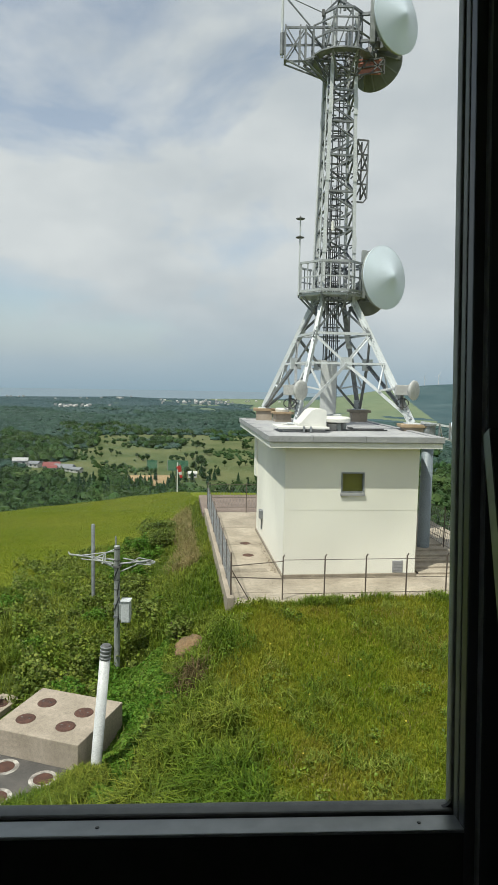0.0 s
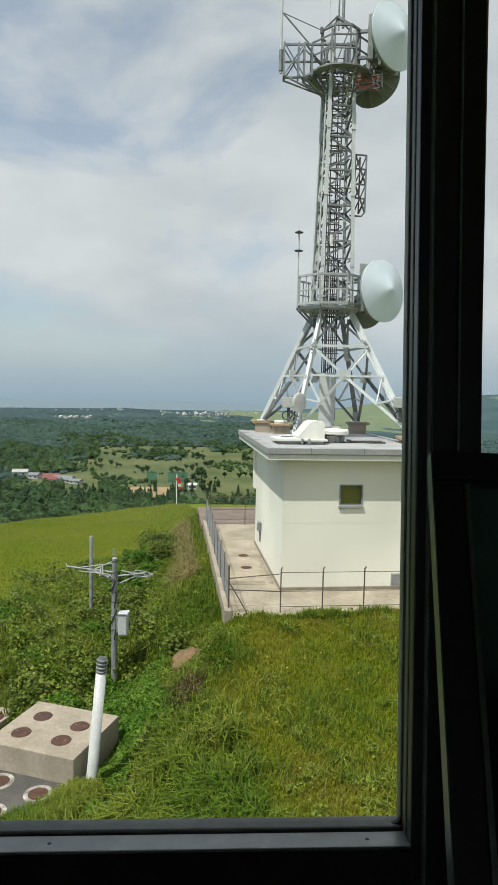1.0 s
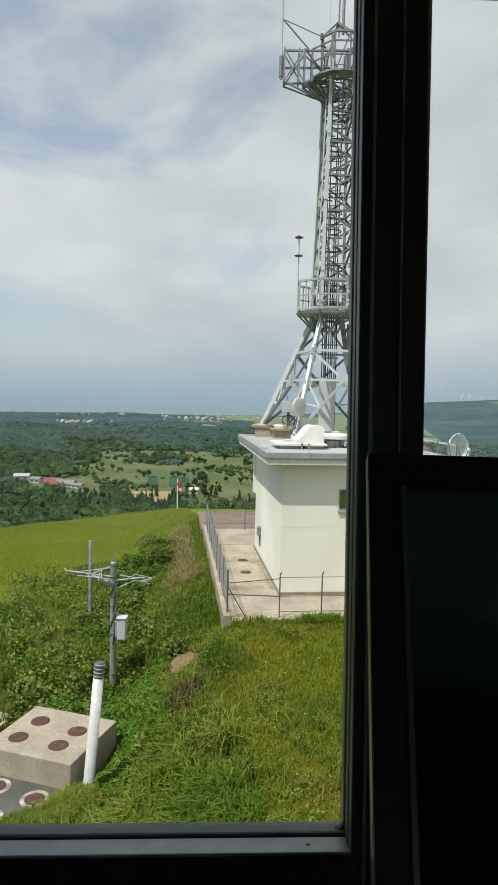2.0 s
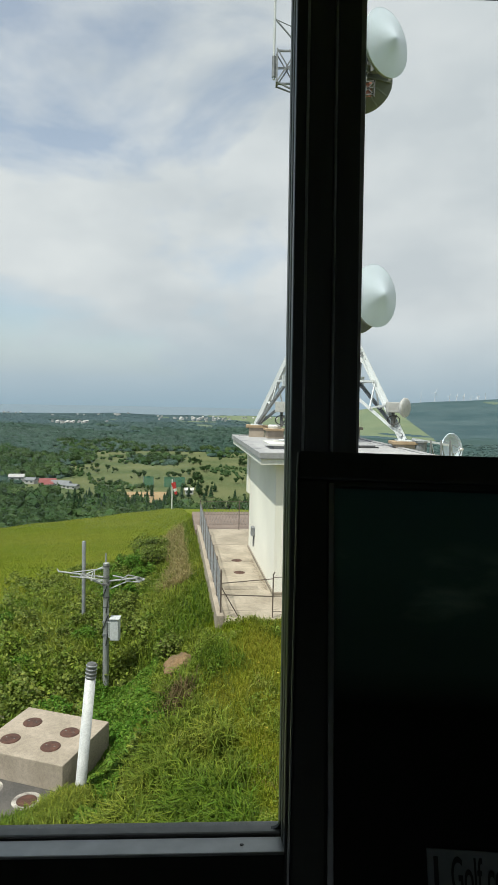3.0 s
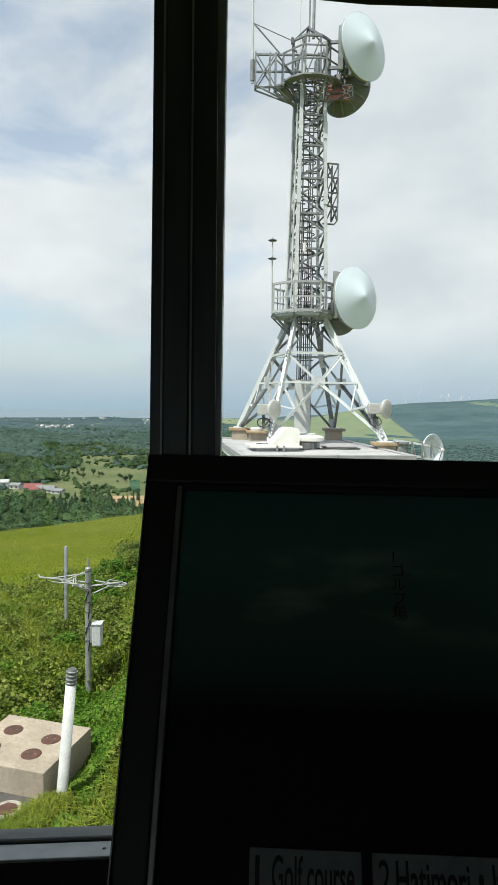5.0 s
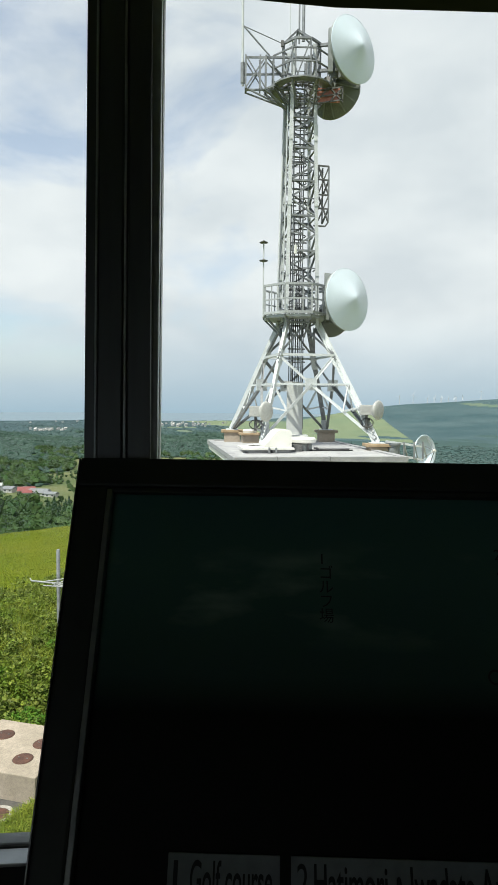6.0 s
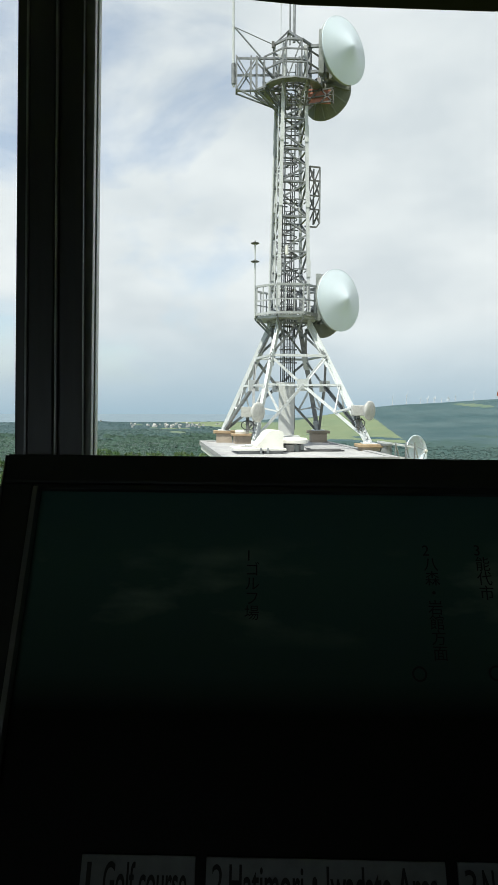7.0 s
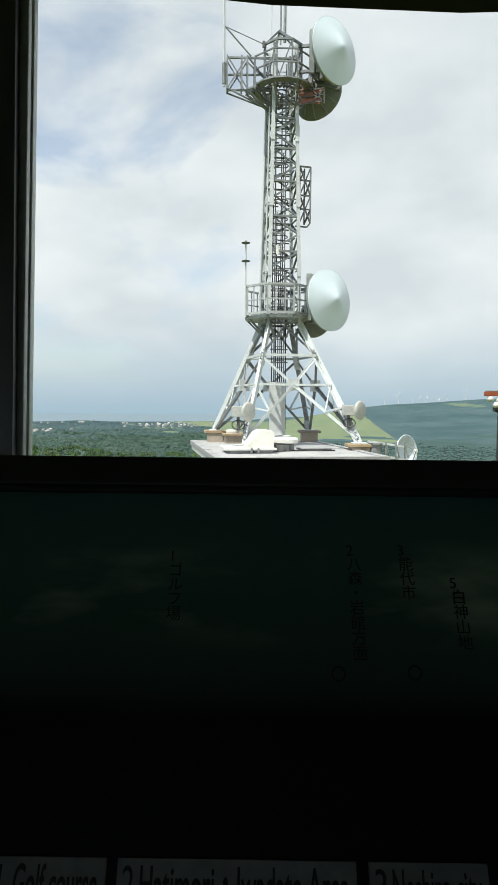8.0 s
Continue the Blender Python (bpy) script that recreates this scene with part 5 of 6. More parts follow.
for x, y in ((-4.72, 15.05), (-3.72, 14.62), (-4.98, 14.3), (-3.98, 14.0)):
    p = BXI @ Vector((x, y, 0))
    lid = part("lid", Lathe([(0, 0.022), (0.19, 0.022), (0.215, 0.014), (0.225, 0)], 28, pose(p.x, p.y, -1.22)), M_RUST, ch, "rusty iron manhole lid")
    for k in (-0.1, 0.1):
        part("lifting_eye", Box((p.x + k - 0.02, p.y - 0.012, -1.2), (p.x + k + 0.02, p.y + 0.012, -1.19)), M_DARKST, lid)
ap = new("pavement")
tagged(ap, "dark asphalt apron beside the concrete chamber", "pavement", kind="structure")
ap.matrix_world = BX
part("apron", Box((-5.0, -4.0, -2.6), (0.55, 0.0, -1.80), 0.02), M_ASPH, ap)
for x, y in ((-5.12, 13.35), (-4.16, 12.95), (-4.90, 12.32)):
    p = BXI @ Vector((x, y, 0))
    part("lid_surround", Lathe([(0.21, 0.004), (0.30, 0.004), (0.31, -0.01)], 24, pose(p.x, p.y, -1.8)), M_RINGPAINT, ap, "white painted ring")
    part("lid", Lathe([(0, 0.012), (0.19, 0.012), (0.215, 0.0)], 24, pose(p.x, p.y, -1.8)), M_RUST, ap, "rusty iron manhole lid")

post = thing("bollard_lamp", "leaning white tubular lamp post with a dark ringed head", "lamp post")
p0, p1 = Vector((-3.19, 13.32, -2.35)), Vector((-2.965, 13.446, 0.62))
m, ln = axis_matrix(p0, p1)
part("tube", Lathe([(0.117, 0), (0.112, ln), (0, ln)], 24, m), M_POLE, post, smooth=True)
head = part("lamp_head", Lathe([(0.105, ln), (0.108, ln + 0.30), (0.09, ln + 0.33), (0, ln + 0.34)], 24, m), M_DARKST, post, "dark glass lamp head with rings")
for k in range(4):
    part("ring", Lathe([(0.107, ln + 0.02 + 0.08 * k), (0.120, ln + 0.03 + 0.08 * k), (0.120, ln + 0.05 + 0.08 * k), (0.107, ln + 0.06 + 0.08 * k)], 24, m), M_GALV, head)

mastp = thing("instrument_mast", "grey steel mast with horizontal lattice arms and a white cabinet", "mast")
part("shaft", Lathe([(0.094, -2.6), (0.088, 1.55), (0.092, 1.56), (0, 1.58)], 18, pose(-3.89, 19.3, 0)), M_MAST, mastp, smooth=True)
arm = part("arm", Rod((-5.32, 19.2, 1.30), (-3.9, 19.3, 1.12), 0.028), M_MAST, mastp)
for p, q in (((-4.55, 19.25, 1.19), (-3.9, 19.3, 1.48)), ((-4.6, 19.1, 1.18), (-3.9, 19.3, 0.98)), ((-4.55, 19.25, 1.19), (-4.0, 19.0, 1.05)), ((-5.3, 19.2, 1.30), (-5.35, 19.25, 1.36)),
             ((-4.3, 19.3, 1.28), (-4.3, 19.1, 1.05))):
    part("arm_bar", Rod(p, q, 0.02, 6), M_MAST, arm)
for p, q in (((-5.0, 19.22, 1.26), (-3.9, 19.3, 1.40)), ((-4.7, 19.2, 1.22), (-3.9, 19.3, 0.86)), ((-4.9, 19.0, 1.22), (-3.95, 19.05, 1.12)), ((-4.6, 19.0, 1.18), (-4.6, 19.25, 1.24)), ((-4.2, 19.05, 1.15), (-4.25, 19.3, 1.36))):
    part("arm_bar", Rod(p, q, 0.017, 6), M_MAST, arm)
for k in range(4):
    part("strapped_cable", Rod((-3.80, 19.2, 1.0 - 0.5 * k), (-3.97 + 0.1 * (k % 2), 19.2, 0.55 - 0.5 * k), 0.018, 5), M_CABLE, mastp)
arm2 = part("arm", Rod((-3.89, 19.3, 1.0), (-2.86, 19.35, 1.12), 0.028), M_MAST, mastp)
for p, q in (((-3.89, 19.3, 0.72), (-3.1, 19.35, 1.08)), ((-3.7, 19.3, 1.18), (-3.05, 19.35, 1.05)), ((-3.5, 19.3, 1.02), (-3.2, 19.1, 1.26)), ((-3.2, 19.1, 1.26), (-2.86, 19.35, 1.12)),
             ((-3.3, 19.2, 1.05), (-2.85, 19.2, 1.02))):
    part("arm_bar", Rod(p, q, 0.02, 6), M_MAST, arm2)
ringm = Lathe([(0.10, -0.02), (0.14, -0.02), (0.14, 0.02), (0.10, 0.02), (0.10, -0.02)], 16, pose(-2.88, 19.35, 1.06))
part("sensor_ring", ringm, M_MAST, arm2)
part("lattice_clamp", Box((-4.0, 19.18, 0.9), (-3.78, 19.42, 0.96)), M_DARKST, mastp)
for z in (1.45, 1.1, 0.5, 0.2):
    part("band", Lathe([(0.100, 0), (0.100, 0.04)], 14, pose(-3.89, 19.3, z)), M_DARKST, mastp)
cab = part("cabinet", Box((-3.74, 19.12, -0.78), (-3.47, 19.42, -0.12), 0.02), M_CABINET, mastp, "pale grey instrument cabinet")
part("cabinet_door", Box((-3.72, 19.105, -0.75), (-3.49, 19.12, -0.15), 0.005), M_CABINET, cab)
part("cabinet_hood", Box((-3.76, 19.08, -0.12), (-3.45, 19.44, -0.09), 0.008), M_CABINET, cab)
part("side_box", Box((-3.80, 19.16, -0.70), (-3.742, 19.38, -0.22), 0.01), M_DRUM, cab)
for z in (-0.65, -0.25):
    part("cabinet_strap", Box((-3.98, 19.2, z), (-3.73, 19.4, z + 0.05)), M_GALV, cab)
for nm, x, y, zt, r in (("marker_pole", -5.74, 24.0, 1.1, 0.07), ("marker_pole", -4.40, 21.6, 1.25, 0.03)):
    mp_ = thing(nm, "plain grey upright pole in the grass", "pole")
    part("shaft", Lathe([(r, -2.8), (r, zt), (r * 0.7, zt + 0.03), (0, zt + 0.03)], 14, pose(x, y, 0)), M_GALV, mp_, smooth=True)

# lamp bracket on a dark post outside, beyond the right-hand pane
lb = thing("outdoor_lamp_bracket", "rust-orange channel arm with white lamps on a dark post", "lamp")
part("post", Lathe([(0.06, -1.2), (0.06, 6.6), (0, 6.6)], 12, pose(5.13, 10.0, 0)), M_CABLE, lb)
part("channel", Box((4.86, 9.94, 6.80), (5.5, 10.06, 6.87), 0.01), M_ORANGE, lb, "rust-orange steel channel")
part("channel_top", Box((4.88, 9.95, 6.87), (5.5, 10.05, 6.885)), M_DARKST, lb)
for x, z in ((4.93, 6.755), (5.02, 6.66), (5.08, 6.74)):
    part("lamp", Lathe([(0, -0.05), (0.04, -0.035), (0.055, 0), (0.04, 0.035), (0, 0.05)], 14, pose(x, 9.97, z)), M_WHITE, lb, "round white lamp", smooth=True)
part("neck", Rod((5.0, 9.98, 6.60), (5.13, 10.0, 6.56), 0.04), M_CABLE, lb)
part("neck", Rod((5.13, 10.0, 6.5), (5.13, 10.0, 6.82), 0.03), M_CABLE, lb)


# ---- far woods, golf course and villages ----
def unit(v):
    return v / np.maximum(np.linalg.norm(v, axis=-1, keepdims=True), 1e-9)


T = (1 + 5 ** 0.5) / 2
ICO_V = unit(np.array([(-1, T, 0), (1, T, 0), (-1, -T, 0), (1, -T, 0), (0, -1, T), (0, 1, T), (0, -1, -T), (0, 1, -T), (T, 0, -1), (T, 0, 1), (-T, 0, -1), (-T, 0, 1)], dtype=float))
ICO_F = np.array([(0, 11, 5), (0, 5, 1), (0, 1, 7), (0, 7, 10), (0, 10, 11), (1, 5, 9), (5, 11, 4), (11, 10, 2), (10, 7, 6), (7, 1, 8),
                  (3, 9, 4), (3, 4, 2), (3, 2, 6), (3, 6, 8), (3, 8, 9), (4, 9, 5), (2, 4, 11), (6, 2, 10), (8, 6, 7), (9, 8, 1)])


def blobs(pos, size, squash=0.75, rough=0.22):
    """Jagged crowns round the points: vertices and faces."""
    n = len(pos)
    v = ICO_V[None] * (1 + rng.normal(0, rough, (n, 12, 1))) * size[:, None, None]
    v[..., 2] *= squash
    f = ICO_F[None] + 12 * np.arange(n)[:, None, None]
    return (v + pos[:, None]).reshape(-1, 3), f.reshape(-1, 3)


def leaf_cards(pos, size, flat=0.3):
    """Small bent leaf clumps, two triangles each."""
    n = len(pos)
    a = unit(rng.normal(size=(n, 3)) * (1, 1, 0.6))
    b = unit(np.cross(a, unit(rng.normal(size=(n, 3)) + (0, 0, 1.2))))
    c = np.cross(a, b)
    s = size[:, None]
    v = np.stack([pos - a * s * 0.5, pos + b * s * 0.42 + c * s * flat * 0.4, pos + a * s * 0.55, pos - b * s * 0.42 + c * s * flat * 0.4], 1)
    i = 4 * np.arange(n)[:, None]
    f = np.concatenate([i + (0, 1, 2), i + (0, 2, 3)], 1).reshape(-1, 3)
    return v.reshape(-1, 3), f


def crown_points(n, centre, rx, rz):
    d = unit(rng.normal(size=(n, 3)))
    d[:, 2] = np.where(d[:, 2] < -0.35, -d[:, 2], d[:, 2])
    lump = 1 + 0.22 * np.sin(d[:, 0] * 5 + centre[0]) * np.cos(d[:, 1] * 6 + centre[1]) + 0.12 * np.sin(d[:, 2] * 9 + centre[0])
    rr = rng.uniform(0.72, 1.0, (n, 1)) * lump[:, None]
    return np.asarray(centre) + d * rr * (rx, rx, rz)


def wood_spots(n, r0, r1, a0, a1, power=1.0):
    r = (r0 ** power + rng.random(n) * (r1 ** power - r0 ** power)) ** (1 / power)
    a = rng.uniform(a0, a1, n)
    y = r / np.sqrt(1 + a * a)
    return a * y, y


# distant woods: canopies of small crowns
def canopy(name, n, r0, r1, zones, base, grow, squash, mat, label, smooth):
    x, y = wood_spots(n, r0, r1, -0.5, 0.62, 0.6)
    keep = np.isin(zone(x, y), zones) & (land(x, y) > SEA + 1.5)
    keep &= rng.random(n) > ease(0.08, 0.16, x / y) * ease(700, 1200, np.hypot(x, y))
    x, y = x[keep], y[keep]
    size = base + np.hypot(x, y) * grow * rng.uniform(0.6, 1.35, len(x))
    v, f = blobs(np.stack([x, y, land(x, y) + size * squash * 0.3], -1), size, squash, 0.15)
    return tagged(soup(name, v, f, mat, smooth=smooth), label, "woods", kind="stuff")


# each farther canopy takes a bluer crown colour in place of haze
canopy("distant_woods", 26000, 1300, 2650, (7,), 1.4, 0.0018, 0.14, L_FAR, "woods tinted blue for haze, covering the distant lowland", True)
canopy("mixed_woods", 28000, 620, 2200, (9,), 1.4, 0.0022, 0.32, L_HALF, "woods tinted grey-green for haze across the lowland", True)
canopy("middle_woods", 22000, 520, 1620, (3, 8), 1.4, 0.0028, 0.75, L_MID, "dark green woods, faintly tinted for haze, beyond the golf course", False)
# nearer woods below the hill
x, y = wood_spots(6200, 210, 980, -0.52, 0.5, 0.9)
k = zone(x, y)
keep = (k == 3) & (land(x, y) < -40) & (np.hypot(x + 176, y - 488) > 24) & (np.hypot(x + 148, y - 474) > 24)
x, y = x[keep], y[keep]
size = rng.uniform(2.6, 4.6, len(x))
z = land(x, y)
v, f = blobs(np.stack([x, y, z + size * 0.8], -1), size * 0.9, 1.0)
allv, allf, off = [v], [f], len(v)
cards = np.repeat(np.stack([x, y, z + size * 1.0], -1), 34, 0)
cs = np.repeat(size, 34)
d = unit(rng.normal(size=(len(cards), 3)))
d[:, 2] = np.abs(d[:, 2]) * 1.1 - 0.2
v2, f2 = leaf_cards(cards + d * cs[:, None] * rng.uniform(0.75, 1.10, (len(cards), 1)), cs * 0.32)
tagged(soup("woods", np.concatenate([v, v2]), np.concatenate([f, f2 + off]), L_CROWN), "dense green broadleaf woods below the hill", "woods", kind="stuff")


# low bushes and copses over the golf course
x, y = wood_spots(2600, 425, 800, -0.36, 0.10, 0.9)
keep = (zone(x, y) == 4) & (wave(x, y, 26, 4) + 0.5 * wave(x, y, 11, 1) > 0.6) & ~((np.abs(x + 0.298 * y) < 26) & (y > 455) & (y < 515))
x, y = x[keep], y[keep]
size = rng.uniform(0.8, 2.3, len(x))
v, f = blobs(np.stack([x, y, land(x, y) + size * 0.5], -1), size, 0.9, 0.25)
tagged(soup("bushes", v, f, L_CROWN), "low dark bushes scattered over the golf course", "bushes", kind="stuff")


# conifers in a belt in front of the golf course
def conifer_mesh(seed):
    r = random.Random(seed)
    bm = bmesh.new()
    h = 9.0
    for t in range(6):
        z0, z1 = 1.0 + t * 1.3, 2.9 + t * 1.35
        rad0 = 2.2 * (1 - t / 6.6)
        tip = bm.verts.new((0, 0, min(h, z1 + 0.4)))
        ring = [bm.verts.new((rad0 * r.uniform(0.7, 1.15) * math.cos(i * 0.785), rad0 * r.uniform(0.7, 1.15) * math.sin(i * 0.785), z0 + r.uniform(-0.35, 0.35))) for i in range(8)]
        for i in range(8):
            bm.faces.new((ring[i], ring[(i + 1) % 8], tip))
        bm.faces.new(ring[::-1])
    return bm


def conifer(seed):
    t = thing("conifer", "dark pointed conifer below the hill", "tree", group="conifer belt")
    part("trunk", Lathe([(0.22, -0.5), (0.12, 4), (0, 8)], 6), M_TRUNK, t)
    part("crown", conifer_mesh(seed), L_CONIFER, t)
    return t


def leaf_tree(seed, h, rx):
    t = thing("tree", "small round broadleaf tree on the golf course", "tree", group="golf course trees")
    bm = bmesh.new()
    lathe(bm, [(0.3, -0.5), (0.2, h * 0.4), (0.08, h * 0.75), (0, h * 0.8)], 7)
    r = random.Random(seed)
    for i in range(5):
        b = r.uniform(0, 6.28)
        z = h * r.uniform(0.3, 0.5)
        rod(bm, (0, 0, z), (rx * 0.6 * math.cos(b), rx * 0.6 * math.sin(b), z + h * 0.25), 0.09, 5)
    part("trunk", bm, M_TRUNK, t)
    c = np.array((0.0, 0.0, h * 0.58))
    lumps = [c] + [c + (rx * 0.55 * math.cos(q), rx * 0.55 * math.sin(q), r.uniform(-0.15, 0.25) * h) for q in (0.4, 1.9, 3.3, 5.0)]
    pts = np.concatenate([crown_points(110, p, rx * 0.6, h * 0.27) for p in lumps])
    v, f = leaf_cards(pts, np.full(len(pts), rx * 0.22))
    v3, f3 = blobs(np.array(lumps), np.full(len(lumps), rx * 0.5), 0.9)
    crown = soup("crown", np.concatenate([v3, v]), np.concatenate([f3, f + len(v3)]), L_CROWN)
    crown.parent = t
    return t


proto = [leaf_tree(i, h, rx) for i, (h, rx) in enumerate(((7, 3.2), (8.5, 3.6), (6, 2.4), (9, 3.0)))]
proto_c = [conifer(i) for i in range(3)]
spots = []
while len(spots) < 298:
    a, r = random.uniform(-0.36, 0.10), random.uniform(425, 780)
    px_, py_ = a * r, r
    if zone(np.array([px_]), np.array([py_]))[0] in (3, 4) and noise.noise((px_ / 34, py_ / 30, 0.3)) > 0.02 and not (abs(px_ + 0.298 * py_) < 30 and 462 < py_ < 515):
        spots.append((px_, py_))
for i, (px_, py_) in enumerate(spots):
    m = pose(px_, py_, float(land(px_, py_)), 0, 0, random.uniform(0, 360))
    src = proto[i % 4]
    if i < 4:
        src.matrix_basis = m
    else:
        c = copy_thing(src, m)
        c.scale = [random.uniform(0.3, 0.75)] * 3
for i in range(90):
    a = -0.275 + 0.17 * random.random() if i < 70 else random.uniform(-0.17, 0.02)
    r = random.uniform(375, 425) if i < 70 else random.uniform(400, 480)
    m = pose(a * r, r, float(land(a * r, r)), 0, 0, random.uniform(0, 360))
    if i < 3:
        proto_c[i].matrix_basis = m
    else:
        c = copy_thing(proto_c[i % 3], m)
        c.scale = [random.uniform(0.7, 1.15)] * 3


def small_house(w, d, h, roof_mat, label, category="house", group=""):
    t = thing("house", label, category, group=group)
    part("wall", Box((-w / 2, -d / 2, -1.5), (w / 2, d / 2, h)), M_HOUSE, t)
    bm = bmesh.new()
    o = 0.5
    pts = [(-w / 2 - o, -d / 2 - o, h), (w / 2 + o, -d / 2 - o, h), (w / 2 + o, d / 2 + o, h), (-w / 2 - o, d / 2 + o, h), (-w / 2 - o, 0, h + d * 0.3), (w / 2 + o, 0, h + d * 0.3)]
    vs = [bm.verts.new(p) for p in pts]
    for q in ((0, 1, 5, 4), (2, 3, 4, 5), (0, 4, 3), (1, 2, 5), (3, 2, 1, 0)):
        bm.faces.new([vs[i] for i in q])
    part("roof", bm, roof_mat, t)
    for i in range(max(2, int(w / 4))):
        x = -w / 2 + (i + 0.5) * w / max(2, int(w / 4))
        part("window", Box((x - 0.8, -d / 2 - 0.05, h * 0.35), (x + 0.8, -d / 2 + 0.05, h * 0.75)), M_DARKWIN, t)
    return t


def put(t, x, y, turn):
    t.matrix_basis = pose(x, y, float(land(x, y)), 0, 0, turn)


put(small_house(12, 9, 2.4, M_REDROOF, "long low clubhouse with a red roof", group="clubhouse buildings"), -150, 494, 12)
put(small_house(14, 9, 2.2, M_GREYROOF, "low building with a grey metal roof", group="clubhouse buildings"), -138, 486, -8)
put(small_house(11, 7, 4.0, M_PALEROOF, "two-storey white building with a pale roof", group="clubhouse buildings"), -178, 506, 10)
put(small_house(8, 6, 3.0, M_GREYROOF, "small pale outbuilding with a grey roof", group="clubhouse buildings"), -164, 498, -14)
put(small_house(7, 6, 2.6, M_REDROOF, "small annexe with a red roof", group="clubhouse buildings"), -146, 480, 24)
put(small_house(9, 5, 2.4, M_GREYROOF, "low shed with a grey roof", group="clubhouse buildings"), -127, 478, -20)
put(small_house(6, 5, 3, M_HOUSE, "small white shelter at the golf course", group="clubhouse buildings"), -40, 470, 5)
v1 = small_house(8, 7, 4, M_GREYROOF, "small distant village house with a grey roof", group="village houses")
v2_ = small_house(9, 7, 4, M_HOUSE, "small distant pale village house", group="village houses")
nv = 0
for (a, r, sa, sr, n) in ((-0.07, 2150, 0.05, 170, 38), (-0.27, 1640, 0.04, 90, 22), (-0.02, 2400, 0.06, 60, 8), (-0.22, 2350, 0.14, 120, 14), (-0.36, 2450, 0.02, 40, 5)):
    for i in range(n):
        aa, rr = random.gauss(a, sa * 0.5), random.gauss(r, sr * 0.5)
        src = v1 if nv % 2 else v2_
        c = src if nv < 2 else copy_thing(src, Matrix())
        put(c, aa * rr, rr, random.uniform(-60, 60))
        c.location.z += 1.5
        c.scale = [0.75] * 3
        nv += 1
net = thing("net_screen", "green practice net on tall poles beyond the hill", "net")
for i, x in enumerate((-78, -70, -62, -54, -46)):
    z = float(land(x, 500))
    part("pole", Rod((x, 500, z - 1), (x, 500, z + 8), 0.15, 6), M_GALV, net)
    if i < 4 and i != 1:
        bm = bmesh.new()
        for j in range(16):
            prism(bm, (x, 500, z + 0.3 + j * 0.5), (x + 8, 500, z + 0.3 + j * 0.5), [(-0.03, -0.17), (0.03, -0.17), (0.03, 0.17), (-0.03, 0.17)])
        part("net_panel", bm, M_NET, net)

# windsock on the crest of the hill
wx, wy = -6.95, 64.0
wz = float(land(wx, wy))
ws = thing("windsock", "red and white windsock hanging from a white pole", "windsock")
part("pole", Rod((wx, wy, wz - 0.3), (wx, wy, -1.75), 0.05), M_SOCKWHITE, ws)
part("swivel", Rod((wx, wy, -1.95), (wx + 0.25, wy, -1.95), 0.02), M_GALV, ws)
px0 = Vector((wx + 0.12, wy, -2.1))
for i in range(4):
    a, b = px0 + Vector((0.07 * i, 0, -0.29 * i)), px0 + Vector((0.07 * (i + 1), 0, -0.29 * (i + 1)))
    m, ln = axis_matrix(a, b)
    part("band", Lathe([(0.24 - 0.03 * i, 0), (0.21 - 0.03 * i, ln)], 12, m), M_SOCKWHITE if i == 2 else M_SOCKRED, ws)


def turbine(h):
    t = thing("wind_turbine", "white three-bladed wind turbine on the far ridge", "wind turbine", group="wind farm")
    part("tower", Lathe([(1.5, -8), (0.8, h), (0, h)], 10), M_TURBINE, t)
    part("nacelle", Box((-1.2, -3, h - 1.2), (1.2, 3.5, h + 1.4), 0.4), M_TURBINE, t)
    hub = part("hub", Lathe([(0, -1.5), (1.0, -0.8), (1.2, 0.3), (0, 0.4)], 10, pose(0, -3.4, h, 90)), M_TURBINE, t)
    for i in range(3):
        b = bmesh.new()
        r = Matrix.Translation((0, -4.0, h)) @ Matrix.Rotation(radians(120 * i + 20), 4, "Y")
        prism(b, r @ Vector((0, 0, 0.5)), r @ Vector((0, 0, h * 0.55)), [(-0.75, -0.2), (0.75, -0.1), (0.75, 0.1), (-0.75, 0.2)])
        part("blade", b, M_TURBINE, hub)
    return t


t_near, t_far = turbine(34), turbine(24)
for i, (a, r) in enumerate(((0.2895, 2480), (0.396, 2480), (0.268, 2560))):
    m = pose(a * r, r, float(land(a * r, r)), 0, 0, 15 - 20 * i)
    if i == 0:
        t_near.matrix_basis = m
    else:
        copy_thing(t_near, m)
for i in range(8):
    a, r = 0.312 + 0.0075 * i + 0.003 * (i % 3), 2720
    m = pose(a * r, r, float(land(a * r, r)) + 8, 0, 0, 40 * i)
    if i == 0:
        t_far.matrix_basis = m
    else:
        copy_thing(t_far, m)


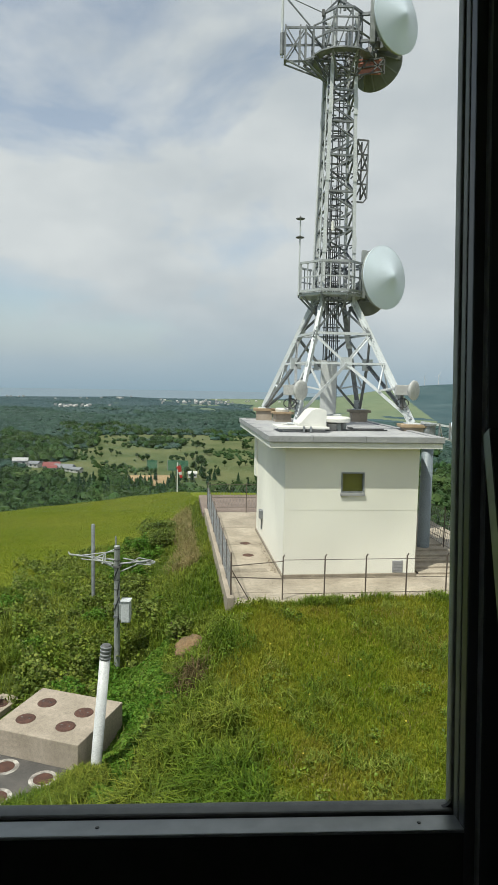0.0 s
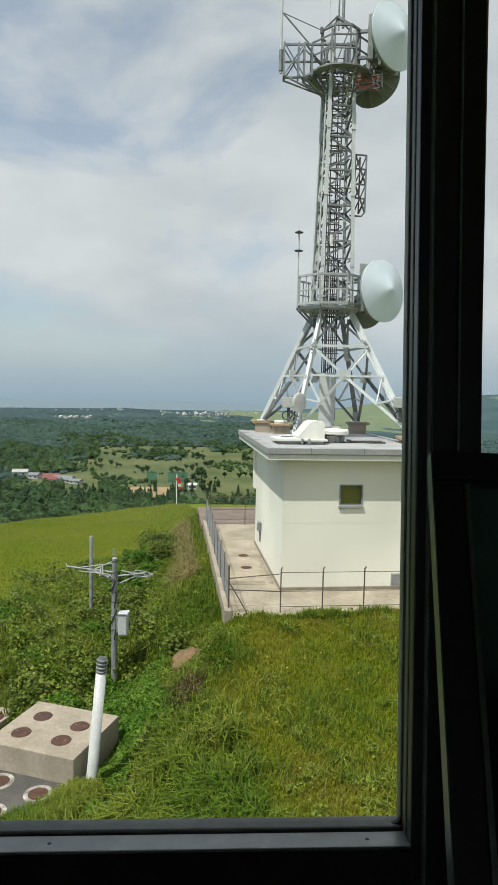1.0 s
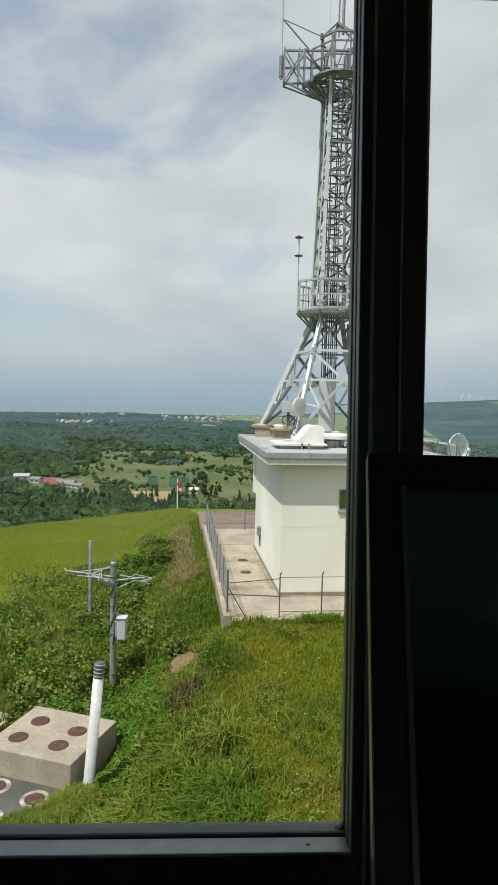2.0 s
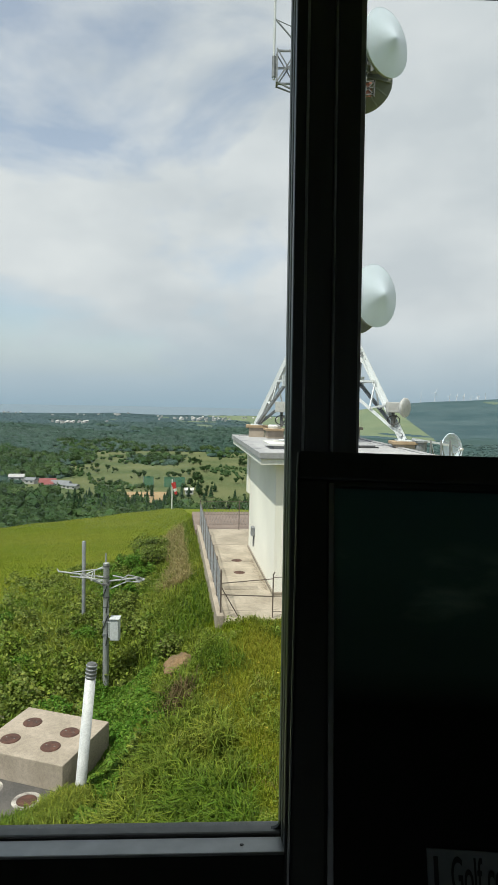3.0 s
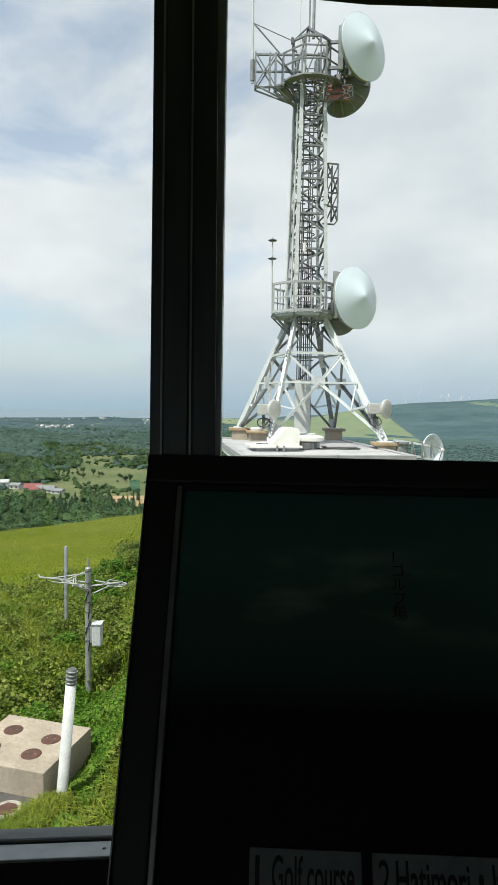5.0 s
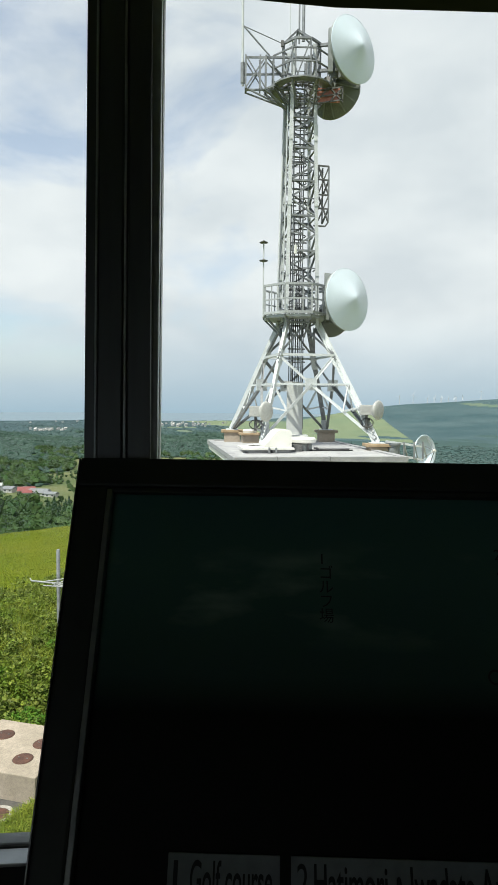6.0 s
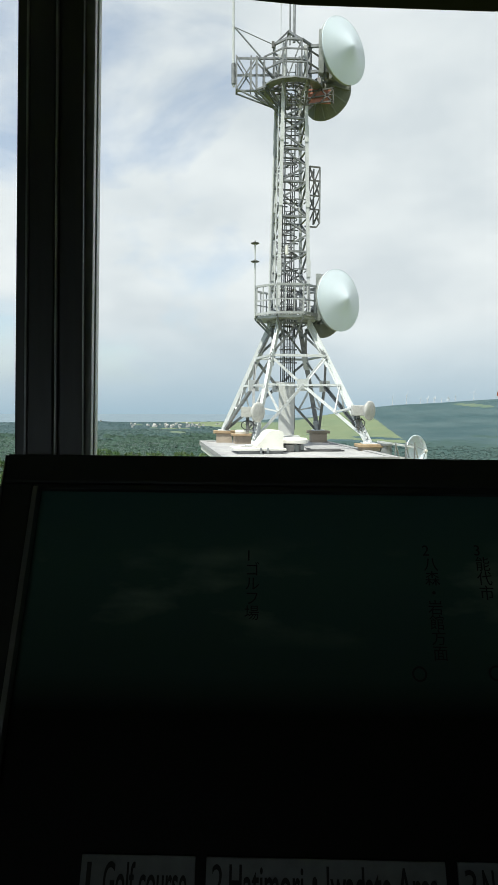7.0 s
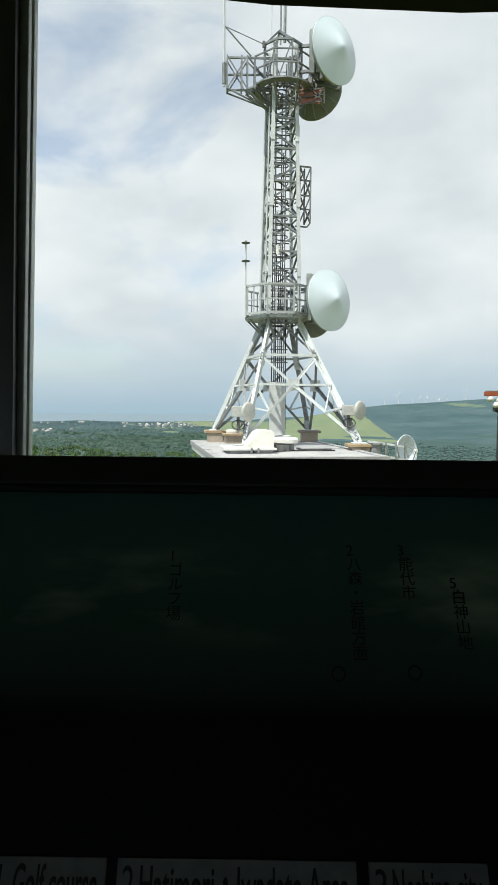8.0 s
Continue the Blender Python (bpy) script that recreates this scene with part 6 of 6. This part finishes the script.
# ---- grass and scrub on the hill ----
def blades(name, x, y, length, width, bend, mat, label, category="grass", base=None):
    """Curved tapering blades, three triangles each."""
    n = len(x)
    z = land(x, y) if base is None else base
    p = np.stack([x, y, z - 0.03], -1)
    t = rng.uniform(0, 2 * np.pi, n)
    d = np.stack([np.cos(t), np.sin(t), np.zeros(n)], -1)
    t2 = t + np.pi / 2 + rng.normal(0, 0.5, n)
    w = np.stack([np.cos(t2), np.sin(t2), np.zeros(n)], -1) * (width * rng.uniform(0.6, 1.3, n))[:, None] / 2
    ln = length * rng.uniform(0.55, 1.25, n)
    bd = bend * rng.uniform(0.3, 1.5, n)
    up = np.array((0, 0, 1.0))
    m = p + up * (ln * 0.62)[:, None] + d * (ln * bd * 0.28)[:, None]
    tip = p + up * (ln * (1 - 0.45 * np.minimum(bd, 1.6)))[:, None] + d * (ln * bd * 0.85)[:, None]
    v = np.stack([p - w, p + w, m + w * 0.8, m - w * 0.8, tip], 1).reshape(-1, 3)
    i = 5 * np.arange(n)[:, None]
    f = np.concatenate([i + (0, 1, 2), i + (0, 2, 3), i + (3, 2, 4)], 1).reshape(-1, 3)
    return tagged(soup(name, v, f, mat), label, category, kind="stuff")


def spread(n, x0, x1, y0, y1, clump, seed, dense=0.0):
    """Points scattered over a stretch of ground, in drifts."""
    x, y = rng.uniform(x0, x1, n), y0 + (y1 - y0) * rng.random(n) ** 1.25
    if clump:
        g = wave(x, y, clump, seed) + 0.8 * wave(x, y, clump * 0.4, seed + 2)
        keep = g + rng.normal(0, 0.5, n) > dense
        x, y = x[keep], y[keep]
    return x, y


SI = np.array(SITE.inverted())


def clear(x, y):
    """False on the yard, the chamber and the asphalt."""
    u = SI[0, 0] * x + SI[0, 1] * y + SI[0, 3]
    w = SI[1, 0] * x + SI[1, 1] * y + SI[1, 3]
    b = np.array(BXI)
    s = b[0, 0] * x + b[0, 1] * y + b[0, 3]
    t = b[1, 0] * x + b[1, 1] * y + b[1, 3]
    return ~((u > -2.05) & (w > -2.36)) & ~((s < 0.06) & (t < 2.06) & (t > -0.05)) & ~((s < 0.16 + 0.6 * np.clip(t + 0.3, -1.2, 0) + 0.12 * wave(x, y, 0.5)) & (t <= 0.05))


def edge_x(y):
    return -1.6 - 0.125 * (y - 22)


def creeping(x, y):
    """True in the hollow that the creeper fills."""
    w = 0.18 * wave(x, y, 0.6)
    left = -3.3 - 0.24 * np.clip(y - 14.3, 0, 9)
    right = -2.45 + 0.7 * ease(14.2, 15.5, y) - 0.15 * np.clip(y - 15.5, 0, 9)
    return (x > left + w) & (x < right + w) & (y > 11.9) & (y < 19.2 + w)


def worn(x, y):
    """True on the earth mound and among the dead stems."""
    return (np.hypot((x + 1.46) / 0.42, (y - 17.9) / 0.45) < 1) | (np.hypot((x + 1.32) / 0.32, (y - 15.5) / 0.85) < 1)


x, y = spread(150000, -3.0, 9.0, 9.6, 20.6, 0, 0)
keep = clear(x, y) & ~creeping(x, y) & ~worn(x, y) & (x > edge_x(y) - 0.2 + 0.5 * wave(x, y, 0.9)) & (np.abs(x) < 0.43 * y + 0.4)
blades("lawn_grass", x[keep], y[keep], 0.19, 0.018, 0.6, L_GRASS, "yellow-green rough lawn grass on the hilltop")
x, y = spread(60000, -3.0, 9.0, 9.6, 20.6, 0.8, 1, 0.95)
keep = clear(x, y) & (x > edge_x(y) - 0.2)
blades("lawn_tufts", x[keep], y[keep], 0.36, 0.022, 0.9, L_TALL, "taller green tufts in the lawn")
x, y = spread(5000, -3.0, 9.0, 9.6, 20.6, 0.6, 4, 1.0)
keep = clear(x, y)
blades("dry_stalks", x[keep], y[keep], 0.30, 0.014, 0.8, L_DRY, "scattered dry straw-coloured stalks in the lawn")
# tall arching grass near the observatory, in clumps
cxs, cys = rng.uniform(-3.6, 1.0, 430), 10.2 + 6.5 * rng.random(430) ** 1.3
ok = (cxs < 0.9 - 0.32 * (cys - 10)) & clear(cxs, cys) & ~creeping(cxs, cys) & ~worn(cxs, cys) & (np.hypot(cxs + 3.2, cys - 13.2) > 0.45) & (wave(cxs, cys, 0.5, 5) > -0.35) & ~((cxs < -1.9) & (cys > 12.2) & (cys < 15))
cxs, cys = cxs[ok], cys[ok]
x = np.repeat(cxs, 80) + rng.normal(0, 0.13, len(cxs) * 80)
y = np.repeat(cys, 80) + rng.normal(0, 0.13, len(cxs) * 80)
keep = clear(x, y)
blades("tall_grass", x[keep], y[keep], 0.70, 0.032, 0.75, L_TALL, "long arching bright green grass on the slope")
# silvery tussocks all over the slope
cxs, cys = rng.uniform(-11, -1.2, 900), 14.5 + 20 * rng.random(900) ** 1.2
ok = clear(cxs, cys) & (zone(cxs, cys) == 2) & (cxs < edge_x(cys) - 0.7) & (cxs > -0.44 * cys) & ~((cxs > -4.4) & (cys < 19.4)) & ((cys > 18.5) | (wave(cxs, cys, 0.9, 3) > 0.2))
cxs, cys = cxs[ok], cys[ok]
x = np.repeat(cxs, 60) + rng.normal(0, 0.17, len(cxs) * 60)
y = np.repeat(cys, 60) + rng.normal(0, 0.17, len(cxs) * 60)
keep = clear(x, y)
blades("tussocks", x[keep], y[keep], 0.66, 0.030, 0.75, L_TALL, "dense grass tussocks on the scrubby slope")
# grass creeping over the edge of the asphalt
et = -0.05 - 1.7 * rng.random(150)
ep = np.array([BX @ Vector((0.34 + 0.6 * min(0, max(t + 0.3, -1.2)) + 0.08 * math.sin(5 * t) + random.uniform(-0.15, 0.4), t, 0)) for t in et])
x = np.repeat(ep[:, 0], 50) + rng.normal(0, 0.09, 7500)
y = np.repeat(ep[:, 1], 50) + rng.normal(0, 0.09, 7500)
blades("edge_grass", x, y, 0.34, 0.022, 0.8, L_TALL, "grass spilling over the edge of the asphalt", base=np.maximum(land(x, y), -1.82))
# tufts against the yard kerb
x, y = spread(40000, -0.9, 8.5, 18.4, 21.2, 0.7, 3, 0.35)
keep = clear(x, y) & (SI[1, 0] * x + SI[1, 1] * y + SI[1, 3] > -3.0)
blades("kerb_grass", x[keep], y[keep], 0.36, 0.022, 0.7, L_TALL, "long grass growing against the yard kerb")
# short grass over the rounded hill
x, y = rng.uniform(-34, 8, 420000), 20 + 56 * rng.random(420000) ** 1.1
keep = ((zone(x, y) == 1) | (zone(x, y) == 0) & (y > 33)) & clear(x, y) & (np.abs(x) < 0.46 * y + 1)
blades("hill_grass", x[keep], y[keep], 0.13, 0.034, 0.9, L_HILL, "short olive-green grass over the rounded hill")
# pale and dark tufts that stand out of the lawn
cxs, cys = rng.uniform(-1.0, 6.5, 170), 10.2 + 9.0 * rng.random(170) ** 1.5
ok = clear(cxs, cys) & (cxs > edge_x(cys) + 0.6) & ((wave(cxs, cys, 1.1, 8) > 0.0) | (cys < 11.6))
cxs, cys = cxs[ok], cys[ok]
for nm, mat_, pick, lab in (("pale_tufts", L_PALE, np.arange(len(cxs)) % 2 == 0, "pale green coarse tufts standing out of the lawn"),
                            ("dark_tufts", L_TALL, np.arange(len(cxs)) % 2 == 1, "deep green coarse tufts standing out of the lawn")):
    x = np.repeat(cxs[pick], 46) + rng.normal(0, 0.085, pick.sum() * 46)
    y = np.repeat(cys[pick], 46) + rng.normal(0, 0.085, pick.sum() * 46)
    blades(nm, x, y, 0.29, 0.022, 1.0, mat_, lab)
# russet patches and leafy weeds in the lawn
px_ = np.array([(3.4, 17.2), (4.6, 16.6), (5.4, 16.9), (2.2, 18.6), (1.2, 12.2), (5.8, 14.2), (4.2, 18.4)])
x = np.repeat(px_[:, 0], 260) + rng.normal(0, 0.34, 260 * len(px_))
y = np.repeat(px_[:, 1], 260) + rng.normal(0, 0.22, 260 * len(px_))
blades("russet_grass", x, y, 0.17, 0.018, 0.8, L_RUSSET, "reddish-brown grass in patches of the lawn")
# weeds in the joint along the building
wt = rng.random(420)
wp = np.array([at_site(0.02 - 0.10 * abs(random.gauss(0, 1)), 0.6 + 4.2 * t, -0.09) for t in wt])
blades("yard_weeds", wp[:, 0], wp[:, 1], 0.07, 0.014, 0.9, L_DEAD, "brown withered weeds along the building wall", base=wp[:, 2])
# slope between the yard and the chamber
x, y = spread(150000, -12.5, 0.4, 12.5, 46.0, 0, 0)
keep = clear(x, y) & (x < np.where(y > 20, 0.2, edge_x(y) + 0.4 + 0.4 * wave(x, y, 0.8))) & (zone(x, y) != 1) & (x > -0.45 * y) & ~creeping(x, y) & ~worn(x, y)
dry_band = (x > edge_x(y) - 0.8 + 0.2 * wave(x, y, 0.9)) & (x < edge_x(y) + 0.15) & (y > 25.5)
leafy_side = (x < edge_x(y) - 1.5) & (y < 27) & (wave(x, y, 0.9, 3) < 0.35)
bare_gap = (wave(x, y, 0.5, 5) < -0.35) & (y < 17)
keep &= rng.random(len(x)) < np.where(bare_gap, 0.55, 1) * np.where(dry_band, 0.4, np.where(leafy_side, 0.3, 1.0))
blades("slope_grass", x[keep], y[keep], 0.42, 0.030, 0.7, L_TALL, "rank green grass on the slope")
x, y = spread(60000, -5.5, -1.0, 25.3, 37.0, 0, 0)
keep = clear(x, y) & (x > edge_x(y) - 0.8 + 0.25 * wave(x, y, 0.9)) & (x < edge_x(y) + 0.15) & (rng.random(len(x)) < 0.42)
blades("dry_grass", x[keep], y[keep], 0.60, 0.026, 0.6, L_DRY, "tan dry grass beside the yard fence")

def leaf_patch(name, n, x0, x1, y0, y1, height, size, mat, label, clump, seed, dense, inside):
    x, y = spread(n, x0, x1, y0, y1, clump, seed, dense)
    keep = clear(x, y) & inside(x, y)
    x, y = x[keep], y[keep]
    hgt = height * np.clip(0.45 + 0.4 * wave(x, y, 0.55, seed) + 0.3 * wave(x, y, 0.23, seed), 0.05, 1.5)
    z = land(x, y) + hgt * rng.random(len(x)) ** 0.45
    v, f = leaf_cards(np.stack([x, y, z], -1), size * rng.uniform(0.6, 1.3, len(x)))
    return tagged(soup(name, v, f, mat), label, "scrub", kind="stuff")


leaf_patch("creeper", 95000, -4.7, -1.0, 11.8, 19.5, 0.36, 0.125, L_LEAF, "bright green broad-leaved creeper in the hollow", 0, 3, 0,
           lambda x, y: creeping(x, y))
leaf_patch("scrub", 95000, -12.5, -1.8, 14.5, 33.0, 0.80, 0.115, L_DARKLEAF, "dark green leafy scrub on the slope", 1.1, 2, -0.1,
           lambda x, y: (x < edge_x(y) - 1.4) & (x > -5.2 - 0.36 * (y - 14)) & (x > -0.45 * y) & ~creeping(x, y))
wx_, wy_ = rng.uniform(-2.0, 6.5, 26), 10.5 + 9.0 * rng.random(26)
wx_, wy_ = np.append(wx_, rng.normal(-0.7, 0.45, 26)), np.append(wy_, rng.normal(18.2, 0.35, 26))
ok = clear(wx_, wy_) & (wx_ > edge_x(wy_))
x = np.repeat(wx_[ok], 44) + rng.normal(0, 0.09, 44 * ok.sum())
y = np.repeat(wy_[ok], 44) + rng.normal(0, 0.09, 44 * ok.sum())
v, f = leaf_cards(np.stack([x, y, land(x, y) + 0.06 + 0.24 * rng.random(len(x))], -1), rng.uniform(0.04, 0.09, len(x)))
tagged(soup("lawn_weeds", v, f, L_WEED), "yellow-green leafy weeds standing in the lawn", "weeds", kind="stuff")
leaf_patch("scrub_leaves", 85000, -12.5, -1.2, 13.8, 28.0, 0.75, 0.115, L_WEED, "yellow-green broad-leaved weeds on the slope", 0.8, 7, 0.1,
           lambda x, y: (x < edge_x(y) - 0.9) & (x > -5.2 - 0.36 * (y - 14)) & ~creeping(x, y) & (np.hypot(x + 3.9, y - 18.9) > 0.5))


def shrub(x, y, r, h, mat, label):
    t = thing("shrub", label, "shrub", pose(x, y, float(land(x, y))), group="slope shrubs")
    bm = bmesh.new()
    for i in range(7):
        b = i * 0.9
        rod(bm, (0, 0, -0.1), (r * 0.6 * math.cos(b), r * 0.6 * math.sin(b), h * 0.75), 0.018, 5)
    part("stems", bm, M_TRUNK, t)
    n = int(1600 * r * h + 400)
    lumps = [np.array((0, 0, h * 0.5))] + [np.array((r * 0.55 * math.cos(q), r * 0.55 * math.sin(q), h * random.uniform(0.3, 0.7))) for q in (0.3, 1.5, 2.8, 4.1, 5.4)]
    pts = np.concatenate([crown_points(n // 6, p, r * 0.5, h * 0.38) * (1, 1, 1) for p in lumps])
    v, f = leaf_cards(pts, rng.uniform(0.05, 0.12, len(pts)))
    leaves = soup("leaves", v, f, mat)
    leaves.parent = t


for i in range(22):
    yy = random.uniform(21.5, 35)
    xx = edge_x(yy) - random.uniform(1.6, 2.9) - (0.05 * (yy - 17))
    shrub(xx, yy, random.uniform(0.35, 0.7), random.uniform(0.6, 1.15), random.choice((L_DARKLEAF, L_LEAF)), "leafy green shrub on the slope below the yard")
for i in range(14):
    yy = random.uniform(16, 26)
    xx = -4.6 - random.uniform(0.0, 0.30) * yy
    shrub(xx, yy, random.uniform(0.3, 0.6), random.uniform(0.4, 0.7), random.choice((L_DARKLEAF, L_LEAF)), "low leafy shrub in the rough grass")
shrub(-4.9, 31.6, 0.9, 1.3, L_LEAF, "broad leafy shrub on the slope")
shrub(-4.2, 31.4, 0.8, 1.1, L_WEED, "low pale green shrub on the slope")
shrub(-4.55, 33.0, 1.05, 1.7, L_DARKLEAF, "tall dark green shrub on the slope")
shrub(-4.0, 30.6, 0.7, 1.3, L_DARKLEAF, "dark green shrub on the slope")
shrub(-4.3, 29.2, 0.6, 1.0, L_LEAF, "leafy green shrub beside the dry grass")
shrub(-1.95, 18.9, 0.45, 0.75, L_DARKLEAF, "dark green shrub behind the earth mound")
# earth mound with dead stems
mo = thing("earth_mound", "small bare bank of tan earth on the slope", "mound", pose(-1.46, 17.9, float(land(-1.46, 17.9)) + 0.05, 0, -22, 25))
bm = bmesh.new()
bmesh.ops.create_icosphere(bm, subdivisions=5, radius=0.46)
for v in bm.verts:
    v.co *= 1 + 0.35 * noise.noise(v.co * 3.1) + 0.16 * noise.noise(v.co * 9) + 0.07 * noise.noise(v.co * 24)
    v.co.z *= 0.60
part("earth", bm, M_SOIL, mo, smooth=True)
x, y = rng.normal(-1.32, 0.16, 420), rng.normal(15.7, 0.28, 420)
blades("dead_stems", x, y, 0.70, 0.026, 0.6, L_DEAD, "dry brown stems in front of the earth mound", base=land(x, y))
x, y = rng.normal(-1.32, 0.24, 420), rng.normal(15.7, 0.4, 420)
blades("stem_grass", x, y, 0.45, 0.024, 0.7, L_TALL, "thin green grass among the dead stems")
# low slab behind the chamber
sl = thing("concrete_slab", "low weathered concrete slab with a rusty lid in the weeds", "slab", pose(-6.35, 16.3, float(land(-6.35, 16.3)), 0, 0, -17))
part("slab", Box((-1.2, -0.5, -0.3), (0.30, 0.5, 0.14), 0.02), M_CONC, sl)
part("lid", Lathe([(0, 0.02), (0.2, 0.02), (0.22, 0)], 24, pose(0.0, 0, 0.14)), M_RUST, sl, "rusty iron lid")
# a few yellow flower heads in the lawn
bm = bmesh.new()
for i in range(9):
    fx, fy = random.uniform(-0.5, 4.5), random.uniform(11.5, 17)
    lathe(bm, [(0, 0.02), (0.022, 0.012), (0.028, 0), (0, -0.012)], 7, pose(fx, fy, float(land(fx, fy)) + random.uniform(0.15, 0.32)))
M_YELLOW = material("yellow_petals", (0.45, 0.38, 0.04), (0.38, 0.30, 0.03), rough=0.7, scale=9)
fl_ = link("lawn_flowers", bm, M_YELLOW)
tagged(fl_, "small yellow flower heads scattered in the lawn", "flowers", kind="stuff")
